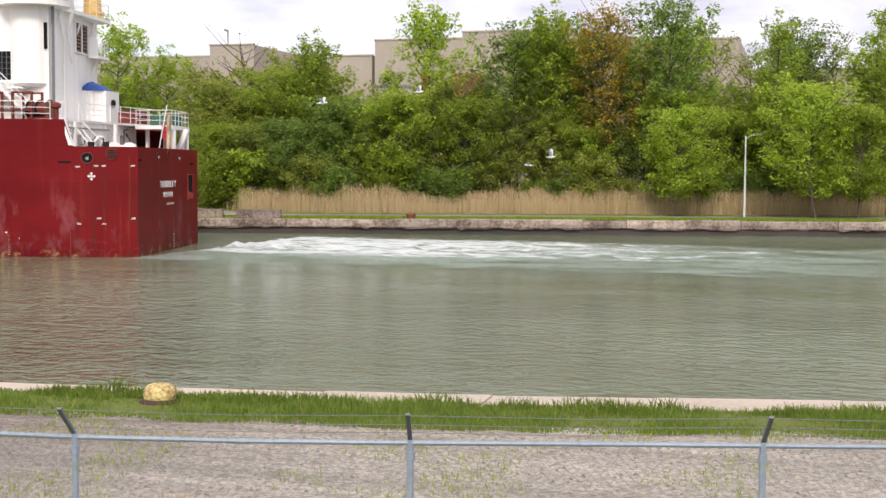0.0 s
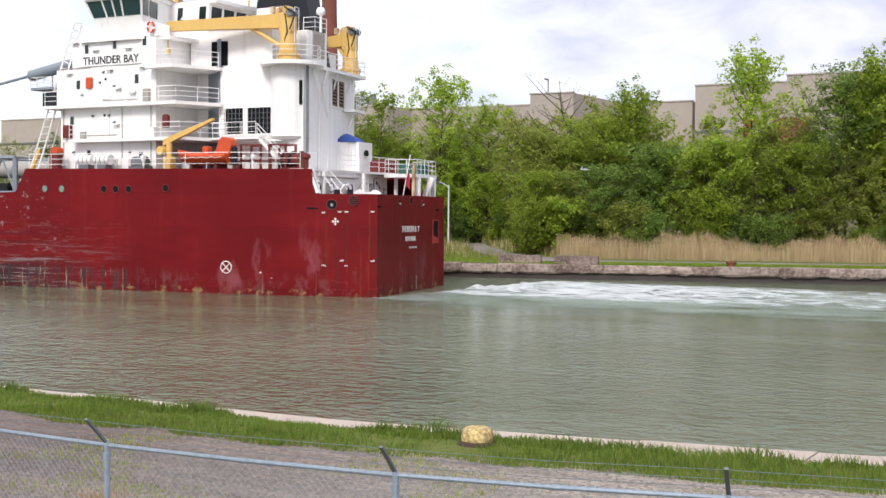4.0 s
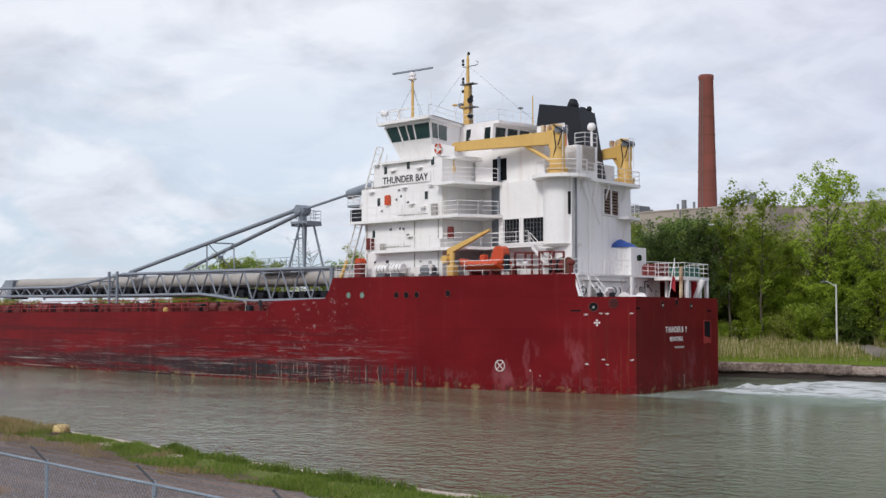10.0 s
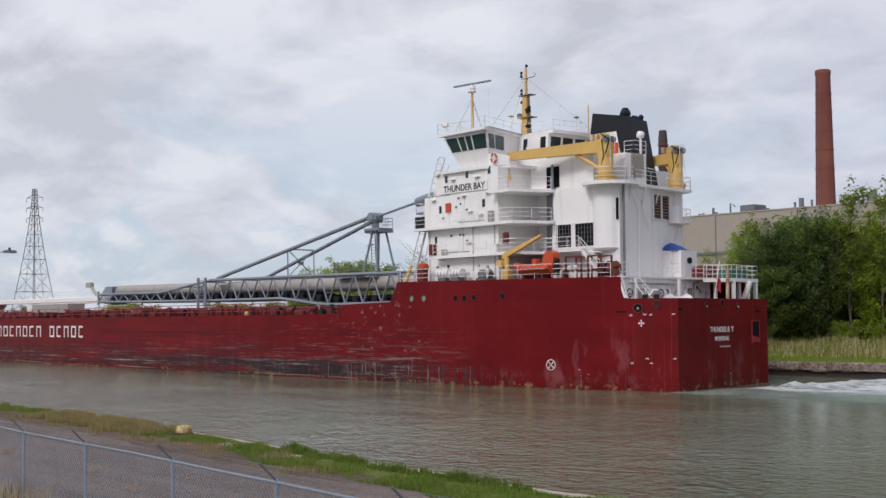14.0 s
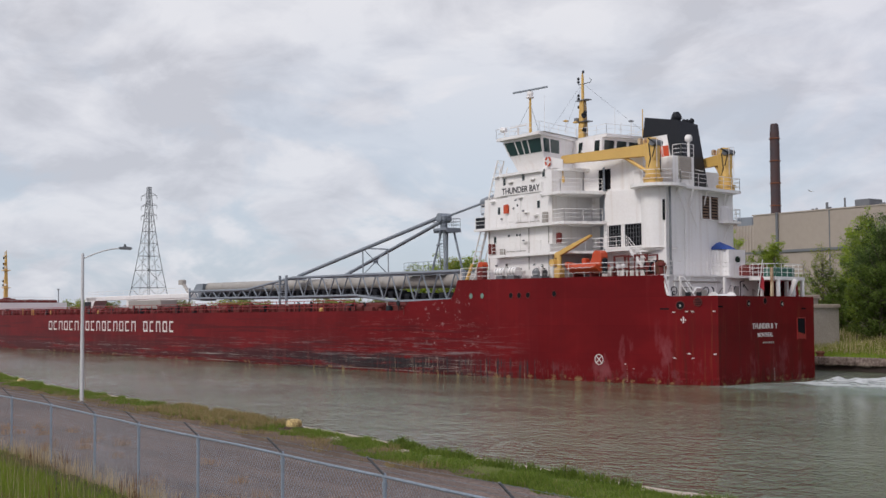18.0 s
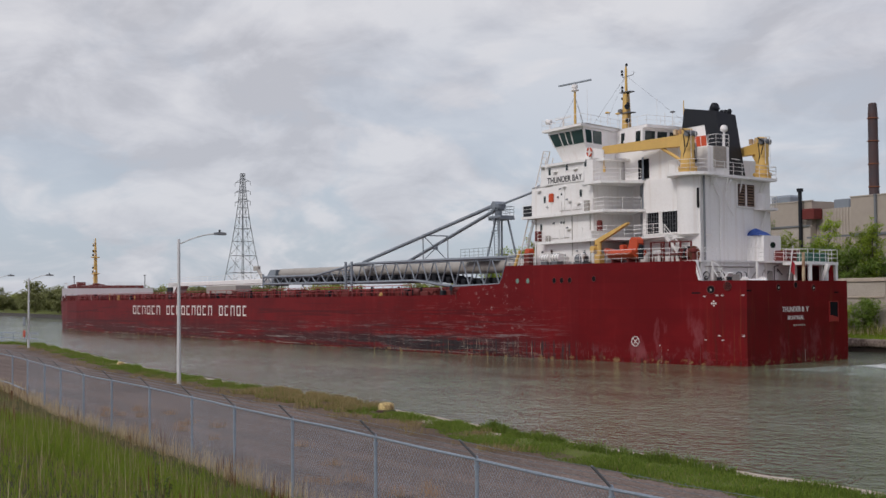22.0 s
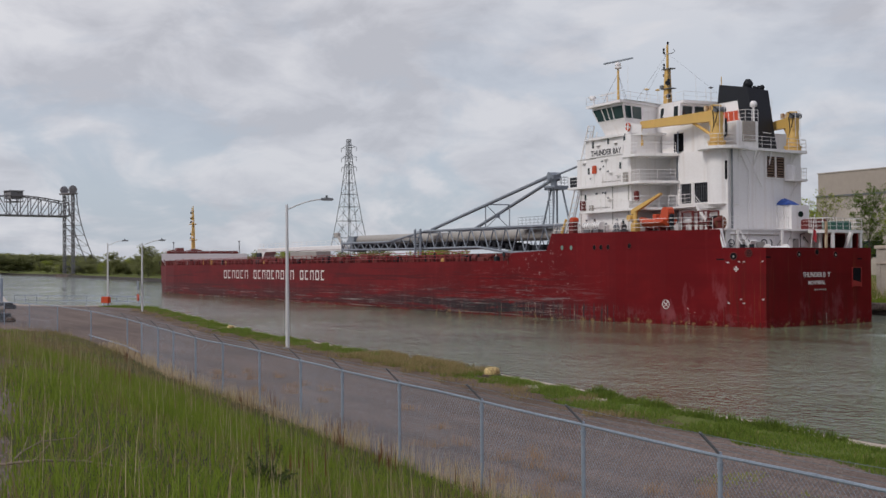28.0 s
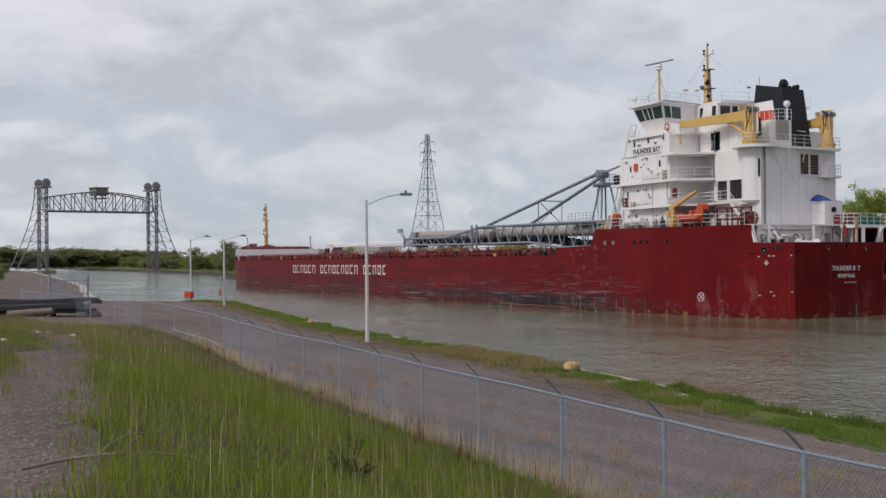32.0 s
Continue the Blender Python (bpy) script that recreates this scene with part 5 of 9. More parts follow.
def funnel():
    y0, y1 = 0.4, -2.9
    sk = lambda x, y, z: (x + (y0 - y) * 0.33, y, z)

    def raked(out, ya, yb):
        mb = MB()
        a, c = [sk(x, ya, z) for x, z in out], [sk(x, yb, z) for x, z in out]
        mb.grid([a, c], True).poly(a[::-1]).poly(c)
        return mb
    f = part("funnel", raked([(14.3, 21.65), (14.6, 19.95), (11.75, 19.95), (10.7, 15.25), (9.2, 15.25), (10.35, 20.95)], y0, y1), M_BLACK, ship, "black raked funnel")
    part("funnel_casing", raked([(14.6, 15.25), (10.75, 15.25), (11.78, 19.93), (14.6, 19.93)], y0 - 0.05, y1 + 0.05), M_WHITE, f)
    # bent exhaust pipes, cut off slantwise
    for x, y, r, h, bend in ((12.4, -1.3, 0.44, 0.30, 0.62), (13.2, -1.0, 0.16, 0.12, 0.3), (12.9, -1.6, 0.22, 0.16, 0.34), (11.7, -1.5, 0.2, 0.05, 0.3), (11.5, -2.2, 0.22, 0.10, 0.34), (12.2, -2.4, 0.22, 0.16, 0.3)):
        rows = []
        for k in range(7):
            a = 1.15 * max(0, k - 1) / 5
            c = Vector((x - bend * (1 - math.cos(a)), y, 20.4 if k == 0 else 20.9 + h + bend * math.sin(a)))
            u = Vector((math.cos(a), 0, math.sin(a)))
            rr = r * (1.0 if k < 6 else 0.6)
            rows.append([c + (u * math.cos(q) + Vector((0, 1, 0)) * math.sin(q)) * rr for q in (6.2832 * m / 12 for m in range(12))])
        part("exhaust_pipe", MB().grid(rows, True).poly(rows[-1]), M_BLACK, f, "", True)
    # company sign on the white casing as a plain orange patch with pale bars
    fs = part("funnel_sign", raked([(14.0, 19.05), (11.6, 19.0), (11.5, 17.85), (13.95, 18.2)], y0 + 0.03, y0 - 0.06), M_ORANGE, f, "plain orange sign patch on the casing")
    for k in range(3):
        part("sign_bar", raked([(13.8 - 0.75 * k, 18.95), (13.72 - 0.75 * k, 18.95), (13.62 - 0.75 * k, 18.2), (13.7 - 0.75 * k, 18.2)], y0 + 0.045, y0), M_LETTER, fs)
    part("access_hatch", MB().box(-0.02, 0.03, -0.35, 0.35, -0.6, 0.6, pose(10.35, -1.6, 17.4, 0, 11, 18)), M_BLACK, f)
    for k in range(2):
        part("handrail", MB().cyl((9.85 + 0.3 * k, -0.9 - 0.7 * k, 16.9), (9.7 + 0.3 * k, -1.3 - 0.7 * k, 16.85), 0.03, n=5), M_WHITE, f)
    # vent house with louvre, radar post and ladder platform
    mb = MB().chbox(7.9, 10.2, 1.2, 3.6, 15.25, 17.6, 0.05)
    v = part("vent_house", mb, M_WHITE, ship)
    lv = part("vent_louvre", MB().box(7.84, 7.92, 1.6, 3.0, 15.8, 17.6), M_BELT, v)
    for i in range(9):
        part("blade", MB().box(7.8, 7.86, 1.62, 2.98, 15.85 + i * 0.19, 15.95 + i * 0.19), M_CONC, lv)
    rail([(8.9, 2.6, 17.6), (7.95, 2.6, 17.6), (7.95, 1.2, 17.6)], step=0.7)
    part("vent_pipe", MB().tube([(9.2, 3.75, 16.4), (9.2, 3.75, 17.9)], 0.11, 8).tube([(9.2, 3.75, 16.4), (9.5, 3.9, 16.2)], 0.11, 8), M_BLACK, ship)
    ps = part("camera_post", MB().cyl((8.3, 1.4, 17.6), (8.3, 1.4, 18.9), 0.09), M_WHITE, ship)
    part("camera_head", MB().lathe([(0.1, 0), (0.3, 0.1), (0.32, 0.36), (0.2, 0.56)], (8.3, 1.4, 18.85), 12), M_WHITE, ps, "", True)


funnel()


M_BOLLARD_POST = mat("rusty_cream_post", (0.5, 0.40, 0.26), 0.8, var=0.9, scale=6, tint=(0.2, 0.07, 0.03))


def deck_crane(px, py, bx, by, bz, tag):
    """Yellow pedestal crane: pedestal at px, py; jib tip at bx, by, bz."""
    c = part(tag, MB().lathe([(0.74, 0), (0.74, 0.3), (0.6, 0.42), (0.56, 1.3), (0.5, 2.2), (0.46, 2.7)], (px, py, 15.25), 16), M_YELLOW, ship, "yellow hydraulic deck crane")
    part("slew_ring", MB().cyl((px, py, 15.56), (px, py, 15.72), 0.8, n=18), M_YELLOW, c)
    a = Vector((px, py, 18.05))
    b2 = Vector((bx, by, bz))
    d = (b2 - a)
    u = Vector((-d.y, d.x, 0)).normalized()
    mb = MB()
    rows = []
    for k, w, hh in ((-0.04, 0.26, 0.5), (0.06, 0.32, 0.62), (0.5, 0.28, 0.52), (0.97, 0.24, 0.44), (1.0, 0.2, 0.36)):
        p = a + d * k
        rows.append([p + u * w + Vector((0, 0, -hh)), p + u * w + Vector((0, 0, hh * 0.5)), p - u * w + Vector((0, 0, hh * 0.5)), p - u * w + Vector((0, 0, -hh))])
    mb.grid(rows, True).poly(rows[0]).poly(rows[-1][::-1])
    part("jib", mb, M_YELLOW, c)
    hd = (b2 - a).normalized()
    part("crane_head", MB().chbox(-0.5, 0.55, -0.42, 0.42, -0.95, 0.4, 0.12, Matrix.Translation(a) @ Matrix.Rotation(math.atan2(d.y, d.x), 4, "Z")), M_YELLOW, c)
    for k in range(4):
        q = a + hd * (0.1 + 0.32 * k) + Vector((0, 0, 0.5 + 0.07 * (k % 2))) + u * (0.15 if k % 2 else -0.12)
        part("valve_block", MB().chbox(q.x - 0.15, q.x + 0.15, q.y - 0.16, q.y + 0.16, q.z - 0.2, q.z + 0.24, 0.04), M_BOLLARD_POST if k % 2 else M_YELLOW, c)
    part("oil_pipe", MB().tube([a + u * 0.5 + Vector((0, 0, 0.3)), a + u * 0.55 - hd * 0.2 + Vector((0, 0, -0.9)), a + u * 0.52 + Vector((0, 0, -1.5)), a + u * 0.5 + hd * 0.1 + Vector((0, 0, -2.2))], 0.045, 5), M_BLACK, c)
    part("ladder_hoop", MB().tube([a - hd * 0.62 + Vector((0, 0, z)) + u * y for y, z in ((0.3, -1.6), (0.3, 0.7), (-0.3, 0.7), (-0.3, -1.6))], 0.025, 4), M_WHITE, c)
    part("jib_elbow", MB().cyl(a - hd * 0.35 + u * 0.56 + Vector((0, 0, 0.35)), a - hd * 0.35 - u * 0.56 + Vector((0, 0, 0.35)), 0.26, n=12), M_STEEL, c)
    part("winch", MB().cyl(a + u * 0.42 + Vector((0, 0, 0.55)), a - u * 0.42 + Vector((0, 0, 0.6)), 0.24, n=14), M_YELLOW, c)
    part("jib_ram", MB().cyl(a + d * 0.02 + Vector((0, 0, -2.0)), a + d * 0.3 + Vector((0, 0, -0.5)), 0.14, n=8), M_YELLOW, c)
    mb = MB()
    mb.tube([a + u * 0.55 + Vector((0, 0, 0.7)), a + u * 0.8 - d.normalized() * 0.9 + Vector((0, 0, 0.2)), a + u * 0.6 - d.normalized() * 0.4 + Vector((0, 0, -0.8))], 0.05, 5)
    part("hose", mb, M_BLACK, c)
    hk = MB().cyl(b2 + Vector((0, 0, -0.2)), b2 + Vector((0, 0, -1.5)), 0.05)
    hk.chbox(b2.x - 0.16, b2.x + 0.16, b2.y - 0.1, b2.y + 0.1, b2.z - 2.0, b2.z - 1.5, 0.04)
    part("hook_block", hk, M_YELLOW, c)
    return c


deck_crane(7.9, 5.75, 16.9, 7.25, 18.0, "deck_crane")
deck_crane(9.35, -3.9, 12.6, -3.6, 17.75, "deck_crane")




def aft_deck_gear():
    # railing on the raised side
    rail([(25.8, hull_y(25.8) - 0.15, 8.1), (16, hull_y(16) - 0.15, 8.05), (9.7, hull_y(9.7) - 0.15, 8.05), (4.8, hull_y(4.8) - 0.15, 8.0)], h=1.05, step=1.8)
    # rescue boat on its cradle
    mb = MB()
    rows = []
    for k, w, zk, zt in ((0, 0.72, 0.05, 9.42), (0.2, 0.82, 0.0, 9.38), (0.6, 0.8, 0.0, 9.42), (0.82, 0.6, 0.12, 9.55), (0.94, 0.3, 0.32, 9.68), (1.0, 0.06, 0.55, 9.74)):
        x = 9.75 + 4.4 * k
        rows.append([(x, 9.1 + w * 0.7, zt - 0.05), (x, 9.1 + w * 0.95, zt + 0.04), (x, 9.1 + w * 1.1, zt - 0.16), (x, 9.1 + w * 0.9, zt - 0.32), (x, 9.1 + w * 0.45, 8.78 + zk), (x, 9.1, 8.68 + zk), (x, 9.1 - w * 0.45, 8.78 + zk), (x, 9.1 - w * 0.9, zt - 0.32), (x, 9.1 - w * 1.1, zt - 0.16), (x, 9.1 - w * 0.95, zt + 0.04), (x, 9.1 - w * 0.7, zt - 0.05)])
    mb.grid(rows).poly(rows[0])
    rb = part("rescue_boat", mb, M_ORANGE, ship, "orange rigid rescue boat with a raised stern frame", True)
    rb.matrix_basis = pose(-0.1, 0.35, -0.42)
    part("boat_deck", MB().poly([r2[0] for r2 in rows] + [r2[-1] for r2 in rows][::-1]), M_ORANGE, rb)
    part("canopy_frame", MB().side([(9.7, 9.3), (9.55, 10.0), (9.62, 10.3), (9.85, 10.48), (10.3, 10.5), (10.55, 10.3), (10.75, 9.75), (11.1, 9.35)], 8.78, 9.42), M_ORANGE, rb, "orange engine and roll-over frame")
    part("console", MB().chbox(11.5, 12.0, 8.85, 9.35, 9.35, 9.95, 0.06), M_ORANGE, rb)
    part("outboard", MB().chbox(9.35, 9.7, 8.9, 9.3, 8.7, 9.9, 0.08), M_BLACK, rb)
    part("grab_line", MB().tube([(9.9 + 0.4 * i, 9.1 + 0.9 - 0.02 * max(0, i - 5) ** 2, 9.22 - 0.07 * (i % 2)) for i in range(9)], 0.025, 4), M_LETTER, rb)
    for x in (10.6, 12.6):
        part("boat_cradle", MB().side([(x - 0.1, 7.95), (x + 0.1, 7.95), (x + 0.08, 8.4), (x - 0.08, 8.4)], 8.8, 9.9), M_DECKRED, ship)
    # davit
    dv = part("davit", MB().cyl((14.9, 9.4, 7.9), (14.9, 9.4, 10.1), 0.2, 0.2, 12), M_YELLOW, ship, "yellow slewing davit")
    part("davit_base", MB().chbox(14.55, 15.25, 9.1, 9.7, 7.9, 8.9, 0.05), M_YELLOW, dv)
    mb = MB()
    a, b2 = Vector((15.1, 9.45, 9.9)), Vector((11.4, 9.1, 11.3))
    d = b2 - a
    rows = [[a + d * k + Vector((0, s * 0.13, t * w)) for s, t in ((1, -1), (1, 1), (-1, 1), (-1, -1))] for k, w in ((-0.05, 0.21), (0.5, 0.17), (1, 0.08))]
    mb.grid(rows, True).poly(rows[0]).poly(rows[-1][::-1])
    part("davit_arm", mb, M_YELLOW, dv)
    part("davit_winch", MB().cyl((15.3, 9.2, 9.3), (15.3, 9.9, 9.3), 0.3, n=12), M_YELLOW, dv)
    gr = random.Random(72)
    for i in range(22):
        x = gr.uniform(9.0, 26.5)
        y = gr.uniform(8.8, 9.6) if x > 16.5 else gr.uniform(6.2, 8.6)
        k = gr.random()
        if k < 0.35:
            part("deck_vent", MB().lathe([(0.09, 0), (0.09, gr.uniform(0.5, 0.9)), (0.2, 0.95), (0.2, 1.08), (0.06, 1.15)], (x, y, 7.9), 10), M_WHITE if i % 3 else M_DECKRED, ship)
        elif k < 0.65:
            part("deck_box", MB().chbox(x - gr.uniform(0.2, 0.5), x + 0.3, y - 0.2, y + 0.2, 7.9, 7.9 + gr.uniform(0.4, 1.0), 0.04), M_STEEL if i % 4 == 0 else M_WHITE if i % 2 else M_DECKRED, ship)
        else:
            part("pipe_loop", MB().tube([(x, y, 7.9), (x, y, 8.7), (x + 0.4, y, 8.7), (x + 0.4, y, 7.9)], 0.04, 5), M_BELT, ship)
    # life raft drums
    for i in range(2):
        x = 19.6 + 1.6 * i
        lr = part("life_raft", MB().cyl((x, 9.9, 8.75), (x + 1.3, 9.9, 8.75), 0.36, n=16), M_WHITE, ship, "white life raft drum", True)
        for k in (0.25, 0.65, 1.05):
            part("strap", MB().cyl((x + k, 9.9, 8.75), (x + k + 0.05, 9.9, 8.75), 0.375, n=16), M_STEEL, lr)
        part("raft_cradle", MB().box(x + 0.2, x + 1.1, 9.6, 10.2, 7.95, 8.45), M_STEEL, lr)
    hb = part("fire_hose_box", MB().chbox(24.5, 25.3, 9.4, 10.0, 7.95, 9.3, 0.06), M_DECKRED, ship)
    part("hose_reel", MB().cyl((24.9, 9.3, 9.35), (24.9, 9.9, 9.35), 0.36, n=14), M_ORANGE, hb)
    wn = part("deck_winch", MB().cyl((17.0, 9.3, 8.55), (18.0, 9.3, 8.55), 0.42, n=14), M_STEEL, ship)
    part("winch_bed", MB().box(16.8, 18.2, 8.9, 9.7, 7.95, 8.3), M_STEEL, wn)
    # red frames, stairs and cable reel by the casing
    for xa, xb in ((10.2, 8.6), (7.9, 6.6)):
        for y in (6.66, 7.76):
            mb = MB()
            for x in (xa, xb):
                mb.box(x - 0.06, x + 0.06, y - 0.06, y + 0.06, 7.95, 9.7)
            for z in (9.6, 8.6):
                mb.box(xb, xa, y - 0.05, y + 0.05, z, z + 0.1)
            part("red_rack", mb, M_DECKRED, ship, "red steel pipe rack")
        part("rack_shelf", MB().box(xb, xa, 6.7, 7.7, 8.55, 8.6), M_BELT, ship)
    st = MB()
    for i in range(10):
        k = i / 9
        st.box(9.4 - 2.4 * k, 9.7 - 2.4 * k, 6.0, 6.8, 10.2 - 2.2 * k, 10.26 - 2.2 * k)
    st.box(-1.75, 1.75, 0, 0.08, -0.1, 0.1, pose(8.35, 6.8, 9.1, 0, -43)); st.box(-1.75, 1.75, 0, 0.08, -0.1, 0.1, pose(8.35, 6.0, 9.1, 0, -43))
    sw = part("stairway", st, M_WHITE, ship, "white inclined ship's stairway")
    rail([(9.6, 6.85, 10.2), (7.1, 6.85, 7.95)], h=0.95, step=1.0, parent=sw)
    part("landing", MB().box(9.4, 13.4, 5.6, 7.0, 10.1, 10.25), M_WHITE, ship)
    rail([(13.2, 7.0, 10.25), (9.6, 7.0, 10.25)], step=1.1)
    rl = part("hose_drum", MB().cyl((5.9, 7.0, 8.65), (7.1, 7.0, 8.65), 0.42, n=20), M_DECKRED, ship, "large dark red cable drum")
    for x in (5.85, 6.5, 7.12):
        part("flange", MB().cyl((x, 7.0, 8.65), (x + 0.05, 7.0, 8.65), 0.6, n=20), M_BLACK if x > 6 else M_RUST, rl)
    part("drum_stand", MB().box(5.8, 7.2, 6.6, 7.4, 7.95, 8.2), M_DECKRED, rl)
    part("vent_post", MB().lathe([(0.16, 0), (0.16, 0.7), (0.3, 0.8), (0.28, 1.0), (0.1, 1.1)], (4.9, 7.9, 7.95), 10), M_DECKRED, ship)
    # white house under the casing, open mooring deck
    mb = MB()
    mb.prism([(4.72, 7.35), (5.3, 1.0), (6.2, -4.0), (10, -5), (10, 7.35)], 5.2, 7.95)
    part("mooring_house", mb, M_WHITE, ship)
    mb = MB()
    mb.prism([(4.62, 7.42), (5.15, 1.2), (4.9, -4.4), (9.9, -5.6), (9.9, 7.42)], 7.95, 8.1)
    part("boat_deck", mb, M_WHITE, ship)
    rail([(4.7, 2.0, 8.1), (4.7, -4.3, 8.1)], step=1.2)
    # frame stiffeners, hatch and stairs seen under the deck
    part("lower_stairs", MB().box(-0.9, 0.9, 0, 0.6, -0.06, 0.06, pose(3.9, 5.3, 6.4, 0, 50)), M_WHITE, ship)
    for y in (4.4, 2.7, 0.2, -1.6):
        x = 4.72 + (7.35 - y) * 0.091 if y > 1 else 5.3 + (1 - y) * 0.18
        part("round_hatch", MB().cyl((x - 0.08, y, 6.9), (x + 0.02, y, 6.9), 0.36, n=16), M_WHITE, ship)
    for y in (6.2, 1.4, -2.8):
        part("deck_pillar", MB().box(4.6, 4.8, y - 0.1, y + 0.1, 5.2, 7.95), M_WHITE, ship)
    for y, w, h in ((5.7, 0.7, 1.5), (3.5, 0.9, 1.3), (-0.7, 0.8, 1.6)):
        x = 4.72 + (7.35 - y) * 0.091 if y > 1 else 5.3 + (1 - y) * 0.18
        part("hatch_door", MB().chbox(x - 0.1, x, y - w / 2, y + w / 2, 5.7, 5.7 + h, 0.03), M_BELT, ship)
    for y in (6.7, 5.0, 1.9, -0.2):
        part("stiffener", MB().box(4.62 + (7.35 - y) * 0.091, 4.9 + (7.35 - y) * 0.091, y - 0.04, y + 0.04, 5.3, 7.9), M_WHITE, ship)
    part("pipe_run", MB().cyl((4.62, 7.0, 7.6), (5.15, 1.4, 7.6), 0.06, n=6), M_BELT, ship)
    # pipes, hoses and hooks on the mooring house wall
    gr = random.Random(71)
    for i in range(16):
        y = gr.uniform(-3.4, 7.0)
        x = (4.72 + (7.35 - y) * 0.091 if y > 1 else 5.3 + (1 - y) * 0.18) - 0.06
        k = gr.random()
        if k < 0.4:
            part("wall_pipe", MB().tube([(x, y, 5.4), (x, y, gr.uniform(6.6, 7.8)), (x - 0.05, y - gr.uniform(0.2, 0.7), gr.uniform(6.6, 7.8))], 0.035, 5), M_BELT if i % 2 else M_BLACK, ship)
        elif k < 0.7:
            part("wall_fitting", MB().chbox(x - 0.1, x + 0.02, y - 0.15, y + 0.15, 6.2, 6.2 + gr.uniform(0.2, 0.5), 0.03), M_STEEL if i % 2 else M_BELT, ship)
        else:
            part("hose_coil", MB().tube([(x, y + 0.3 * math.cos(a * 0.7), 6.9 + 0.3 * math.sin(a * 0.7)) for a in range(9)], 0.04, 5), M_BLACK, ship)
    part("bitts", MB().cyl((2.4, 6.6, 5.2), (2.4, 6.6, 6.75), 0.2, n=10).cyl((3.2, 6.9, 5.2), (3.2, 6.9, 6.75), 0.2, n=10).box(2.1, 3.5, 6.4, 7.1, 5.2, 5.4), M_BLACK, ship)
    rail([(5.2, 7.3, 8.1), (4.75, 6.9, 8.1), (4.75, 2.0, 8.1)], step=1.1)
    mw = part("mooring_winch", MB().cyl((3.2, 2.4, 6.2), (3.2, 4.2, 6.2), 0.42, n=16), M_WHITE, ship)
    for y in (2.3, 4.2):
        part("flange", MB().cyl((3.2, y, 6.2), (3.2, y + 0.1, 6.2), 0.6, n=16), M_WHITE, mw)
    # steep stair and hand rails from the raised deck to the stern
    st = part("stern_stair", MB().cyl((4.3, 6.6, 7.5), (2.6, 6.4, 5.4), 0.04, n=5), M_WHITE, ship, "white steel stair down to the mooring deck")
    part("stringer", MB().cyl((4.3, 6.0, 7.5), (2.6, 5.8, 5.4), 0.04, n=5), M_WHITE, st)
    for i in range(7):
        k = (i + 0.5) / 7
        part("tread", MB().box(4.2 - 1.7 * k, 4.42 - 1.7 * k, 6.0 - 0.2 * k, 6.6 - 0.2 * k, 7.45 - 2.1 * k, 7.48 - 2.1 * k), M_WHITE, st)
    part("hand_rail", MB().tube([(4.3, 6.6, 7.95), (3.9, 6.6, 7.9), (2.5, 6.4, 6.5), (2.5, 6.4, 5.4)], 0.022, 5), M_WHITE, st)
    # quarter plate sweeping down to the stern bulwark
    mb = MB()
    mb.side([(4.3, 8.08), (3.98, 8.08), (3.87, 7.6), (3.70, 7.12), (3.46, 6.5), (3.66, 6.5), (3.86, 7.05), (4.06, 7.5)], hull_y(3.9) - 0.28, hull_y(3.9) + 0.0)
    part("quarter_plate", mb, M_WHITE, ship, "white edge plate of the bulwark step")
    # grey-white tank with a blue cover on top
    mb = MB().prism([(9.05, -1.3), (7.2, -1.8), (7.5, -4.05), (9.3, -3.6)], 8.1, 10.3)
    tk = part("locker_tank", mb, M_WHITE, ship, "white ribbed deck locker")
    mb = MB()
    for i in range(7):
        k = i / 7
        mb.box(-0.03, 0.03, -0.03, 0.03, 0, 2.1, pose(9.05 - 1.85 * k, -1.3 - 0.5 * k + 0.02, 8.15))
    part("rib", mb, M_WHITE, tk)
    mb = MB()
    rows = []
    r = random.Random(5)
    for i in range(7):
        row = []
        for j in range(5):
            e = math.sin(math.pi * i / 6) ** 0.5 * math.sin(math.pi * j / 4) ** 0.4
            row.append((8.95 - 0.27 * i + r.uniform(-.07, .07), -1.45 - 0.33 * j + r.uniform(-.07, .07), 10.31 + e * (0.5 + 0.16 * math.sin(i * 1.1) + r.uniform(-.2, .16))))
        rows.append(row)
    mb.grid(rows)
    part("tarpaulin", mb, M_BLUE, tk, "crumpled blue tarpaulin")
    part("tank_window", MB().cyl((7.22, -2.9, 9.5), (7.36, -2.9, 9.5), 0.26, n=12), M_GLASS, tk)
    # after platform on legs
    pl = part("stern_platform", MB().prism([(2.3, -1.7), (3.5, -6.5), (5.6, -6.5), (5.0, -1.7)], 7.75, 8.0), M_WHITE, ship, "white raised platform over the stern")
    for x, y in ((2.45, -2.1), (3.62, -6.3), (3.15, -4.7), (5.2, -6.3)):
        part("leg", MB().box(x - 0.12, x + 0.12, y - 0.12, y + 0.12, 5.2, 7.75), M_WHITE, pl)
    rail([(5.0, -1.8, 8.0), (2.4, -1.8, 8.0), (3.55, -6.45, 8.0), (5.5, -6.45, 8.0)], step=0.9, parent=pl)
    part("brace", MB().box(-0.18, 0.18, -0.1, 0.1, 0, 2.4, pose(3.6, -4.3, 5.6, 0, -25)), M_WHITE, pl)
    mb = MB().chbox(3.2, 4.4, -5.0, -2.6, 8.0, 8.75, 0.1)
    part("green_winch", mb, mat("green_machinery_paint", (0.03, 0.11, 0.08), 0.5), pl)
    part("red_machine", MB().chbox(5.3, 6.6, -4.2, -2.2, 8.1, 9.0, 0.12), M_DECKRED, ship)
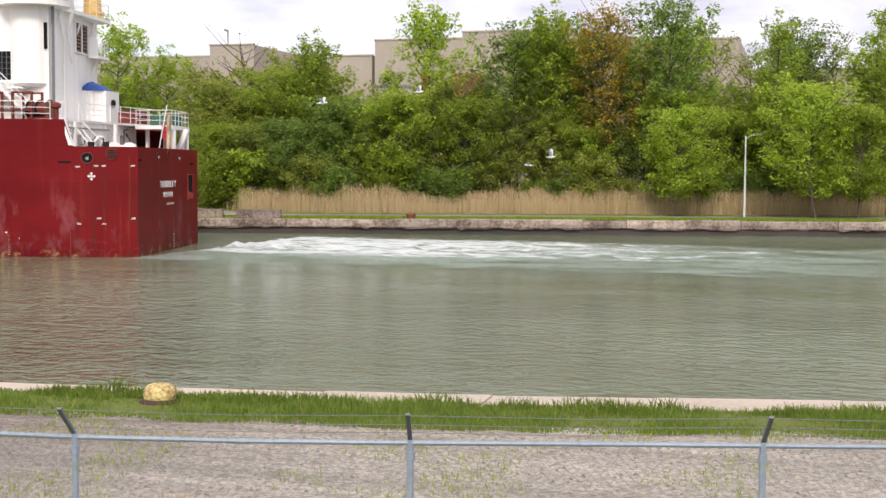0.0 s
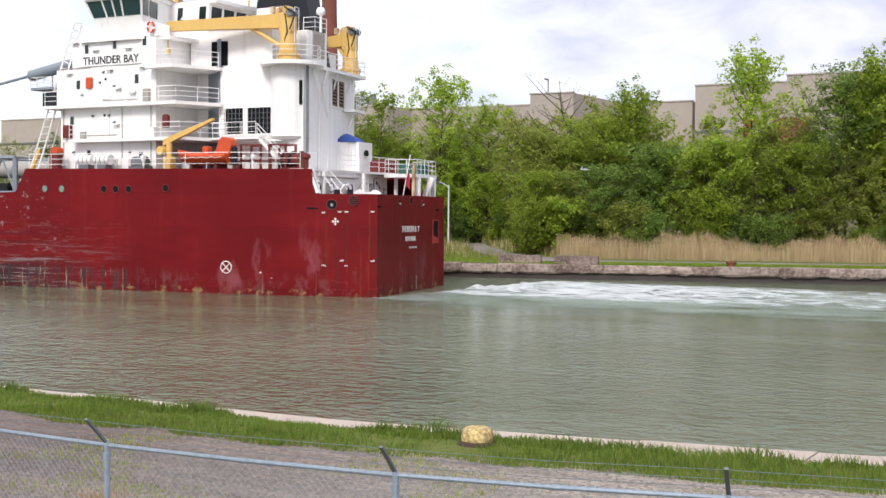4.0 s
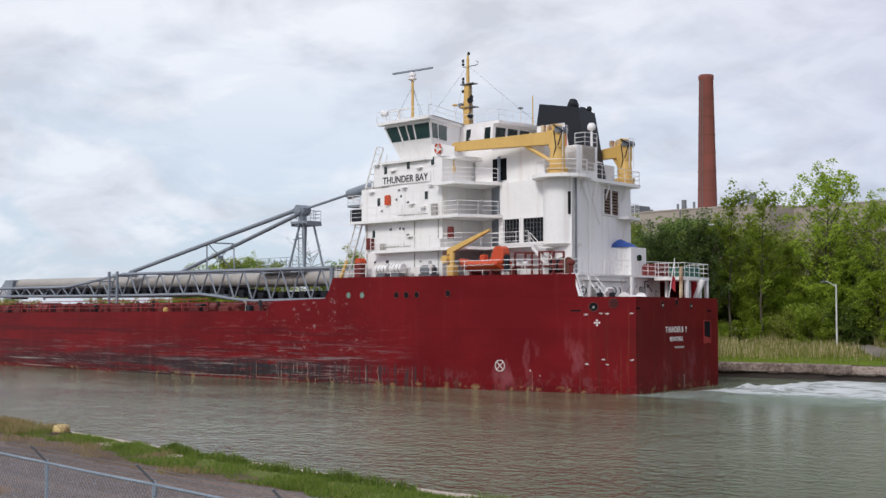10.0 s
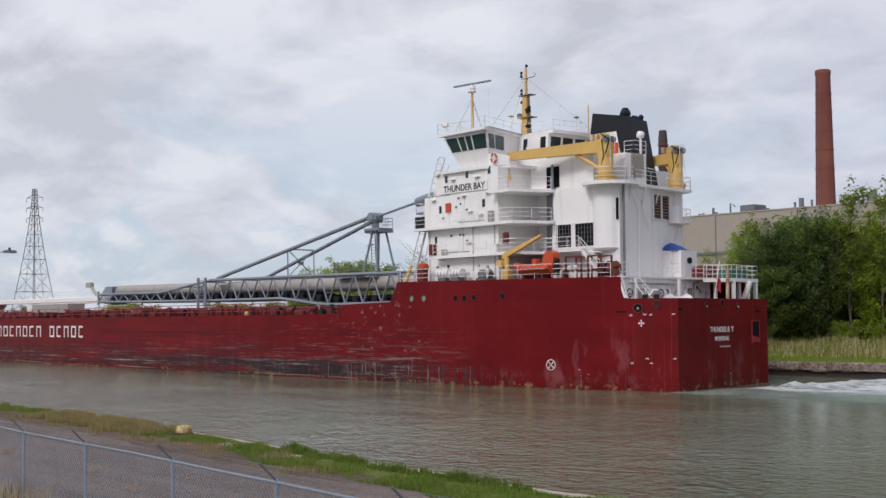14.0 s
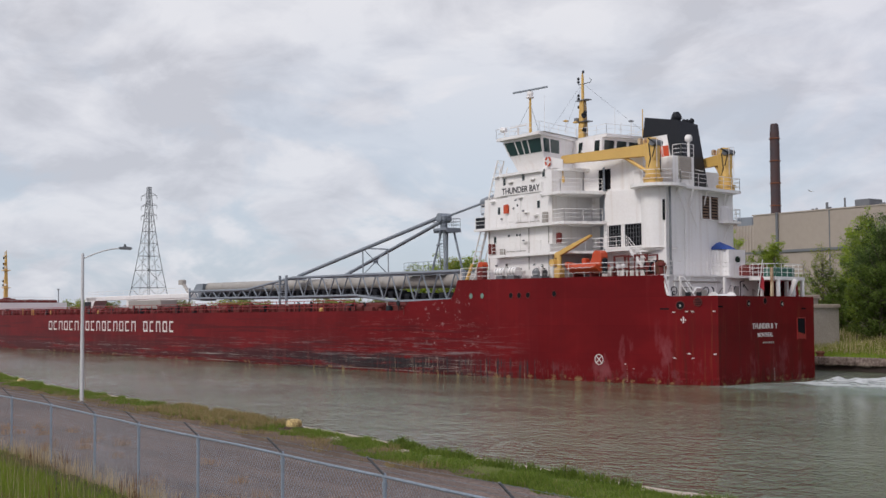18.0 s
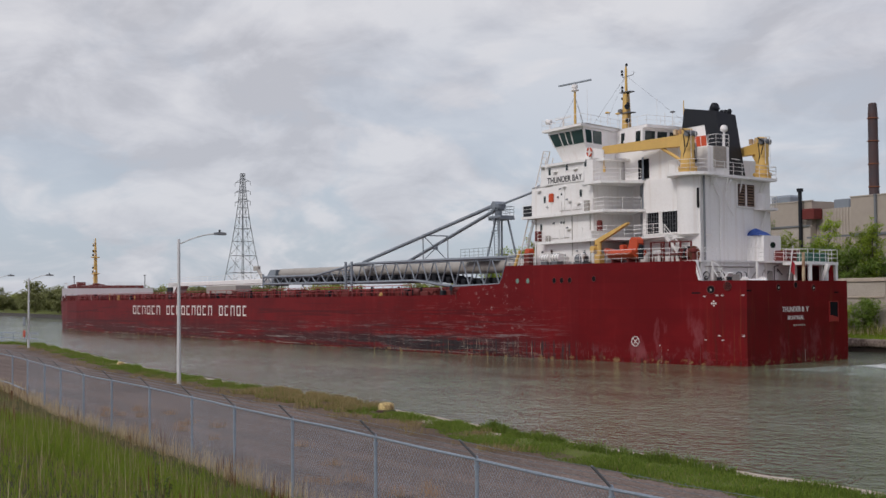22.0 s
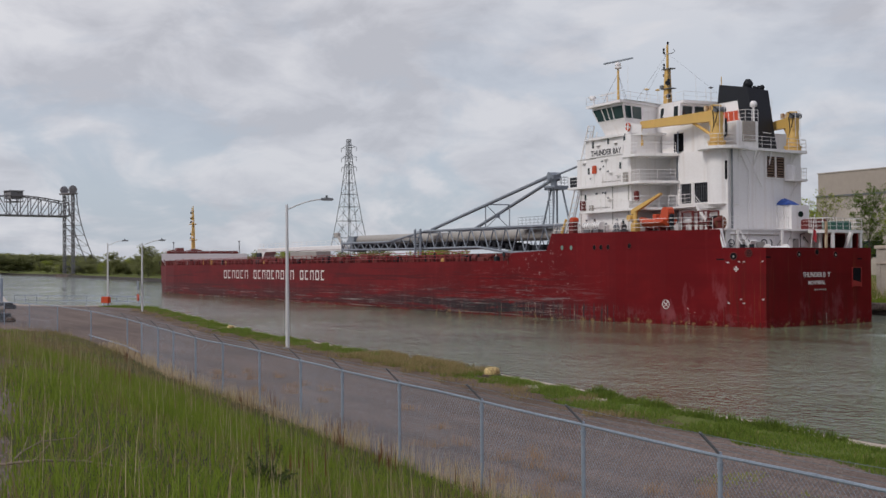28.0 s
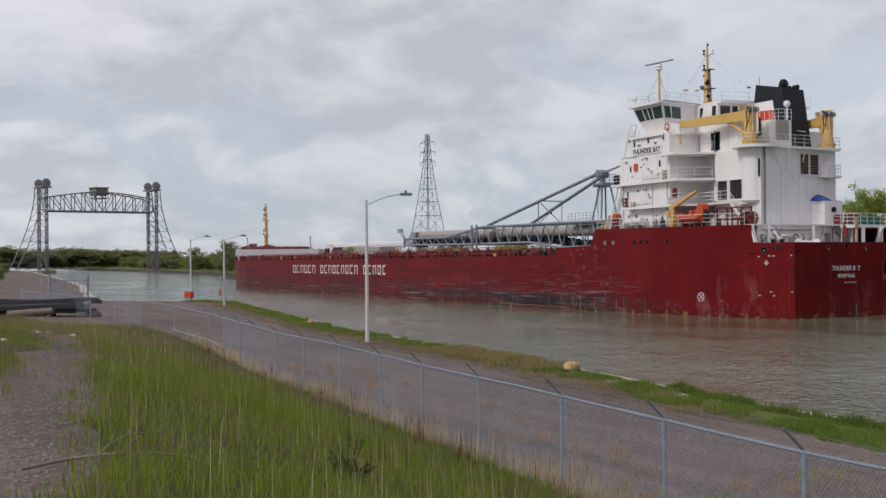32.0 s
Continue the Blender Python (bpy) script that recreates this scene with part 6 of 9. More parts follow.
    part("rusty_post", MB().box(2.3, 2.48, -1.42, -1.24, 5.3, 8.7), M_BOLLARD_POST, ship, "rust-streaked cream post")
    fs = part("flagstaff", MB().cyl((2.3, 0.6, 5.3), (1.4, 0.8, 9.2), 0.035), M_WHITE, ship)
    fl = MB()
    fl.grid([[(1.75 + 0.1 * math.sin(i * 1.1), 0.75 - 0.09 * i, 8.3 - 0.14 * j - 0.12 * i) for j in range(8)] for i in range(5)])
    part("flag", fl, mat("red_flag_cloth", (0.35, 0.02, 0.03), 0.8, bump=0), fs, "red and white cloth flag hanging limp")


aft_deck_gear()

# ---------------- ship: cargo deck and bow ----------------
def unloading_boom():
    b = part("unloading_boom", MB(), M_GREY, ship, "grey lattice unloading boom with a covered conveyor")
    top = [(34, 9.3), (52, 9.45), (68.3, 9.5), (79.8, 8.35), (96.9, 8.45)]
    low = [(34, 6.62), (46.4, 6.55), (53.3, 7.28), (68.3, 7.29), (96.5, 7.5)]
    tz, lz = (lambda x: lerp_path(top, x)), (lambda x: lerp_path(low, x))
    for y in (5.0, -1.0):
        mb = MB()
        n = 22
        xs = [34 + 62.5 * i / n for i in range(n + 1)]
        for a, c in zip(xs[:-1], xs[1:]):
            mb.cyl((a, y, tz(a)), (c, y, tz(c)), 0.16, n=6)
            mb.cyl((a, y, lz(a)), (c, y, lz(c)), 0.15, n=6)
            m2 = (a + c) / 2
            mb.cyl((a, y, lz(a)), (m2, y, tz(m2)), 0.08, n=5)
            mb.cyl((m2, y, tz(m2)), (c, y, lz(c)), 0.08, n=5)
        mb.cyl((34, y, 6.7), (34, y, 9.25), 0.2, n=6); mb.cyl((96.5, y, 7.1), (96.5, y, 8.85), 0.14, n=6)
        part("truss_side", mb, M_GREY, b)
    for i in range(15):
        x = 34 + 62.5 * i / 14
        part("cross_beam", MB().cyl((x, 5, lz(x)), (x, -1, lz(x)), 0.1, n=5), M_GREY, b)
        part("cross_beam", MB().cyl((x, 5, tz(x)), (x, -1, tz(x)), 0.08, n=5), M_GREY, b)
    # belt cover: long round-topped tube in sections
    for i in range(12):
        xa, xb = 31.5 + 5.45 * i, 31.5 + 5.45 * (i + 1) - 0.06
        part("belt_cover", MB().cyl((xa, 2.0, 8.45 + 0.04 * i), (xb, 2.0, 8.49 + 0.04 * i), 0.68, n=18), M_BELT, b, "", True)
    part("head_chute", MB().side([(97, 7.2), (99.5, 7.4), (100, 8.4), (98.5, 9.5), (96.5, 9.5)], 0.9, 3.1), M_GREY, b)
    # belt idlers and dark machinery under the cover
    mb = MB()
    for i in range(40):
        x = 35 + 1.55 * i
        mb.box(x, x + 0.9, 0.6, 3.4, lz(x) + 0.1, lz(x) + 0.8)
        mb.cyl((x, 0.4, lz(x) + 0.5), (x, 3.6, lz(x) + 0.5), 0.1, n=6)
    tagged(part("conveyor_machinery", mb, M_BLACK, b), kind="stuff")
    # stay pipes up to the head of the A-frame
    for y, yh, xl in ((3.6, 1.0, 69.0), (-2.6, -0.2, 69.5)):
        part("stay_pipe", MB().cyl((xl, y, 9.75), (44.4, yh, 15.0), 0.2, n=10), M_GREY, b, "", True)
        part("stay_foot", MB().box(xl - 1.4, xl + 1.2, y - 0.25, y + 0.25, 9.4, 9.75), M_GREY, b)
    # athwart brace between the two stays, with a crossing
    pt, st, pb, sb = Vector((56.9, 2.2, 12.5)), Vector((57.4, -1.4, 12.5)), Vector((56.7, 2.3, 9.6)), Vector((56.4, -0.8, 9.6))
    mid = (pt + st + pb + sb) / 4
    for a, c, r in ((pt, pb, 0.07), (st, sb, 0.07), (pt, st, 0.07), (pt, mid, 0.05), (st, mid, 0.05), (pb, mid, 0.05), (sb, mid, 0.05)):
        part("stay_brace", MB().cyl(a, c, r, n=6), M_GREY, b)
    part("brace_node", MB().chbox(mid.x - 0.25, mid.x + 0.25, mid.y - 0.2, mid.y + 0.2, mid.z - 0.18, mid.z + 0.18, 0.05), M_GREY, b)
    part("stay_pipe", MB().cyl((43.6, 0.5, 15.1), (36.5, 0.3, 16.25), 0.12, n=8), M_GREY, b)
    part("counter_tube", MB().cyl((37.3, 0.25, 16.1), (26.2, 0, 18.0), 0.46, n=14), M_GREY, b, "", True)
    part("hoist_frame", MB().box(26.3, 28.6, -3, 3.5, 12.8, 13.3).box(26.3, 26.8, 1, 3, 8, 13), M_GREY, b)
    # head block and rest tower
    mb = MB()
    mb.cyl((43.7, -0.1, 15.05), (43.7, 1.2, 15.05), 0.48, n=16)
    mb.chbox(43.0, 44.5, 0.1, 1.1, 14.75, 15.3, 0.1)
    part("head_block", mb, M_GREY, b)
    tw = part("rest_tower", MB().chbox(41.9, 44.3, -0.3, 1.5, 13.72, 13.95, 0.04), M_GREY, ship, "grey trestle with a railed crow platform")
    for x, y, x2, y2 in ((44.6, 1.5, 43.6, 0.9), (42.0, 1.7, 42.7, 1.1), (44.4, -0.3, 43.6, 0.2), (41.4, -0.2, 42.5, 0.2)):
        part("leg", MB().cyl((x, y, 9.3), (x2, y2, 13.8), 0.11, n=7), M_GREY, tw)
    for k in range(5):
        part("platform_beam", MB().box(41.9 + 0.55 * k, 42.0 + 0.55 * k, -0.3, 1.5, 13.5, 13.72), M_GREY, tw)
    part("cross_tie", MB().cyl((42.1, 1.9, 12.3), (44.4, 1.0, 12.3), 0.06, n=5), M_GREY, tw)
    part("gear_box", MB().chbox(43.3, 43.9, 0.3, 0.9, 13.95, 15.0, 0.12), M_GREY, tw)
    rail([(41.95, 1.45, 13.95), (44.25, 1.45, 13.95), (44.25, -0.25, 13.95), (41.95, -0.25, 13.95), (41.95, 1.45, 13.95)], h=0.95, step=0.9, material=M_GREY, parent=tw)
    rail([(46.8, 3.4, 9.5), (40.6, 3.4, 9.5)], h=1.0, step=0.9, material=M_GREY)
    part("tower_walkway", MB().box(40.5, 47, 2.2, 3.5, 9.3, 9.5), M_GREY, ship)
    ld = MB()
    for y in (1.2, 1.7):
        ld.cyl((42.7, y, 9.5), (42.9, y, 13.8), 0.045, n=4)
    for i in range(14):
        ld.cyl((42.7 + 0.014 * i, 1.2, 9.6 + i * 0.31), (42.7 + 0.014 * i, 1.7, 9.6 + i * 0.31), 0.025, n=4)
    part("ladder", ld, M_GREY, tw)
    # hanging basket and winch cabin between tower and house
    hb = part("access_basket", MB().chbox(33.6, 36.2, -0.8, 1.4, 14.8, 15.0, 0.03), M_GREY, ship, "railed grey access basket under the boom's heel tube")
    rail([(33.6, 1.35, 15.0), (36.2, 1.35, 15.0), (36.2, -0.75, 15.0)], h=0.8, step=0.7, material=M_WHITE, parent=hb)
    part("hanger", MB().cyl((35, 0.2, 15.0), (35, 0.2, 16.4), 0.06, n=5).cyl((34, 0.2, 15.0), (34.6, 0.2, 16.5), 0.06, n=5), M_GREY, hb)
    wc = part("winch_house", MB().chbox(26.4, 28.9, -2.5, 2.6, 9.6, 12.9, 0.06), M_GREY, ship, "dark grey winch house before the accommodation")
    part("winch_house_deck", MB().box(26.2, 29.6, -3.0, 3.2, 12.9, 13.1), M_GREY, wc)
    part("drop_lamp", MB().cyl((33.8, 1.0, 14.3), (33.8, 1.0, 14.8), 0.14, 0.08, 8), M_BLACK, hb)
    # boom support trestle amidships with ladder
    mb = MB()
    for x in (68.2, 69.8):
        mb.cyl((x, 5.6, 5.2), (x, 5.6, 9.8), 0.16, n=6)
    for i in range(15):
        mb.cyl((68.3, 5.7, 5.6 + i * 0.28), (69.7, 5.7, 5.6 + i * 0.28), 0.035, n=4)
    part("boom_trestle", mb, M_GREY, ship)
    # long leaning ladder at the front of the house
    mb = MB()
    for dy in (0, 0.7):
        mb.cyl((30.0, 7.2 + dy, 6.6), (24.9, 7.2 + dy, 18.6), 0.07, n=5)
        mb.cyl((29.2, 7.2 + dy, 6.6), (24.4, 7.2 + dy, 18.0), 0.05, n=5)
    for i in range(24):
        k = i / 23
        mb.cyl((30 - 5.1 * k, 7.2, 6.6 + 12 * k), (30 - 5.1 * k, 7.9, 6.6 + 12 * k), 0.03, n=4)
        mb.cyl((30 - 5.1 * k, 7.9, 6.6 + 12 * k), (29.2 - 4.8 * k, 7.9, 6.9 + 11.2 * k), 0.03, n=4)
    part("leaning_ladder", mb, M_WHITE, ship, "long inclined ladder against the house front")
    part("small_davit", MB().cyl((28.0, 9.6, 6.9), (27.0, 9.2, 9.6), 0.2, 0.12, 8), M_YELLOW, ship)
    part("front_box", MB().chbox(26.2, 27.6, 6.4, 8.4, 12.7, 13.7, 0.05), M_BLACK, ship)


unloading_boom()


def cargo_deck():
    r = random.Random(11)
    # hatch covers in a row
    for i in range(21):
        x = 37 + 7.3 * i
        h = part("hatch_cover", MB().chbox(x, x + 6.2, -8.4, 8.4, 5.2, 6.4, 0.1), M_DECKRED, ship)
        mb = MB()
        for k in range(5):
            mb.box(x + 0.4 + 1.3 * k, x + 0.5 + 1.3 * k, -8.5, 8.5, 5.3, 6.46)
        part("stiffener", mb, M_DECKRED, h)
    # deck-edge fittings: vents, bitts, boxes
    for i in range(54):
        x = 36 + 2.4 * i + r.uniform(-0.8, 0.8)
        k = r.random()
        y = 11.4
        if k < 0.3:
            mb = MB().lathe([(0.22, 0), (0.2, 0.7), (0.34, 0.78), (0.34, 1.0), (0.12, 1.1)], (x, y, 5.2), 10)
            part("deck_vent", mb, M_DECKRED, ship)
        elif k < 0.5:
            mb = MB().cyl((x - 0.35, y, 5.2), (x - 0.35, y, 6.0), 0.17, n=10).cyl((x + 0.35, y, 5.2), (x + 0.35, y, 6.0), 0.17, n=10)
            mb.box(x - 0.7, x + 0.7, y - 0.25, y + 0.25, 5.2, 5.32)
            part("mooring_bitts", mb, M_DECKRED, ship)
        elif k < 0.8:
            part("deck_box", MB().chbox(x - r.uniform(0.4, 1.1), x + r.uniform(0.4, 1.1), y - 0.5, y + 0.2, 5.2, 5.2 + r.uniform(0.6, 1.25), 0.06), M_DECKRED, ship)
        else:
            mb = MB().cyl((x - 0.5, y - 0.4, 5.85), (x + 0.5, y - 0.4, 5.85), 0.42, n=12).box(x - 0.8, x + 0.8, y - 0.9, y, 5.2, 5.5)
            part("mooring_winch", mb, M_DECKRED if r.random() < 0.8 else M_BLACK, ship)
    # bigger red blocks standing above the deck
    for x, w, h in ((39, 3.6, 1.5), (44.5, 2.2, 1.35), (60, 1.6, 1.6), (73, 2.6, 1.9), (66, 1.0, 1.4), (87, 1.3, 1.2), (140, 2.0, 1.3), (154, 1.5, 1.2), (168, 3.0, 1.2)):
        part("deck_house", MB().chbox(x, x + w, 9.2, 10.9, 5.2, 5.2 + h * 0.6 + 0.2, 0.06), M_DECKRED, ship)
    rail([(42, 12.2, 5.65), (164, 12.2, 5.5)], h=1.0, bars=3, step=2.0, material=M_RED, r=0.035)
    part("yellow_buoy", MB().lathe([(0.1, 0), (0.25, 0.1), (0.25, 0.5), (0.1, 0.7)], (49.5, 11.6, 5.3), 10), M_YELLOW, ship)
    for i in range(110):
        x = 33.5 + 1.36 * i + r.uniform(-0.5, 0.5)
        k, y = r.random(), r.uniform(10.4, 12.0)
        m2 = M_DECKRED if k < 0.72 else M_BLACK if k < 0.86 else M_BELT if k < 0.96 else M_YELLOW
        h = r.uniform(0.5, 1.25)
        if i % 3 == 0:
            part("hydrant", MB().tube([(x, y, 5.2), (x, y, 5.3 + h), (x + 0.35, y, 5.3 + h)], 0.07, 6), m2, ship)
        elif i % 3 == 1:
            part("valve_wheel", MB().cyl((x, y, 5.2), (x, y, 5.1 + h), 0.05, n=6).cyl((x, y - 0.04, 5.2 + h), (x, y + 0.04, 5.2 + h), 0.26, n=12), m2, ship)
        else:
            part("deck_locker", MB().chbox(x - r.uniform(0.15, 0.4), x + 0.25, y - 0.2, y + 0.2, 5.2, 5.3 + h, 0.04), m2, ship)
    # white travelling hatch gantry
    g = part("hatch_gantry", MB().chbox(98, 137.5, 2.4, 4.4, 7.65, 8.25, 0.08), M_WHITE, ship, "long white hatch-lifting gantry beam")
    part("far_beam", MB().chbox(98, 137.5, -4.4, -2.4, 7.65, 8.25, 0.08), M_WHITE, g)
    for y in (2.4, -4.4):
        part("gantry_leg", MB().side([(138.0, 5.2), (138.0, 8.2), (133.0, 8.2), (133.6, 7.6), (134.6, 7.0), (135.2, 6.0), (135.3, 5.2)], y, y + 2), M_WHITE, g)
    part("gantry_motor", MB().chbox(135.4, 137.6, 4.42, 4.7, 5.4, 7.5, 0.05), M_BLACK, g)
    rail([(98.5, 4.3, 8.25), (137, 4.3, 8.25)], h=0.75, bars=2, step=2.2, parent=g)
    part("control_cabin", MB().chbox(97.2, 108.5, 6.5, 8.8, 6.2, 7.35, 0.06), M_BELT, ship, "pale grey deck container")
    jb = part("small_jib", MB().cyl((101.0, 3, 8.2), (103.5, 3, 9.9), 0.22, n=8), M_BELT, ship)
    part("jib_knuckle", MB().chbox(102.8, 104.2, 2.7, 3.3, 9.5, 10.2, 0.1), M_BELT, jb)
    # raised forecastle
    fo = [(186.5, 9.2), (193, 7.45), (199, 5.25), (204, 2.6), (206.4, 0)]
    fc = part("forecastle", MB().prism([(x, -y) for x, y in fo] + fo[-2::-1], 5.2, 7.9), M_WHITE, ship, "white raised forecastle")
    for y in (7.2, 4.8, 2.0, -1.0, -4.0, -6.6):
        part("bulkhead_panel", MB().chbox(186.9, 187.05, y - 0.9, y + 0.7, 5.9, 7.3, 0.03), M_WHITE, fc)
    for i in range(12):
        x, y = 188.5 + r.uniform(0, 9), r.uniform(-6, 5.5)
        if abs(y) < hull_y(x) - 2.5:
            part("deck_machine", MB().chbox(x, x + r.uniform(0.8, 2), y, y + r.uniform(0.8, 2), 7.85, 8.3 + r.uniform(0, 0.9), 0.06), M_DECKRED, fc)
    part("windlass_housing", MB().chbox(187.6, 188.6, -7.6, 7.6, 7.85, 8.5, 0.08), M_DECKRED, fc)
    rail([(187.2, -8.5, 7.9), (187.2, 8.6, 7.9), (199, 4.8, 7.9)], h=1.0, bars=2, step=2.5)
    fm = MB()
    lv = [(7.3, 0.36), (11.5, 0.32), (14.5, 0.24), (16.5, 0.16), (18.3, 0.08)]
    rows = [[(195.6 + sx * w, sy * w, z) for sx, sy in ((-1, -1), (1, -1), (1, 1), (-1, 1))] for z, w in lv]
    fm.grid(rows, True).poly(rows[-1])
    fmast = part("fore_mast", fm, M_YELLOW, ship, "yellow fore mast with light platforms")
    for z in (10.8, 14.2):
        part("light_platform", MB().lathe([(0.35, 0), (0.9, 0.12), (0.9, 0.22), (0.3, 0.26)], (195.6, 0, z), 10), M_YELLOW, fmast)
    mb = MB()
    for i in range(6):
        mb.cyl((195.2, 0.3, 15 + i * 0.55), (194.6, 0.6, 15 + i * 0.55), 0.03, n=4)
    mb.cyl((194.6, 0.6, 14.5), (194.6, 0.6, 18), 0.03, n=4)
    part("ladder_cage", mb, M_YELLOW, fmast)
    for x, z in ((196.3, 11.2), (196.3, 12.0), (196.2, 14.6), (196.1, 15.4), (196.0, 16.6), (195.0, 11.3), (195.0, 14.7)):
        part("navigation_light", MB().lathe([(0.1, 0), (0.2, 0.05), (0.2, 0.4), (0.1, 0.45)], (x, 0.3, z), 8), M_BLACK if x > 195.5 else M_WHITE, fmast)
    for z in (10.0, 12.8, 15.8, 17.2):
        part("light_bracket", MB().box(195.0, 196.6, -0.05, 0.35, z, z + 0.08), M_YELLOW, fmast)
    for x, y, h in ((202.5, 2.5, 4.0), (186.6, -7.5, 4.0)):
        lp = part("deck_light_post", MB().cyl((x, y, 5.3), (x, y, 6.5 + h), 0.09), M_STEEL, ship)
        part("lamp", MB().chbox(x - 0.2, x + 0.5, y - 0.15, y + 0.15, 6.4 + h, 6.6 + h, 0.03), M_STEEL, lp)


cargo_deck()

# ---------------- fence, bollards, lamps ----------------
FENCE_H = 1.62


def fence_line(path, group, barbs=True, h=FENCE_H, base=None, mesh_to=-60):
    """Chain-link fence along a path: each bay is a thing with post, rail, mesh and barbed arm."""
    pts = list(path)
    r = random.Random(3)
    for i, (x, y) in enumerate(pts[:-1]):
        x2, y2 = pts[i + 1]
        z = base if base is not None else WALL_Z
        ln = math.dist((x, y), (x2, y2))
        ang = math.degrees(math.atan2(y2 - y, x2 - x))
        f = thing("fence_bay", "galvanised chain-link fence bay on the gravel edge" + (" with barbed wire arms" if barbs else ""), "fence", pose(x, y, z, 0, 0, ang), group)
        mb = MB()
        mb.cyl((0, 0, -0.3), (0, 0, h + 0.02), 0.032, n=8)
        mb.cyl((0, 0, h + 0.02), (0, 0, h + 0.06), 0.036, 0.02, n=8)
        mb.cyl((0, 0, h - 0.16), (0, 0, h - 0.08), 0.042, n=8)
        part("post", mb, M_GALV, f)
        mb = MB()
        sag = r.uniform(-0.012, 0.012)
        mb.tube([(-0.02, 0, h), (ln / 2, 0, h + sag), (ln, 0, h)], 0.024, 8)
        mb.cyl((ln * 0.5 - 0.06, 0, h + sag), (ln * 0.5 + 0.06, 0, h + sag), 0.028, n=8)
        part("top_rail", mb, M_GALV, f)
        if x > mesh_to:
            mb = MB()
            pitch = 0.085 if x > -16 else 0.11 if x > -30 else 0.2
            wr = 0.0022 if x > -16 else 0.0024 if x > -30 else 0.0026
            k = int((ln + h) / pitch) + 1
            for s in (1, -1):
                for j in range(k):
                    o = j * pitch
                    a, b2 = max(0.0, o - h), min(ln, o)
                    if b2 - a < 0.02:
                        continue
                    if s > 0:
                        p, q = (a, 0, o - a), (b2, 0, o - b2)
                    else:
                        p, q = (ln - a, 0, o - a), (ln - b2, 0, o - b2)
                    mb.cyl(p, q, wr, n=3, caps=False)
            if x > -40:
                for j in range(int(ln / pitch)):
                    o = (j + 0.5) * pitch
                    mb.cyl((o - 0.022, -0.027, h - 0.02), (o + 0.022, 0.02, h + 0.027), wr * 1.6, n=3, caps=False)
            part("chain_link_mesh", mb, M_GALV, f)
        if barbs:
            mb = MB()
            mb.box(-0.02, 0.02, -0.012, 0.012, 0, 0.42, pose(0, 0, h + 0.02, -45))
            part("barbed_wire_arm", mb, M_STEEL, f)
            mb = MB()
            for k2 in (0.13, 0.26, 0.40):
                off = k2 * 0.707
                mb.tube([(0, off, h + 0.02 + k2 * 0.707), (ln / 2, off, h - 0.0 + k2 * 0.707), (ln, off, h + 0.02 + k2 * 0.707)], 0.0035, 3)
                for b in range(int(ln / 0.14)):
                    mb.cyl((b * 0.14, off - 0.014, h + k2 * .707 - 0.0), (b * 0.14 + 0.012, off + 0.014, h + k2 * 0.707 + 0.03), 0.002, n=3, caps=False)
            part("barbed_wire", mb, M_GALV, f)


M_IRON = mat("dark_rusted_iron", (0.05, 0.028, 0.02), 0.85, var=0.5, scale=5, bump=0.4)
M_BOLLARD = mat("flaking_yellow_bollard_paint", (0.50, 0.39, 0.17), 0.8, var=0.95, scale=14, bump=0.8, bscale=14, tint=(0.24, 0.15, 0.06))


def bollard(x, y, s=1.0):
    b = thing("bollard", "squat mooring bollard with flaking yellow paint on the canal edge", "bollard", pose(x, y, WALL_Z), "mooring bollards")
    part("foot", MB().lathe([(0.40, -0.1), (0.47, 0.0), (0.48, 0.1), (0.38, 0.16)], n=20), M_IRON, b, "rusty iron base ring", True)
    mb = MB()
    rows = []
    for rr, z in ((0.33, 0.1), (0.36, 0.13), (0.375, 0.24), (0.36, 0.36), (0.30, 0.44), (0.16, 0.48), (0.03, 0.485)):
        rows.append([(rr * (1 + 0.05 * noise.noise((math.cos(q) * 2, math.sin(q) * 2, z * 6))) * math.cos(q), rr * (1 + 0.05 * noise.noise((math.cos(q) * 2, math.sin(q) * 2, z * 6))) * math.sin(q), z + 0.02 * noise.noise((math.cos(q) * 3, math.sin(q) * 3, z))) for q in (6.2832 * i / 24 for i in range(24))])
    mb.grid(rows, True).poly(rows[-1])
    part("head", mb, M_BOLLARD, b, "", True)
    b.scale = (s * 0.76, s * 0.76, s * 0.78)
    return b


M_POLE = mat("pale_galvanised_pole", (0.58, 0.58, 0.57), 0.6, 0.0, var=0.15, scale=2)


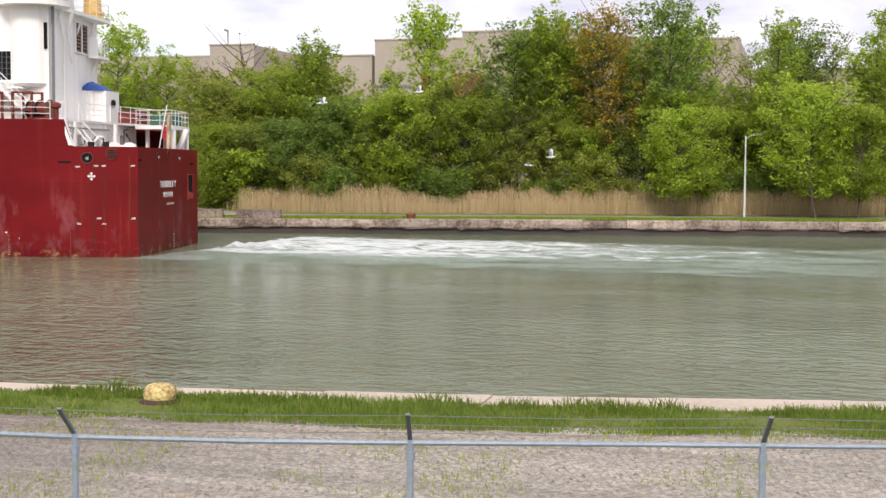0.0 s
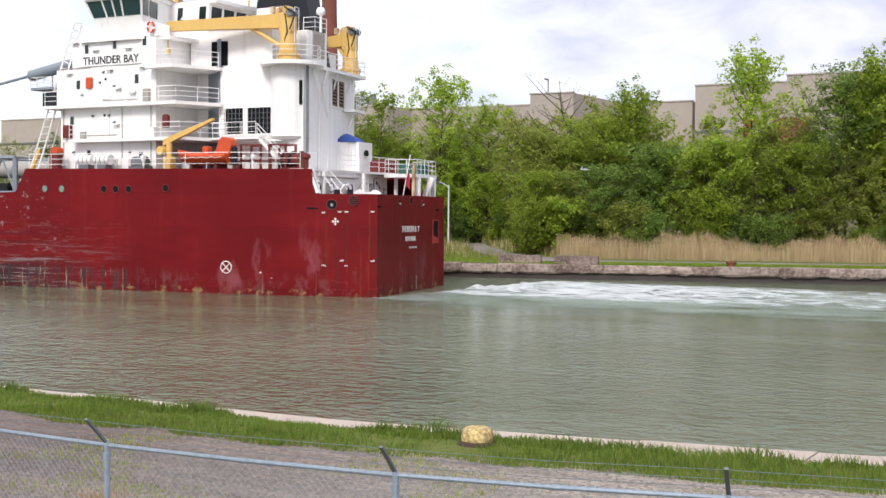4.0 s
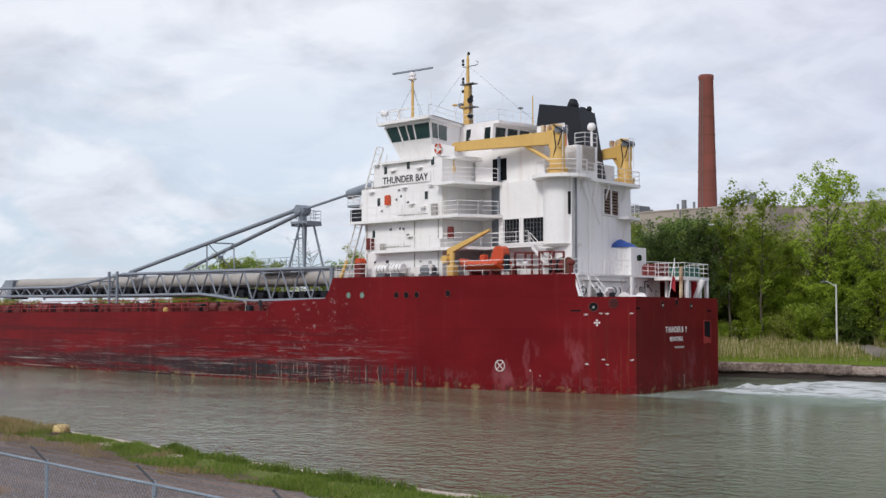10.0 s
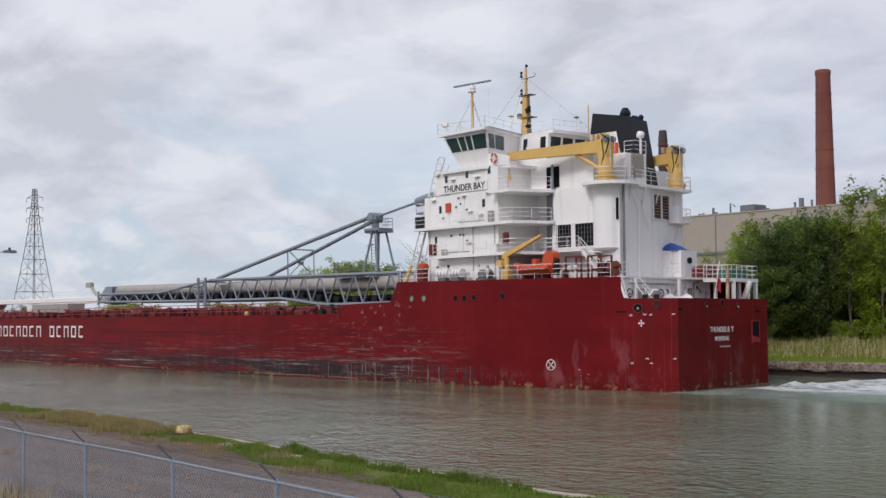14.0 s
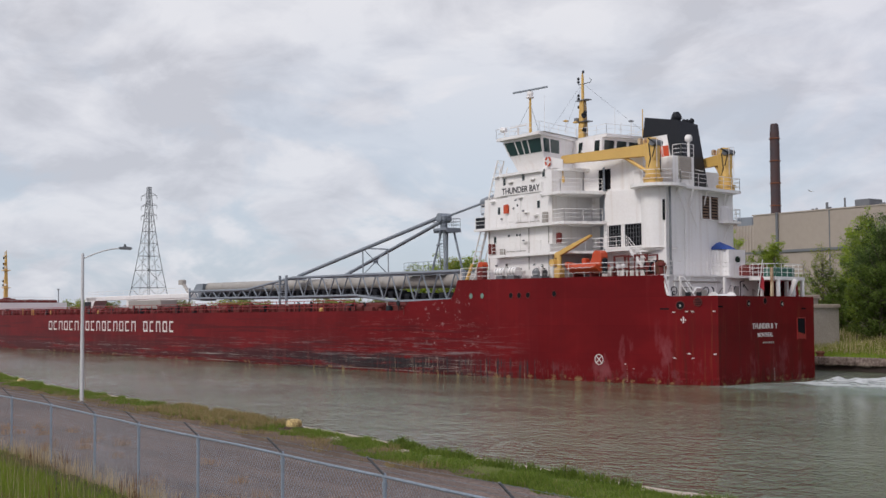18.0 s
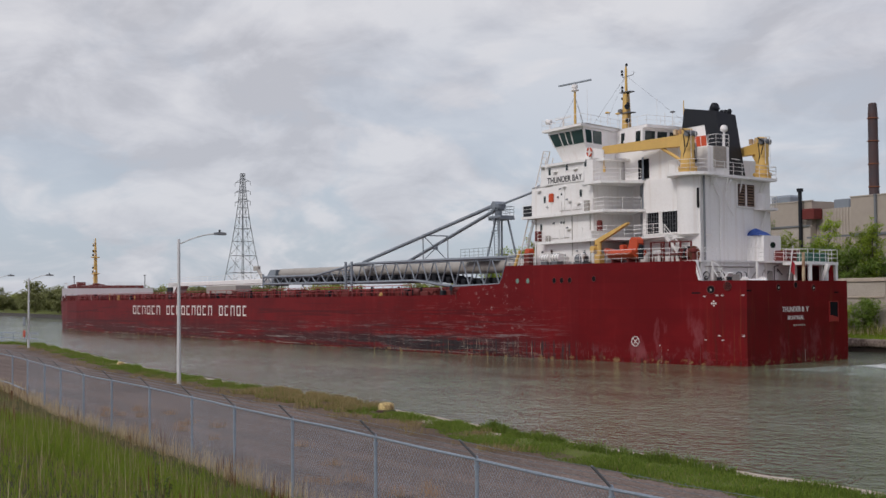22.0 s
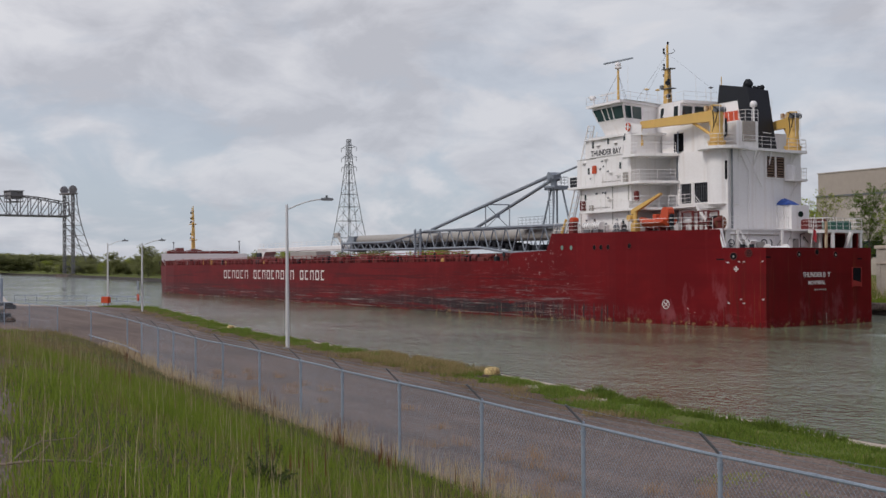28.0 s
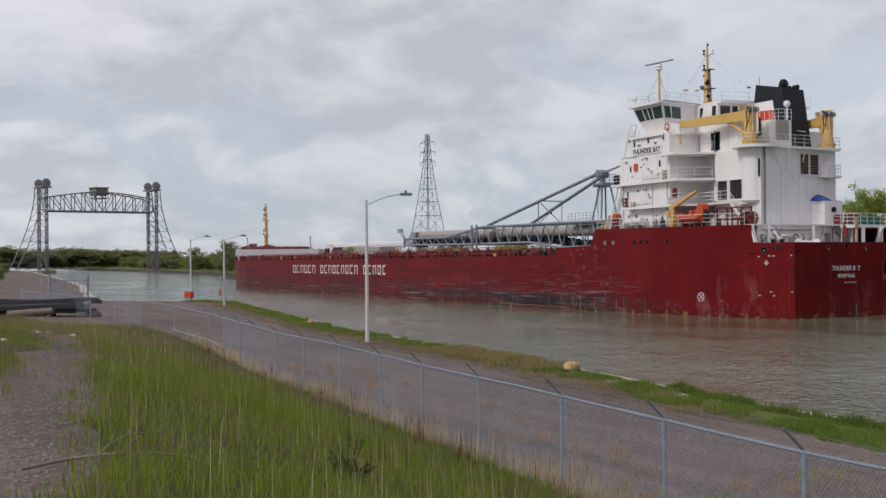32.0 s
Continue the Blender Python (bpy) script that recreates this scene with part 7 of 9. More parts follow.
def street_lamp(x, y, z, h, turn, arm=1.9, rise=0.55):
    l = thing("street_lamp", "tall galvanised street lamp with a curved arm by the canal", "street lamp", pose(x, y, z, 0, 0, turn), "canal street lamps")
    mb = MB()
    mb.cyl((0, 0, 0), (0, 0, h), 0.105, 0.065, 12)
    part("pole", mb, M_POLE, l, "", True)
    part("base_plate", MB().chbox(-0.2, 0.2, -0.2, 0.2, -0.05, 0.05, 0.03), M_GALV, l)
    pts = [(0, 0, h - 0.25)] + [(arm * k, 0, h - 0.25 + rise * math.sin(k * 1.57)) for k in (0.15, 0.3, 0.5, 0.7, 0.85, 1.0)]
    part("arm", MB().tube(pts, 0.032, 7), M_POLE, l, "", True)
    ex, ez = pts[-1][0], pts[-1][2]
    hd_mb = MB()
    hd_mb.side([(ex - 0.1, ez + 0.05), (ex - 0.05, ez - 0.05), (ex + 0.45, ez - 0.07), (ex + 0.55, ez - 0.02), (ex + 0.5, ez + 0.06), (ex + 0.2, ez + 0.1)], -0.11, 0.11)
    part("lamp_head", hd_mb, M_STEEL, l, "grey cobra-head lamp")
    part("photocell", MB().cyl((ex + 0.2, 0, ez + 0.09), (ex + 0.2, 0, ez + 0.2), 0.05), M_BLACK, l)
    return l


# ---------------- lift bridge ----------------
def lattice_leg(mb, p, q, w0, w1, n, r):
    """Four-legged lattice column from p up to q."""
    p, q = Vector(p), Vector(q)
    cs = lambda k: [p.lerp(q, k) + Vector((sx * (w0 + (w1 - w0) * k), sy * (w0 + (w1 - w0) * k), 0)) for sx, sy in ((-1, -1), (1, -1), (1, 1), (-1, 1))]
    for i in range(n):
        a, b2 = cs(i / n), cs((i + 1) / n)
        for j in range(4):
            mb.cyl(a[j], b2[j], r, n=5)
            mb.cyl(a[j], b2[(j + 1) % 4], r * 0.55, n=4)
            mb.cyl(a[(j + 1) % 4], b2[j], r * 0.55, n=4)
            mb.cyl(b2[j], b2[(j + 1) % 4], r * 0.6, n=4)


def lift_bridge(at, span, deck, top):
    """Vertical lift bridge, raised; local x along the span, y along the canal."""
    b = thing("lift_bridge", "grey steel vertical lift bridge with its span raised over the canal", "bridge", at)
    for s, nm in ((-1, "tower"), (1, "tower")):
        x = s * span / 2
        mb = MB()
        for yy in (-5, 5):
            # front column upright, back leg splayed outwards
            lattice_leg(mb, (x, yy, 0), (x, yy, top), 0.6, 0.6, 12, 0.17)
            foot, head = Vector((x + s * 15, yy, 0)), Vector((x + s * 2.2, yy, top))
            prev = None
            for k in range(9):
                u = k / 8
                # legs curve in as they rise
                pt = Vector((x + s * (15 * (1 - u) ** 1.7 + 2.2), yy, top * u))
                fr = Vector((x, yy, top * u))
                if prev:
                    mb.cyl(prev, pt, 0.27, n=5)
                    mb.cyl(fr, pt, 0.16, n=4)
                    mb.cyl(fr, prev, 0.15, n=4)
                prev = pt
        for k in range(1, 9):
            z = top * k / 8
            mb.cyl((x, -5, z), (x, 5, z), 0.22, n=4)
            mb.cyl((x, -5, z - top / 8), (x, 5, z), 0.16, n=4)
        mb.box(x - 2.5, x + 2.5, -6, 6, top, top + 0.8)
        part(nm, mb, M_BRIDGE, b)
        for yy in (-5, 5):
            mb = MB()
            mb.cyl((x, yy - 0.5, top + 2.6), (x, yy + 0.5, top + 2.4), 2.25, n=20)
            mb.cyl((x, yy - 0.9, top + 2.6), (x, yy + 0.9, top + 2.6), 0.7, n=10)
            part("sheave", mb, M_BRIDGE, b)
        mb = MB().box(x - 4, x + 4, -8, 8, -3, 1.6)
        part("pier", mb, M_OLDCONC, b)
    mb = MB()
    n = 10
    L2 = span / 2 - 2
    for yy in (-4.5, 4.5):
        lo = [Vector((-L2 + 2 * L2 * i / n, yy, deck)) for i in range(n + 1)]
        hi = [Vector((-L2 + 2 * L2 * i / n, yy, deck + 7.0 + 3.2 * math.sin(math.pi * i / n))) for i in range(n + 1)]
        for i in range(n):
            mb.cyl(lo[i], lo[i + 1], 0.45, n=4); mb.cyl(hi[i], hi[i + 1], 0.42, n=4)
            mb.cyl(lo[i], hi[i], 0.26, n=4)
            mb.cyl(*((hi[i], lo[i + 1]) if i < n / 2 else (lo[i], hi[i + 1])), 0.24, n=4)
        mb.cyl(lo[n], hi[n], 0.3, n=4)
    for i in range(n + 1):
        x = -L2 + 2 * L2 * i / n
        mb.cyl((x, -4.5, deck), (x, 4.5, deck), 0.35, n=4)
        mb.cyl((x, -4.5, deck + 7.0 + 3.2 * math.sin(math.pi * i / n)), (x, 4.5, deck + 7.0 + 3.2 * math.sin(math.pi * i / n)), 0.2, n=4)
    part("truss", mb, M_BRIDGE, b)
    part("road_deck", MB().box(-L2, L2, -4.3, 4.3, deck - 0.5, deck + 0.3), M_BRIDGE, b)
    mb = MB()
    mb.box(-3.5, 3.5, -4, 4, deck + 6.8, deck + 7.3)
    mb.box(-3.2, 3.2, -3.5, 3.5, deck + 8.6, deck + 12.6)
    for sx in (-3.3, 3.3):
        for yy in (-4, 4):
            mb.cyl((sx, yy, deck + 6.8), (sx, yy, deck + 13.2), 0.22, n=4)
    mb.box(-4.0, 4.0, -4.4, 4.4, deck + 12.6, deck + 12.9)
    part("machine_house", mb, M_BRIDGE, b, "dark machinery cabin on top of the span")
    return b


def pylon(at, h, w):
    p = thing("pylon", "tall grey lattice power transmission tower", "pylon", at)
    mb = MB()
    lv = [0, 0.16, 0.30, 0.42, 0.52, 0.61, 0.69, 0.76, 0.82, 0.88, 0.94, 1.0]
    wd = lambda u: w * (1 - u) ** 1.45 * 0.5 + 0.36
    for i in range(len(lv) - 1):
        u, v = lv[i], lv[i + 1]
        a = [Vector((sx * wd(u), sy * wd(u), h * u)) for sx, sy in ((-1, -1), (1, -1), (1, 1), (-1, 1))]
        c = [Vector((sx * wd(v), sy * wd(v), h * v)) for sx, sy in ((-1, -1), (1, -1), (1, 1), (-1, 1))]
        for j in range(4):
            mb.cyl(a[j], c[j], 0.085, n=4)
            mb.cyl(a[j], c[(j + 1) % 4], 0.03, n=4); mb.cyl(a[(j + 1) % 4], c[j], 0.03, n=4)
            mb.cyl(c[j], c[(j + 1) % 4], 0.065, n=4)
            m0, m1 = (a[j] + a[(j + 1) % 4]) / 2, (c[j] + c[(j + 1) % 4]) / 2
            mb.cyl(m0, m1, 0.026, n=4)
    part("lattice_mast", mb, M_STEEL, p)
    for k in (0.80, 0.87, 0.94):
        mb = MB()
        for s in (-1, 1):
            tip = Vector((s * 2.8, 0, h * k))
            for yy in (-0.5, 0.5):
                mb.cyl((s * 0.4, yy * 0.6, h * k), tip, 0.05, n=4)
                mb.cyl((s * 0.4, yy * 0.6, h * k + 0.7), tip, 0.04, n=4)
            mb.cyl(tip, tip - Vector((0, 0, 1.0)), 0.06, n=5)
        part("crossarm", mb, M_STEEL, p)
    return p

# ---------------- things along the near bank ----------------
FENCE_X = [12, 8.6, 5.8, 2.8, -0.27, -3.35, -6.37, -9.8, -13.27, -16.85, -20.6, -24.6, -28.2, -31.7, -36.0, -40.0, -43.6, -48.0, -51.6, -56.2, -60.9, -73.2, -84.2]
fence_line([(x, fence_y(x)) for x in FENCE_X], "yard fence bays", mesh_to=-52)
fence_line([(-84.2, 14.66), (-91.6, 14.1), (-96.2, 13.1), (-106, 12.4), (-113.7, 11.6), (-122.3, 10.6)], "far fence bays", barbs=False, mesh_to=-200)
fence_line([(-122.3, 10.6), (-136, 12.0), (-150, 15), (-178, 18), (-206, 21)], "far fence bays", barbs=False, mesh_to=0)
lb = thing("loose_rail", "loose grey pipe rail hanging low along the fence", "rail")
part("pipe", MB().tube([(-73.6, 14.5, 1.5), (-61.2, 13.72, 1.58), (-56.6, 13.3, 1.55)], 0.03, 6), M_GALV, lb)
bollard(-10.55, 20.25)
bollard(-41.3, 22.3)
bollard(-80.5, 24.7, 0.8)
street_lamp(-61.04, 21.6, WALL_Z, 7.05, 68, 1.75, 0.5)
street_lamp(-117.2, 27.8, WALL_Z, 6.15, 60, 1.6, 0.5)
street_lamp(-136.8, 28.9, WALL_Z, 6.49, 60, 1.6, 0.5)
street_lamp(-4.6, 114.2, 1.3, 6.9, 20, 0.9, 0.4)
street_lamp(-62.7, 113.8, 1.5, 6.6, 160, 1.5, 0.5)


def quay_railing():
    q = thing("quay_railing", "low grey pipe railing round the end of the quay", "railing")
    path = [Vector(p) for p in ((-149, 21.4, WALL_Z), (-142.2, 23.8, WALL_Z), (-137.2, 28.8, WALL_Z), (-128, 31.2, WALL_Z))]
    for a, b2 in zip(path[:-1], path[1:]):
        n = max(2, round((b2 - a).length / 2.2))
        for i in range(n):
            p = a.lerp(b2, i / n)
            part("post", MB().cyl(p, p + Vector((0, 0, 1.05)), 0.035), M_GALV, q)
        for z in (0.55, 1.05):
            part("rail", MB().cyl(a + Vector((0, 0, z)), b2 + Vector((0, 0, z)), 0.035), M_GALV, q)


quay_railing()
rb = thing("equipment_box", "small red life-saving equipment box on the quay railing", "box", pose(-136.3, 28.6, WALL_Z, 0, 0, 40))
part("box", MB().chbox(-0.45, 0.45, -0.25, 0.25, 0.35, 1.0, 0.05), M_ORANGE, rb)
part("stand", MB().box(-0.4, -0.32, -0.05, 0.05, 0, 0.35).box(0.32, 0.4, -0.05, 0.05, 0, 0.35), M_GALV, rb)
sg = thing("notice_board", "small grey board with a red life ring on the lamp post", "sign", pose(-117.3, 27.6, WALL_Z))
part("board", MB().chbox(-0.35, 0.35, -0.18, -0.12, 2.0, 2.75, 0.02), M_GREY, sg)
part("life_ring", MB().cyl((0, -0.2, 1.3), (0, -0.12, 1.3), 0.33, n=16), M_ORANGE, sg)


def palisade_gate(x, y, x2, y2):
    ln = math.dist((x, y), (x2, y2))
    g = thing("palisade_gate", "grey steel palisade gate across the end of the yard", "gate", pose(x, y, WALL_Z, 0, 0, math.degrees(math.atan2(y2 - y, x2 - x))))
    n = int(ln / 0.55)
    for i in range(n + 1):
        part("pale", MB().box(i * ln / n - 0.035, i * ln / n + 0.035, -0.04, 0.04, 0.1, 2.35), M_GALV, g)
    for z in (0.4, 2.0):
        part("rail", MB().box(0, ln, 0.04, 0.1, z, z + 0.1), M_GALV, g)
    part("post", MB().box(-0.2, 0, -0.1, 0.1, 0, 2.8), M_GALV, g)
    part("post", MB().box(ln, ln + 0.2, -0.1, 0.1, 0, 2.8), M_GALV, g)


palisade_gate(-158.0, 17.0, -160.5, 21.5)


M_PILE = mat("weathered_dark_timber", (0.045, 0.043, 0.045), 0.85, var=0.5, scale=3, bump=0.4)


def debris_pile():
    d = thing("timber_pile", "dark heap of old beams and rubble behind the fence", "debris", pose(-103, 10.4, WALL_Z))
    r = random.Random(21)
    for i in range(12):
        ln = r.uniform(6.5, 9)
        part("beam", MB().chbox(-ln / 2, ln / 2, -0.24, 0.24, 0, 0.33, 0.04, pose(r.uniform(-1.5, 1.5), r.uniform(-1.0, 0.4), 0.35 + 0.34 * (i // 4), 0, r.uniform(-2, 2), 84 + r.uniform(-9, 9))), M_PILE if i % 4 else M_STEEL, d)
    for i in range(6):
        x, y, ln = r.uniform(-1.5, 2.5), r.uniform(-4, 0), r.uniform(2, 4)
        part("log", MB().cyl((x, y, 0.35), (x + r.uniform(-1, 1), y + ln, 0.5 + r.uniform(0, 0.5)), 0.28, 0.22, 9), M_DRIFT, d)
    for i in range(26):
        s = r.uniform(0.2, 0.5)
        part("rubble", MB().lathe([(s * 0.6, 0), (s, s * 0.3), (s * 0.8, s * 0.8), (s * 0.2, s)], (r.uniform(-3, 3), r.uniform(-5, 5), 0), 6), M_DIRT if i % 3 else M_BARK, d)


debris_pile()


def far_blocks():
    for x, y, w in ((-47.2, 98.0, 3.6), (-42.3, 98.4, 3.6)):
        b = MB()
        b.side([(-w / 2, 0), (w / 2, 0), (w / 2, 0.25), (w / 2 - 0.02, 0.68), (-w / 2 + 0.02, 0.68), (-w / 2, 0.25)], -0.3, 0.3)
        solo("concrete_block", b, M_OLDCONC, "weathered concrete barrier block on the far bank", "barrier", "barrier blocks", at=pose(x, y, WALL_Z, 0, 0, 12))
    for x in (-30.5, 20, -78):
        b = MB().lathe([(0.35, 0), (0.3, 0.2), (0.42, 0.3), (0.42, 0.45), (0.2, 0.5)], n=14)
        solo("bollard", b, M_RUST, "small rusty mooring bollard on the far wall", "bollard", "far bollards", at=pose(x, far_y(x) + 0.9, WALL_Z), smooth=True)


far_blocks()
# ---------------- far structures ----------------
lift_bridge(pose(-714.5, 102.3, 0, 0, 0, math.degrees(math.atan2(132 - 72.6, -723 + 706))), 61.8, 32.6, 44.4)
pylon(pose(-305.5, 124.7, 1.5, 0, 0, 20), 35.4, 8.6)


def viaduct():
    v = thing("viaduct", "long pale concrete road viaduct far beyond the bridge", "viaduct", pose(-1150, 95, 0, 0, 0, 75))
    part("deck", MB().box(-220, 120, -5, 5, 9.0, 10.1), M_CONC, v)
    for i in range(9):
        part("pier", MB().box(-212 + i * 40, -208 + i * 40, -3, 3, 0, 8.5), M_BEIGE, v)


viaduct()


def factory():
    f = thing("factory", "long beige industrial building behind the trees", "factory")
    def block(xa, xb, ya, yb, z, m=M_BEIGE):
        w = part("wall_block", MB().box(xa, xb, ya, yb, 1.5, z), m, f)
        part("parapet", MB().box(xa - 0.1, xb + 0.1, ya - 0.1, ya + 0.3, z, z + 0.16), M_CONC, w)
        part("band", MB().box(xa, xb, ya - 0.06, ya, z - 5.6, z - 5.3), M_STEEL, w)
        n = max(1, int((xb - xa) / 12))
        for i in range(1, n):
            x = xa + (xb - xa) * i / n
            part("joint_strip", MB().box(x - 0.09, x + 0.09, ya - 0.05, ya, 1.5, z), M_STEEL, w)
        return w
    block(-134, -92, 150, 200, 19.6)
    w = part("annex", MB().box(-142.5, -134, 152, 180, 1.5, 18.4), M_BEIGE, f, "ribbed grey steel annex")
    for i in range(14):
        part("rib", MB().box(-142.4 + i * 0.6, -142.2 + i * 0.6, 151.92, 152, 10, 18.4), M_CONC, w)
    block(-166, -142.5, 151, 200, 19.7)
    part("lower_wall", MB().box(-166, -142.5, 150.6, 151, 1.5, 15.8), M_CONC, f)
    part("eave_band", MB().box(-142.5, -92, 149.8, 150.0, 13.9, 14.2).box(-166, -142.5, 150.4, 150.6, 15.8, 16.05), M_STEEL, f)
    part("roof_ventilator", MB().chbox(-152.2, -148.2, 152, 155, 19.7, 21.1, 0.35), M_GREY, f, "blue-grey rooftop ventilator")
    part("vent_stack", MB().cyl((-144.2, 150.3, 12.0), (-144.2, 150.3, 21.2), 0.3, n=10).cyl((-144.2, 150.3, 21.2), (-144.2, 150.3, 21.7), 0.5, n=10), M_BLACK, f)
    part("hopper", MB().chbox(-143.6, -141.2, 150.0, 151.9, 16.9, 18.5, 0.1), M_DECKRED, f, "dark red hopper on the wall")
    for x in (-164, -156):
        part("window", MB().box(x, x + 4.5, 150.5, 150.62, 6.0, 8.5), M_GLASS, f)
    block(-92, -71.2, 156, 200, 19.5)
    block(-71, -65.1, 150, 190, 20.3)
    block(-65, -56, 153, 190, 17.2)
    block(-56, -50.5, 152, 190, 18.9)
    b = block(-49.5, -38.6, 150, 200, 20.5)
    block(-38.6, -29, 149.5, 200, 21.2)
    block(-29, -20, 151, 200, 20.8)
    block(-20, -7, 151, 200, 20.0)
    block(-7, 30, 152, 200, 16.5)
    part("red_sign", MB().box(-43.5, -42.9, 149.85, 150, 14.4, 16.6).box(-42.9, -42.2, 149.85, 150, 16.0, 16.6), M_RED, f, "small red sign panel")
    part("dark_bay", MB().box(-39.8, -36.0, 149.2, 149.5, 13.2, 16.4), M_RUST, f, "dark brown loading bay panel")
    r = random.Random(4)
    for i in range(16):
        x = r.uniform(-132, -94)
        h = r.uniform(0.6, 2.2)
        part("roof_vent", MB().cyl((x, 154, 19.6), (x, 154, 19.6 + h), r.uniform(0.12, 0.4), n=8), M_STEEL, f)
    part("roof_unit", MB().chbox(-118, -115.5, 153, 156, 19.6, 21.0, 0.1), M_STEEL, f)
    part("flue_pipe", MB().cyl((-129.3, 149.8, 2), (-129.3, 149.8, 19.8), 0.22, n=8), M_STEEL, f)
    part("lamp_post", MB().cyl((-72.2, 158, 19.5), (-72.2, 158, 23.0), 0.09, n=6).cyl((-72.2, 158, 22.95), (-72.7, 158, 23.1), 0.13, n=6), M_STEEL, f)
    part("roof_duct", MB().chbox(-140, -137, 153, 156, 18.4, 19.8, 0.1), M_GREY, f)


factory()


def brick_chimney(x, y, z, h, r0, r1):
    c = thing("chimney", "tall tapering red brick factory chimney with iron bands", "chimney", pose(x, y, z))
    part("shaft", MB().lathe([(r0, 0), (r0 + (r1 - r0) * 0.5, h * 0.5), (r1, h - 0.9), (r1 * 1.07, h - 0.7), (r1 * 1.07, h - 0.15), (r1 * 0.95, h)], n=24), M_BRICK, c, "", True)
    for i in range(1, 14):
        u = i / 14.3
        rr = r0 + (r1 - r0) * u + 0.02
        part("iron_band", MB().lathe([(rr, -0.07), (rr + 0.03, -0.05), (rr + 0.03, 0.05), (rr, 0.07)], (0, 0, h * u), 24), M_RUST, c)
    part("ladder", MB().cyl((-0.2, -r0 - 0.12, 1), (-0.2, -r1 - 0.12, h - 1), 0.03, n=4).cyl((0.2, -r0 - 0.12, 1), (0.2, -r1 - 0.12, h - 1), 0.03, n=4), M_STEEL, c)


brick_chimney(-120.5, 178, 1.5, 42.4, 1.95, 1.15)
st = thing("steel_stack", "dark rust-streaked steel stack on the factory roof", "stack", pose(-157, 181.7, 2))
part("shaft", MB().lathe([(0.98, 0), (0.9, 20), (0.85, 35.0), (0.72, 36.6), (0.6, 36.8)], n=14), mat("blackened_stack_steel", (0.035, 0.03, 0.035), 0.7, var=0.6, scale=2, tint=(0.10, 0.04, 0.03)), st)
for z in (12, 22, 26, 30, 34):
    part("flange", MB().lathe([(0.9, 0), (1.02, 0.05), (1.02, 0.2), (0.9, 0.25)], (0, 0, z), 14), M_RUST, st)
ph = thing("pump_house", "pale grey concrete canal pump house with a lower wing", "building", pose(-89.6, 105.0, 1.3))
part("wall", MB().chbox(-17.0, 0, 0, 5, -0.3, 5.35, 0.04), M_CONC, ph)
part("roof", MB().chbox(-17.15, 0.15, -0.15, 5.1, 5.35, 5.7, 0.05), M_COPING, ph)
part("wing_wall", MB().chbox(0.004, 2.9, 0.3, 4.6, -0.3, 4.35, 0.04), M_CONC, ph)
part("wing_roof", MB().chbox(0.15, 3.05, 0.15, 4.7, 4.35, 4.7, 0.05), M_COPING, ph)
part("ledge", MB().chbox(-17.0, -0.02, -0.12, -0.002, 3.7, 3.85, 0.03), M_COPING, ph)
part("door", MB().box(0.35, 1.4, 0.24, 0.32, 0, 1.95), M_STEEL, ph)
part("door", MB().box(-7.2, -6.1, -0.05, 0.02, 0, 2.1), M_STEEL, ph)
part("vent", MB().cyl((1.0, 0.22, 2.9), (1.0, 0.33, 2.9), 0.36, n=14), M_DARK, ph, "dark round vent opening")
part("vent", MB().cyl((1.0, 0.22, 4.0), (1.0, 0.33, 4.0), 0.26, n=14), M_DARK, ph, "dark round vent opening")
part("meter_box", MB().chbox(-9.9, -9.1, -0.35, 0.0, 1.9, 3.1, 0.04), M_GREY, ph)
for k in range(5):
    part("pilaster", MB().box(-16.6 + 3.6 * k, -16.3 + 3.6 * k, -0.06, 0.0, -0.2, 3.7), M_CONC, ph)

# ---------------- trees, shrubs, reeds ----------------
rng = random.Random(7)


def leaf_cloud(mb, c, rad, n, size, r):
    """n small diamond leaves scattered in an ellipsoid about c."""
    cx, cy, cz = c
    for _ in range(n):
        while True:
            a, b2, d = r.uniform(-1, 1), r.uniform(-1, 1), r.uniform(-1, 1)
            q = a * a + b2 * b2 + d * d
            if q < 1:
                break
        k = 1.0 if q > 0.15 else 1.6
        p = (cx + a * rad * k, cy + b2 * rad * k, cz + d * rad * 0.75 * k)
        s = size * r.uniform(0.6, 1.3)
        az, el, tw = r.uniform(0, 6.283), r.uniform(-0.9, 0.5), r.uniform(-0.8, 0.8)
        ux, uy, uz = math.cos(az) * math.cos(el), math.sin(az) * math.cos(el), math.sin(el)
        wx, wy, wz = -math.sin(az) * math.cos(tw), math.cos(az) * math.cos(tw), math.sin(tw)
        n0 = len(mb.v)
        w = 0.36
        mb.v.extend(((p[0], p[1], p[2]), (p[0] + (ux * 0.5 + wx * w) * s, p[1] + (uy * 0.5 + wy * w) * s, p[2] + (uz * 0.5 + wz * w) * s),
                     (p[0] + ux * s, p[1] + uy * s, p[2] + uz * s - 0.1 * s), (p[0] + (ux * 0.5 - wx * w) * s, p[1] + (uy * 0.5 - wy * w) * s, p[2] + (uz * 0.5 - wz * w) * s)))
        mb.f.append((n0, n0 + 1, n0 + 2, n0 + 3))


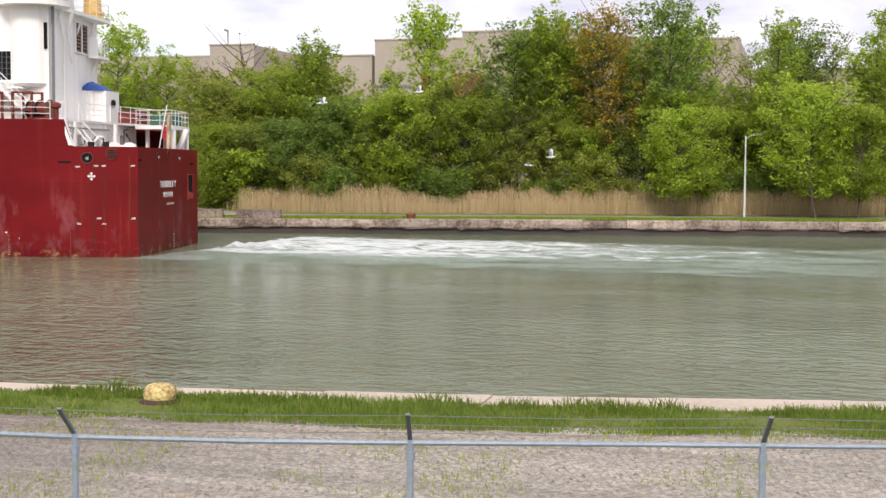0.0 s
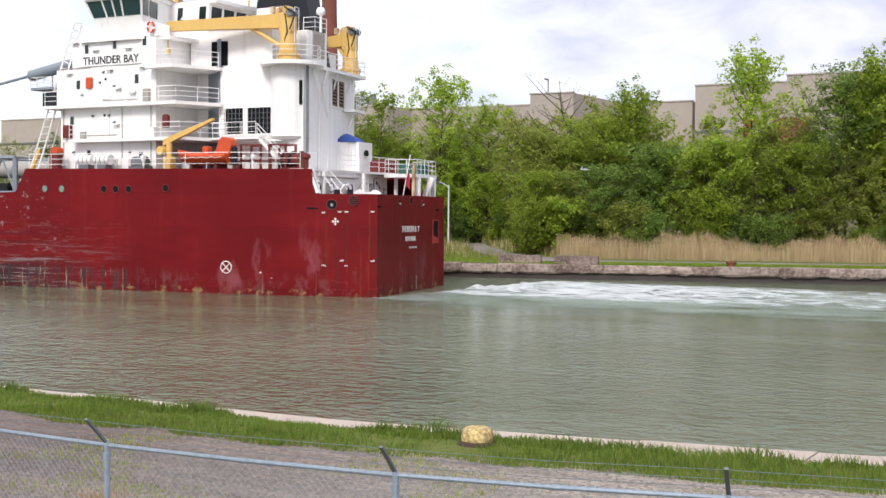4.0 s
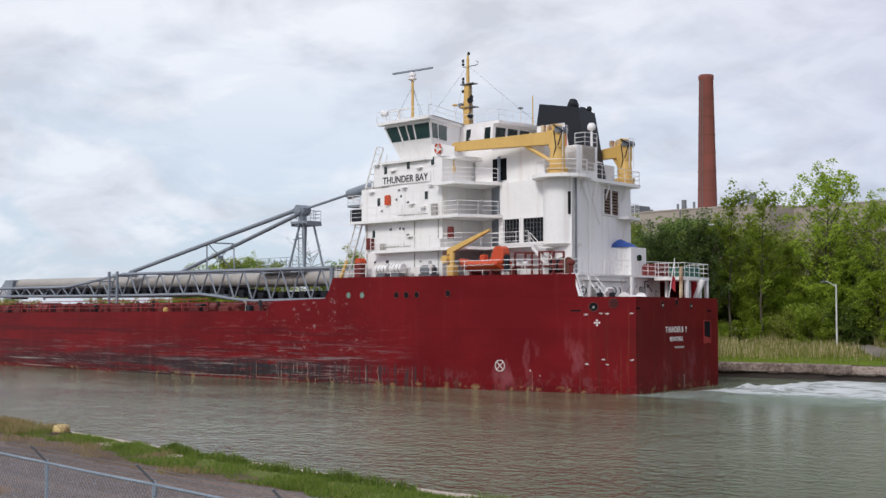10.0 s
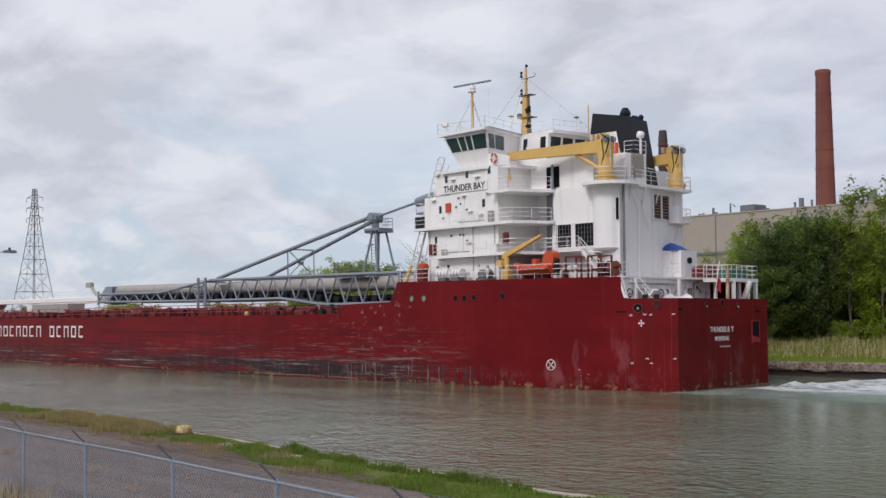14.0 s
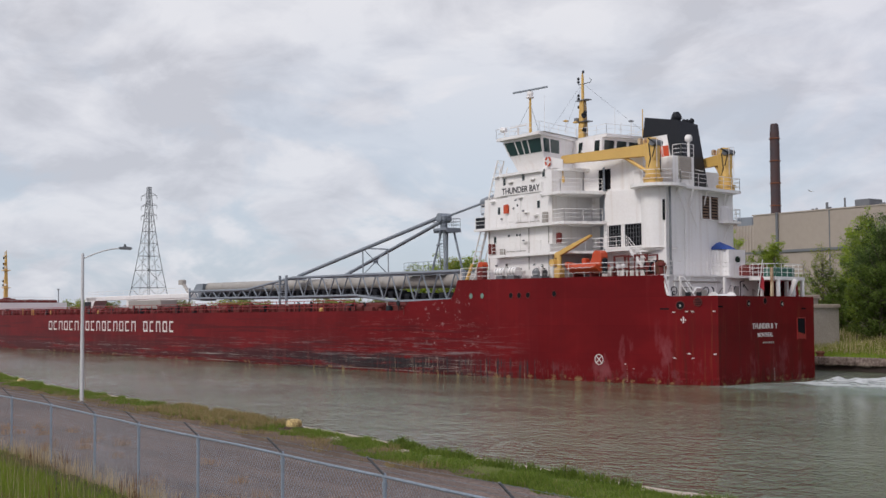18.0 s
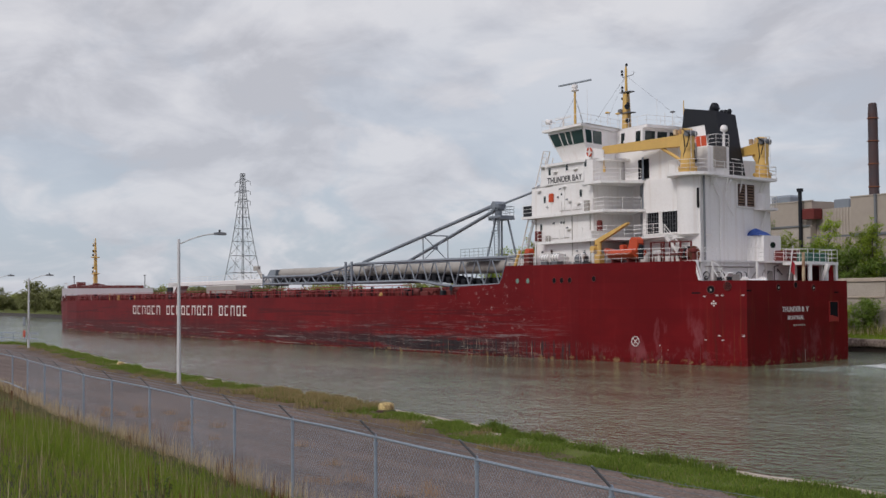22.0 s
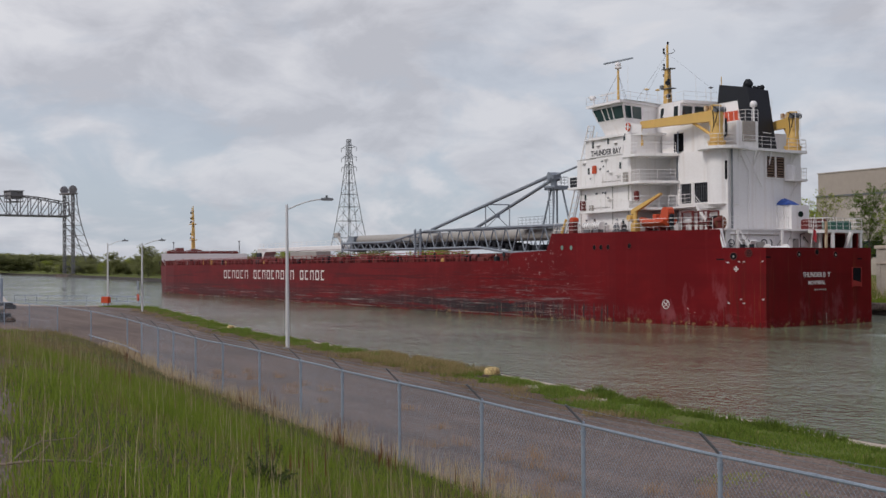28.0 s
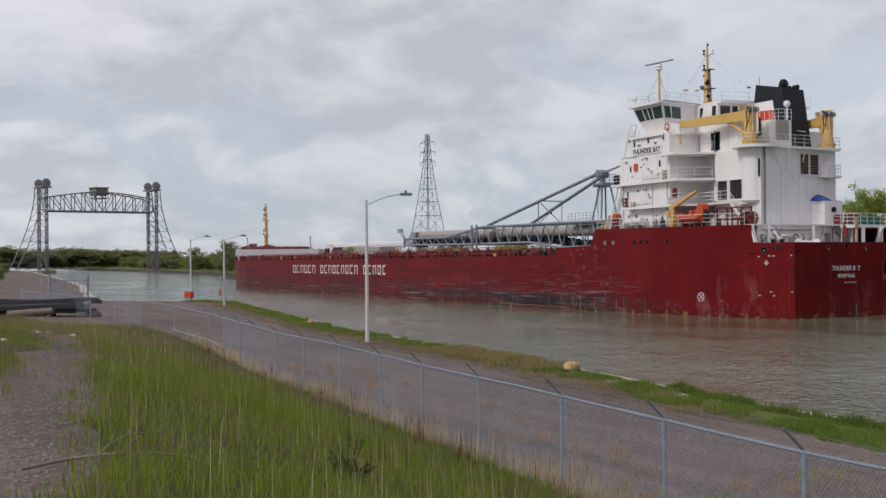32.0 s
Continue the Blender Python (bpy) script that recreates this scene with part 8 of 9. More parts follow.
def tree_parts(seed, h, wide, base, limbs, per, leaf, gap=0.0, lean=0.0):
    """Trunk and crown of a tree: h tall, crown half-width wide, lowest limb at base*h; limbs reach upward."""
    r = random.Random(seed)
    wood, crown = MB(), MB()
    pts, x, y = [], 0.0, 0.0
    seg = 7
    for i in range(seg + 1):
        pts.append((x, y, h * 0.9 * i / seg))
        x += r.uniform(-0.25, 0.25) + lean
        y += r.uniform(-0.25, 0.25)
    r0 = 0.007 * h + 0.035
    for i in range(seg):
        wood.cyl(pts[i], pts[i + 1], r0 * (1 - i / (seg + 0.6)), r0 * (1 - (i + 1) / (seg + 0.6)), 7, False)
    slim = wide / h < 0.3
    for i in range(limbs):
        u = base + (0.95 - base) * (i + r.random()) / limbs
        k = min(seg - 1, int(u * seg))
        f2 = u * seg - k
        o = [pts[k][j] + (pts[k + 1][j] - pts[k][j]) * f2 for j in range(3)]
        az = i * 2.4 + r.uniform(-0.5, 0.5)
        sh = math.sin(math.pi * min(1, max(0.0, (u - base) / (1 - base) * 0.80 + 0.18))) ** 0.6
        ln = wide * sh * r.uniform(0.55, 1.15)
        up = r.uniform(0.7, 1.5) if slim else r.uniform(0.35, 0.95)
        e = (o[0] + math.cos(az) * ln, o[1] + math.sin(az) * ln, min(o[2] + ln * up, h - 0.2))
        mid = tuple(o[j] + (e[j] - o[j]) * (0.55 if j < 2 else 0.42) + r.uniform(-0.08, 0.08) * ln for j in range(3))
        rr = 0.018 + 0.009 * ln
        wood.cyl(o, mid, rr, rr * 0.7, 5, False)
        wood.cyl(mid, e, rr * 0.7, 0.01, 4, False)
        for f3 in (0.35, 0.6, 0.82, 1.0):
            if r.random() < gap:
                continue
            p0, p1, q = (o, mid, f3 / 0.55) if f3 < 0.55 else (mid, e, (f3 - 0.55) / 0.45)
            c = tuple(p0[j] + (p1[j] - p0[j]) * q for j in range(3))
            c = (c[0] + r.uniform(-.35, .35), c[1] + r.uniform(-.35, .35), c[2] + r.uniform(-.1, .35))
            leaf_cloud(crown, c, r.uniform(0.5, 0.95) * (0.42 + 0.10 * wide + 0.16 * f3), max(1, int(per * 0.76)), leaf, r)
            tip = (c[0] + r.uniform(-.5, .5), c[1] + r.uniform(-.5, .5), c[2] + r.uniform(0.1, .9))
            wood.cyl(c, tip, 0.012, 0.004, 3, False)
    for k in range(3):
        leaf_cloud(crown, (pts[-1][0] + r.uniform(-.3, .3), pts[-1][1] + r.uniform(-.3, .3), h - 0.5 - 0.8 * k), 0.5 + 0.12 * k, max(1, per // 2), leaf, r)
    return wood, crown


TREE_KINDS = {}


def tree_kind(key, leaves, label, *args, **kw):
    wood, crown = tree_parts(*args, **kw)
    TREE_KINDS[key] = (wood.mesh("trunk", M_BARK), crown.mesh("crown", leaves), args[1], label)


tree_kind("tall_a", L_SPRING, "tall poplar in fresh spring leaf on the canal bank", 1, 18, 3.4, 0.22, 46, 60, 0.29, gap=0.12)
tree_kind("tall_b", L_SPRING, "tall airy poplar in spring leaf on the canal bank", 2, 18, 3.0, 0.25, 40, 52, 0.28, gap=0.25)
tree_kind("tall_c", L_DEEP, "tall dark-leaved tree on the canal bank", 3, 18, 4.0, 0.30, 44, 60, 0.29, gap=0.15)
tree_kind("round_a", L_SPRING, "broad bright green tree on the canal bank", 4, 11, 4.3, 0.12, 52, 68, 0.28)
tree_kind("round_b", L_OLIVE, "broad olive green tree on the canal bank", 5, 11, 4.0, 0.10, 50, 68, 0.27, gap=0.08)
tree_kind("round_c", L_DEEP, "dense dark green tree on the canal bank", 6, 11, 4.2, 0.10, 52, 72, 0.27)
tree_kind("dark", L_DARK, "dense dark green conifer on the canal bank", 31, 14, 3.6, 0.06, 60, 72, 0.24)
tree_kind("russet", L_RUSSET, "tall tree with russet young leaves on the canal bank", 8, 18, 3.4, 0.25, 44, 56, 0.25, gap=0.12)
tree_kind("thin", L_OLIVE, "thin half-bare tree with sparse olive leaves", 9, 14, 2.6, 0.25, 40, 24, 0.24, gap=0.35)
tree_kind("bare", L_OLIVE, "bare spreading tree with a few brown buds", 10, 13, 3.9, 0.30, 40, 1, 0.2, gap=0.7)
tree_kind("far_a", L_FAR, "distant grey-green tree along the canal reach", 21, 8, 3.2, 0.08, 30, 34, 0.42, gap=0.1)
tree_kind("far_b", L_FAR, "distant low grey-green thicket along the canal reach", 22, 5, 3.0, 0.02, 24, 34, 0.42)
tree_kind("bush_a", L_SPRING, "low bright green shrub on the canal bank", 11, 4.5, 2.4, 0.02, 26, 68, 0.22)
tree_kind("bush_b", L_DEEP, "low dark green shrub on the canal bank", 12, 4.5, 2.5, 0.02, 26, 68, 0.22)
tree_kind("bush_c", L_OLIVE, "low olive shrub on the canal bank", 13, 4.5, 2.3, 0.02, 26, 60, 0.21)


def plant(key, x, y, h, z=1.5, turn=None, wide=1.0, group="trees on the far bank"):
    wood, crown, h0, label = TREE_KINDS[key]
    k = h / h0
    name = "shrub" if key.startswith("bush") else "tree"
    t = thing(name, label, name, Matrix.LocRotScale((x, y, z - 0.1), Euler((0, 0, rng.uniform(0, 6.28) if turn is None else turn)), (k * wide, k * wide, k)), group)
    part("trunk", wood, None, t)
    part("crown", crown, None, t)
    return t

# ---------------- planting ----------------
def far_belt():
    r = random.Random(17)
    # skyline trees: kind, x, y, height
    for key, x, y, h in (("tall_a", -61.6, 120, 16.4), ("thin", -57.5, 119, 14.8), ("bare", -53.2, 121, 18.0), ("tall_a", -44.4, 117, 17.2), ("round_b", -52.5, 114, 12.5), ("tall_b", -38, 120, 14.5),
                         ("tall_a", -33.2, 117, 20.2), ("tall_c", -26, 118, 17.8), ("tall_a", -22.0, 119, 19.6), ("round_a", -29.5, 114, 10.5), ("round_b", -31.5, 116, 12.0), ("round_a", -36.5, 114, 10), ("round_a", -10.4, 112.5, 9.5), ("round_a", 1.2, 113, 11.5), ("round_a", 4.6, 114, 9.5), ("tall_c", -11.5, 119, 20.8), ("russet", -17.4, 118, 19.8), ("tall_b", -2.5, 120, 18.3), ("tall_b", 8.5, 121, 19.5),
                         ("tall_b", 13.5, 122, 20.5), ("thin", 25, 124, 18.5), ("tall_c", 33, 125, 18), ("tall_b", 40, 126, 20), ("tall_a", 47, 127, 20),
                         ("tall_b", -78, 119, 18.4), ("tall_b", -74.2, 119, 18), ("tall_a", -67, 120, 19.8), ("thin", -81, 119, 15), ("bush_a", -66.5, 115.5, 4.5), ("tall_b", -86.3, 112, 8.0), ("bush_b", -91.0, 103.4, 3.4), ("bush_a", -93.6, 103.2, 2.6), ("round_c", -83.5, 112, 9), ("tall_c", -90, 119, 12), ("tall_b", -105.3, 121, 13.2), ("thin", -97.6, 121, 12), ("tall_b", -94.5, 122, 11), ("tall_b", -111.5, 121, 14.2), ("tall_a", -108, 123, 12.5), ("tall_a", -114, 116, 12),
                         ("tall_c", -119, 116, 13), ("thin", -126, 116, 13.5), ("round_b", -132.5, 115, 12.5), ("bare", -139.4, 112, 14.5), ("round_c", -138, 117, 11.5), ("round_c", -108, 120, 10), ("round_c", -103.8, 122, 8.5), ("tall_c", -98.6, 122, 9.5), ("round_c", -95.5, 121, 8), ("round_c", -112.8, 121, 10.5), ("round_b", -146, 118, 10), ("thin", -152, 116, 9)):
        plant(key, x, y, h)
    for key, x, y, h in (("dark", -84.4, 115, 13.6), ("dark", -80.6, 117, 14.6), ("dark", -87.4, 116, 10.5), ("round_b", -156, 118, 11.5), ("round_c", -162, 120, 12.5), ("tall_b", -166, 122, 14), ("round_b", -170, 121, 13), ("round_a", -176, 122, 12.5), ("round_b", -182, 121, 11.5), ("thin", -160, 116, 11),
                         ("tall_a", -146.5, 128, 13), ("tall_b", -139, 126, 12), ("round_b", -143, 126, 9), ("round_b", -150, 127, 9.5)):
        plant(key, x, y, h)
    # middle storey
    for i in range(44):
        x = -82 + 3.0 * i + r.uniform(-1.2, 1.2)
        y = far_y(x) + r.uniform(17, 26) + (8 if x < -52 else 0)
        plant(r.choice(("round_a", "round_b", "tall_a", "round_a", "thin", "tall_b", "tall_b")), x, y, r.uniform(12.5, 17.0) if x > -34 else r.uniform(10, 14))
    for i in range(40):
        x = -84 + 3.3 * i + r.uniform(-1.2, 1.2)
        plant(r.choice(("round_a", "round_b", "round_a", "thin", "round_c")), x, far_y(x) + r.uniform(12, 16) + (12 if x < -52 else 0), r.uniform(7.5, 11.5) if x > -50 else r.uniform(6, 9))
    for i in range(44):
        x = -84 + 3.0 * i + r.uniform(-1.0, 1.0)
        plant(r.choice(("bush_a", "bush_b", "bush_c")), x, far_y(x) + r.uniform(10.5, 13) + (13 if x < -52 else 0), r.uniform(2.6, 5.2), group="shrubs on the far bank")
    for i in range(30):
        x = -88 - 4.0 * i + r.uniform(-1.5, 1.5)
        plant(r.choice(("round_a", "round_b", "thin", "bush_a", "tall_b")), x, far_y(x) + (r.uniform(26, 36) if x > -118 else r.uniform(9, 22)), r.uniform(4.5, 8))
    for i in range(26):
        x = -27 + 3.1 * i + r.uniform(-1, 1)
        plant(r.choice(("tall_a", "tall_b", "tall_c", "tall_b", "russet" if i == 9 else "thin")), x, far_y(x) + r.uniform(17, 24), r.uniform(15.5, 19.5))
    for i in range(34):
        x = -98 + 1.55 * i + r.uniform(-1, 1)
        plant(r.choice(("tall_a", "tall_b", "round_c", "round_a", "round_b", "tall_c", "thin")), x, far_y(x) + r.uniform(26, 40), r.uniform(9.5, 15.5), 2.4)
    # distant woods along the reach beyond, past counting: one mass of trees
    woods = {}

    def grow(key, x, y, h, wide=1.0):
        wood, crown, h0, _ = TREE_KINDS[key]
        k = h / h0
        m = Matrix.LocRotScale((x, y, 1.4), Euler((0, 0, r.uniform(0, 6.28))), (k * wide, k * wide, k))
        for me in (wood, crown):
            c = me.copy()
            c.transform(m)
            if me.materials[0] not in woods:
                woods[me.materials[0]] = bmesh.new()
            woods[me.materials[0]].from_mesh(c)
            bpy.data.meshes.remove(c)
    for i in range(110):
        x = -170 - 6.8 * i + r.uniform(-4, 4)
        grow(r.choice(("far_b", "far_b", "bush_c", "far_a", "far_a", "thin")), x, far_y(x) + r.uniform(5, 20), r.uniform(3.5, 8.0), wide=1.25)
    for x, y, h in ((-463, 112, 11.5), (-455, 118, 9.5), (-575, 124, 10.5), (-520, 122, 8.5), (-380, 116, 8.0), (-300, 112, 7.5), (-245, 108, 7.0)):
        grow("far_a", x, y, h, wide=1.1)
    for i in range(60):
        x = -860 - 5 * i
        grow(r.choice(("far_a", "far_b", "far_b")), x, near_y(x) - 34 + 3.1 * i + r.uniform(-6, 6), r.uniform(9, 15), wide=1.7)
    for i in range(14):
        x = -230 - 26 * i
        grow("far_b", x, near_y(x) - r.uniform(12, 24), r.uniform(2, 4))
    dw = thing("distant_woods", "low grey-green woods along the far reaches of the canal", "woods", kind="stuff")
    for material, bm in woods.items():
        me = bpy.data.meshes.new("tree_mass")
        bm.to_mesh(me)
        bm.free()
        me.materials.clear()
        me.materials.append(material)
        tagged(part("tree_mass", me, None, dw), kind="stuff")


far_belt()


def blades(name, n, where, hmin, hmax, width, material, label, category, seed, bend=0.35, lod=1):
    """Many grass blades as one mesh; where(r) gives x, y, z and a height factor, or None."""
    r = random.Random(seed)
    v, f = [], []
    for _ in range(n):
        p = where(r)
        if p is None:
            continue
        x, y, z, k = p
        h = r.uniform(hmin, hmax) * k
        a = r.uniform(0, 6.283)
        b2 = r.uniform(0, bend) * h
        dx, dy = math.cos(a) * b2, math.sin(a) * b2
        c = r.uniform(0, 3.142)
        wx, wy = math.cos(c) * width, math.sin(c) * width
        i = len(v)
        v.extend(((x - wx, y - wy, z - 0.04), (x + wx, y + wy, z - 0.04), (x + dx * 0.4 + wx * 0.7, y + dy * 0.4 + wy * 0.7, z + h * 0.6), (x + dx * 0.4 - wx * 0.7, y + dy * 0.4 - wy * 0.7, z + h * 0.6), (x + dx, y + dy, z + h)))
        f.append((i, i + 1, i + 2, i + 3)); f.append((i + 3, i + 2, i + 4))
    me = bpy.data.meshes.new(name)
    me.from_pydata(v, [], f)
    me.materials.append(material)
    me.update()
    return tagged(new(name, me), label, category, kind="stuff")


PATH = [(-60, 5.6), (-38, 4.4), (-24, 2.6), (-17, 1.5), (-12, 0.6), (-4, 0.0)]


def bare(x, y):
    """1 on the bare gravel and the trodden path of the bank, 0 in the meadow."""
    if x < -45:
        return 0.0
    half = 0.82 if x > -16 else 0.3 + 0.4 * max(0, (x + 27) / 10)
    d = abs(y - lerp_path(PATH, x)) - half + 0.5 * noise.noise((x * 0.45, y * 0.6, 2.0)) + 0.3 * noise.noise((x * 1.4, y * 1.4, 5.0))
    return min(1.0, max(0.0, 0.5 - d * 1.1))


def bank(r, dry):
    x = -2 - 104 * r.random() ** 1.7
    fy = fence_y(x) if x > -84 else 9.0
    y = fy - 0.25 - r.random() * (13.0 if x > -45 else 16)
    if y < -5:
        return None
    if r.random() < bare(x, y) * 1.05 - (0.04 if dry else 0.01):
        return None
    below = lerp_path(PATH, x) - y
    # straw by the path, along the fence and far off; green between
    straw = 0.28 + 0.55 * max(0, min(1, (below + 1.6) / 1.6)) + 0.4 * max(0, 1 - (fy - y) / 1.3) + 0.6 * max(0, min(1, (-x - 34) / 16)) + 0.75 * noise.noise((x * 0.3, y * 0.5, 6.0))
    if (r.random() < straw) != dry:
        return None
    k = 0.75 + 0.5 * noise.noise((x * 0.2, y * 0.2, 7.0)) + 0.25 * noise.noise((x * 1.1, y * 1.1, 7.0))
    return x, y, ground_z(x, y), k * (0.55 if bare(x, y) > 0.25 else 1)


blades("meadow_grass", 230000, lambda r: bank(r, False), 0.14, 0.44, 0.0065, L_GRASS, "long fresh green meadow grass on the bank", "grass", 31, 0.75)
blades("straw_grass", 120000, lambda r: bank(r, True), 0.15, 0.5, 0.0045, L_STRAW, "last year's straw-coloured grass on the bank", "grass", 30, 0.6)


def stalk(r):
    p = bank(r, r.random() < 0.6)
    return p if p and p[1] > lerp_path(PATH, p[0]) + 0.5 else None


blades("dry_stalks", 5200, stalk, 0.6, 1.1, 0.004, L_DRY, "tall dry straw-coloured stalks in the grass", "grass", 32, 0.14)


def dock(r):
    """Brown seed heads in loose groups, most along the fence."""
    i = r.randrange(26)
    q = random.Random(500 + i)
    x = q.uniform(-62, -6)
    y = fence_y(x) - q.uniform(0.1, 1.2) if i % 4 else fence_y(x) - q.uniform(3.5, 5.0)
    x, y = x + r.gauss(0, 0.22), y + r.gauss(0, 0.16)
    return x, y, ground_z(x, y) + 0.35 * r.random(), 1.0


blades("dock_seed_heads", 420, dock, 0.12, 0.4, 0.009, L_DOCK, "rusty brown dry dock seed heads in the grass", "weeds", 38, 0.1)


def grass_sheet(name, label, rows):
    mb = MB()
    mb.grid(rows)
    solo(name, mb, M_TURF if name == "verge" else M_SOIL, label, "grass", kind="structure", smooth=True)


rows = []
for i in range(130):
    x = 6 - 0.85 * i
    fy = fence_y(x) if x > -84 else 9.0
    rows.append([(x, y, ground_z(x, y) + 0.035 + 0.02 * noise.noise((x, y, 0)) - 0.2 * bare(x, y)) for y in (fy - 0.25 - 0.42 * j for j in range(36))])
grass_sheet("meadow", "grassy bank under long meadow grass", rows)


CREEP = [(-34, 0.35), (-26, 0.55), (-14, 0.9), (-5, 1.3)]


def verge_width(x):
    w = 1.7 if x > -34 else 1.5 if x < -62 else 1.15
    return w + 0.55 * noise.noise((x * 0.3, 0, 3)) + 0.25 * noise.noise((x * 1.1, 0, 3))


rows = []
for i in range(286):
    x = 16 - 0.5 * i
    w = verge_width(x)
    rows.append([(x, near_y(x) - lerp_path(CREEP, x) - w * j / 3 + 0.12 * noise.noise((x * 1.5, j, 6)), WALL_Z + (0.06 if j in (1, 2) else 0.03 if j == 0 else -0.01) - (0.12 if x < -30 and noise.noise((x * 0.5, j * 0.8, 14)) < (0.9 if -52 < x < -42.8 else -0.25) else 0)) for j in range(4)])
grass_sheet("verge", "grass verge along the canal coping", rows)


rows = []
for i in range(136):
    x = -19 - 0.8 * i
    w = 2.6 + 0.8 * noise.noise((x * 0.25, 3, 0)) + 0.4 * noise.noise((x * 0.9, 3, 0))
    k = min(1, 0.15 + (-19 - x) / 12, (x + 127.5) / 4)
    rows.append([(x, near_y(x) - 0.3 - (w + 0.9) * k * j / 4, WALL_Z + (0.035 + 0.03 * noise.noise((x, j, 2)) if 0 < j < 4 else 0.02 if j == 0 else -0.01)) for j in range(5)])
dmb = MB()
dmb.grid(rows)
solo("dirt_strip", dmb, M_DIRT, "bare brown dirt strip between coping and yard", "dirt", kind="structure", smooth=True)


def dirt_tuft(r):
    x = -28 - 95 * r.random() ** 1.3
    y = near_y(x) - 0.7 - 2.6 * r.random()
    if noise.noise((x * 0.8, y * 0.8, 21)) < 0.05 + 0.3 * r.random():
        return None
    return x, y, WALL_Z + 0.03, 1.0


blades("dirt_tufts", 26000, dirt_tuft, 0.05, 0.22, 0.009, L_STRAW, "dry straw tufts on the bare dirt", "grass", 43, 0.8)


def verge(r):
    x = 14 - 150 * r.random() ** 1.5
    k = r.random()
    y = near_y(x) - (lerp_path(CREEP, x) + 0.08) - 0.35 * noise.noise((x * 0.7, 0, 1)) - (verge_width(x) + 0.3) * k
    m = noise.noise((x * 0.5, y * 0.5, 11.0)) + 0.5 * noise.noise((x * 1.7, y * 1.7, 12.0))
    if r.random() < 0.2 - m * 0.5 or (x < -30 and noise.noise((x * 0.5, y * 0.9, 14)) < (1.0 if -52 < x < -42.8 else -0.5) + 0.55 * r.random()):
        return None
    return x, y, WALL_Z + 0.02, (1.0 if k < 0.7 else 0.55) * (0.75 + 0.9 * max(-0.5, m))


blades("quay_grass", 230000, verge, 0.06, 0.24, 0.009, L_VERGE, "strip of rough grass along the canal coping", "grass", 33, 0.9)
blades("quay_straw", 14000, verge, 0.05, 0.2, 0.008, L_STRAW, "dead tufts in the grass along the coping", "grass", 39, 0.7)


def dry_verge(r):
    """Brown dead grass hanging over the coping between the green stretches."""
    x = -42.0 - 12.0 * r.random()
    y = near_y(x) - 0.22 - 2.3 * r.random() ** 1.5
    if noise.noise((x * 0.9, y * 1.2, 31)) < -0.25 + 0.25 * r.random():
        return None
    return x, y, WALL_Z + 0.03, 1.0


blades("dry_verge", 15000, dry_verge, 0.08, 0.3, 0.011, L_STRAW, "brown dead grass over the coping", "grass", 49, 0.8)
blades("dry_verge", 6000, dry_verge, 0.05, 0.22, 0.010, L_VERGE, "green tufts in the dead grass over the coping", "grass", 50, 0.8)


def verge_clump(r):
    """Leafy tufts standing out of the verge along the coping."""
    i = r.randrange(110)
    q = random.Random(900 + i)
    x = 12 - 46 * q.random()
    y = near_y(x) - lerp_path(CREEP, x) - q.uniform(-0.1, 0.5)
    a, d = r.uniform(0, 6.283), 0.3 * r.random() ** 0.6
    return x + math.cos(a) * d * 2.2, y + math.sin(a) * d, WALL_Z + 0.02, (1.2 - 2.2 * d) * q.uniform(0.4, 1.1) ** 1.6


blades("verge_weeds", 24000, verge_clump, 0.1, 0.34, 0.013, L_VERGE, "leafy green weed tufts along the coping", "weeds", 46, 0.9)


def dead_clump(r):
    """Brown dead stems in tufts on the gravel by the fence."""
    i = r.randrange(60)
    q = random.Random(1300 + i)
    x = 11 - 60 * q.random()
    y = fence_y(x) + q.uniform(0.4, 3.6)
    return x + r.gauss(0, 0.16), y + r.gauss(0, 0.13), WALL_Z + 0.02, q.uniform(0.5, 1.1)


blades("dead_stems", 5200, dead_clump, 0.12, 0.42, 0.005, L_PLUME, "tufts of brown dead stems on the gravel", "weeds", 47, 0.35)


def chips(name, n, where, smin, smax, label, seed):
    """Loose stones as one mesh of small flattened octahedra."""
    r = random.Random(seed)
    v, f = [], []
    for _ in range(n):
        x, y, z = where(r)
        s = smin + (smax - smin) * r.random() ** 3
        a, fl = r.uniform(0, 6.283), r.uniform(0.4, 0.8)
        c, d = math.cos(a) * s, math.sin(a) * s
        i = len(v)
        v.extend(((x + c, y + d, z), (x - d * 0.7, y + c * 0.7, z), (x - c, y - d, z), (x + d * 0.7, y - c * 0.7, z), (x, y, z + s * fl)))
        f.extend(((i, i + 1, i + 4), (i + 1, i + 2, i + 4), (i + 2, i + 3, i + 4), (i + 3, i, i + 4)))
    me = bpy.data.meshes.new(name)
    me.from_pydata(v, [], f)
    me.materials.append(mat(name, (0.21, 0.18, 0.16), 0.9, var=0.7, scale=8, tint=(0.09, 0.075, 0.07)))
    me.update()
    return tagged(new(name, me), label, "gravel", kind="stuff")


def chip_yard(r):
    x = 10 - 55 * r.random() ** 1.3
    y = fence_y(x) + (near_y(x) - fence_y(x) - 2.6) * r.random()
    return x, y, ground_z(x, y) + 0.002


def chip_bank(r):
    while True:
        x = -9 - 20 * r.random()
        y = lerp_path(PATH, x) + r.uniform(-2.2, 2.2)
        if bare(x, y) > 0.4:
            return x, y, ground_z(x, y) + 0.002


chips("gravel_chips", 16000, chip_yard, 0.012, 0.05, "loose grey and pale stone chips on the yard", 41)
chips("path_chips", 6000, chip_bank, 0.008, 0.035, "loose stone chips on the bare bank", 42)


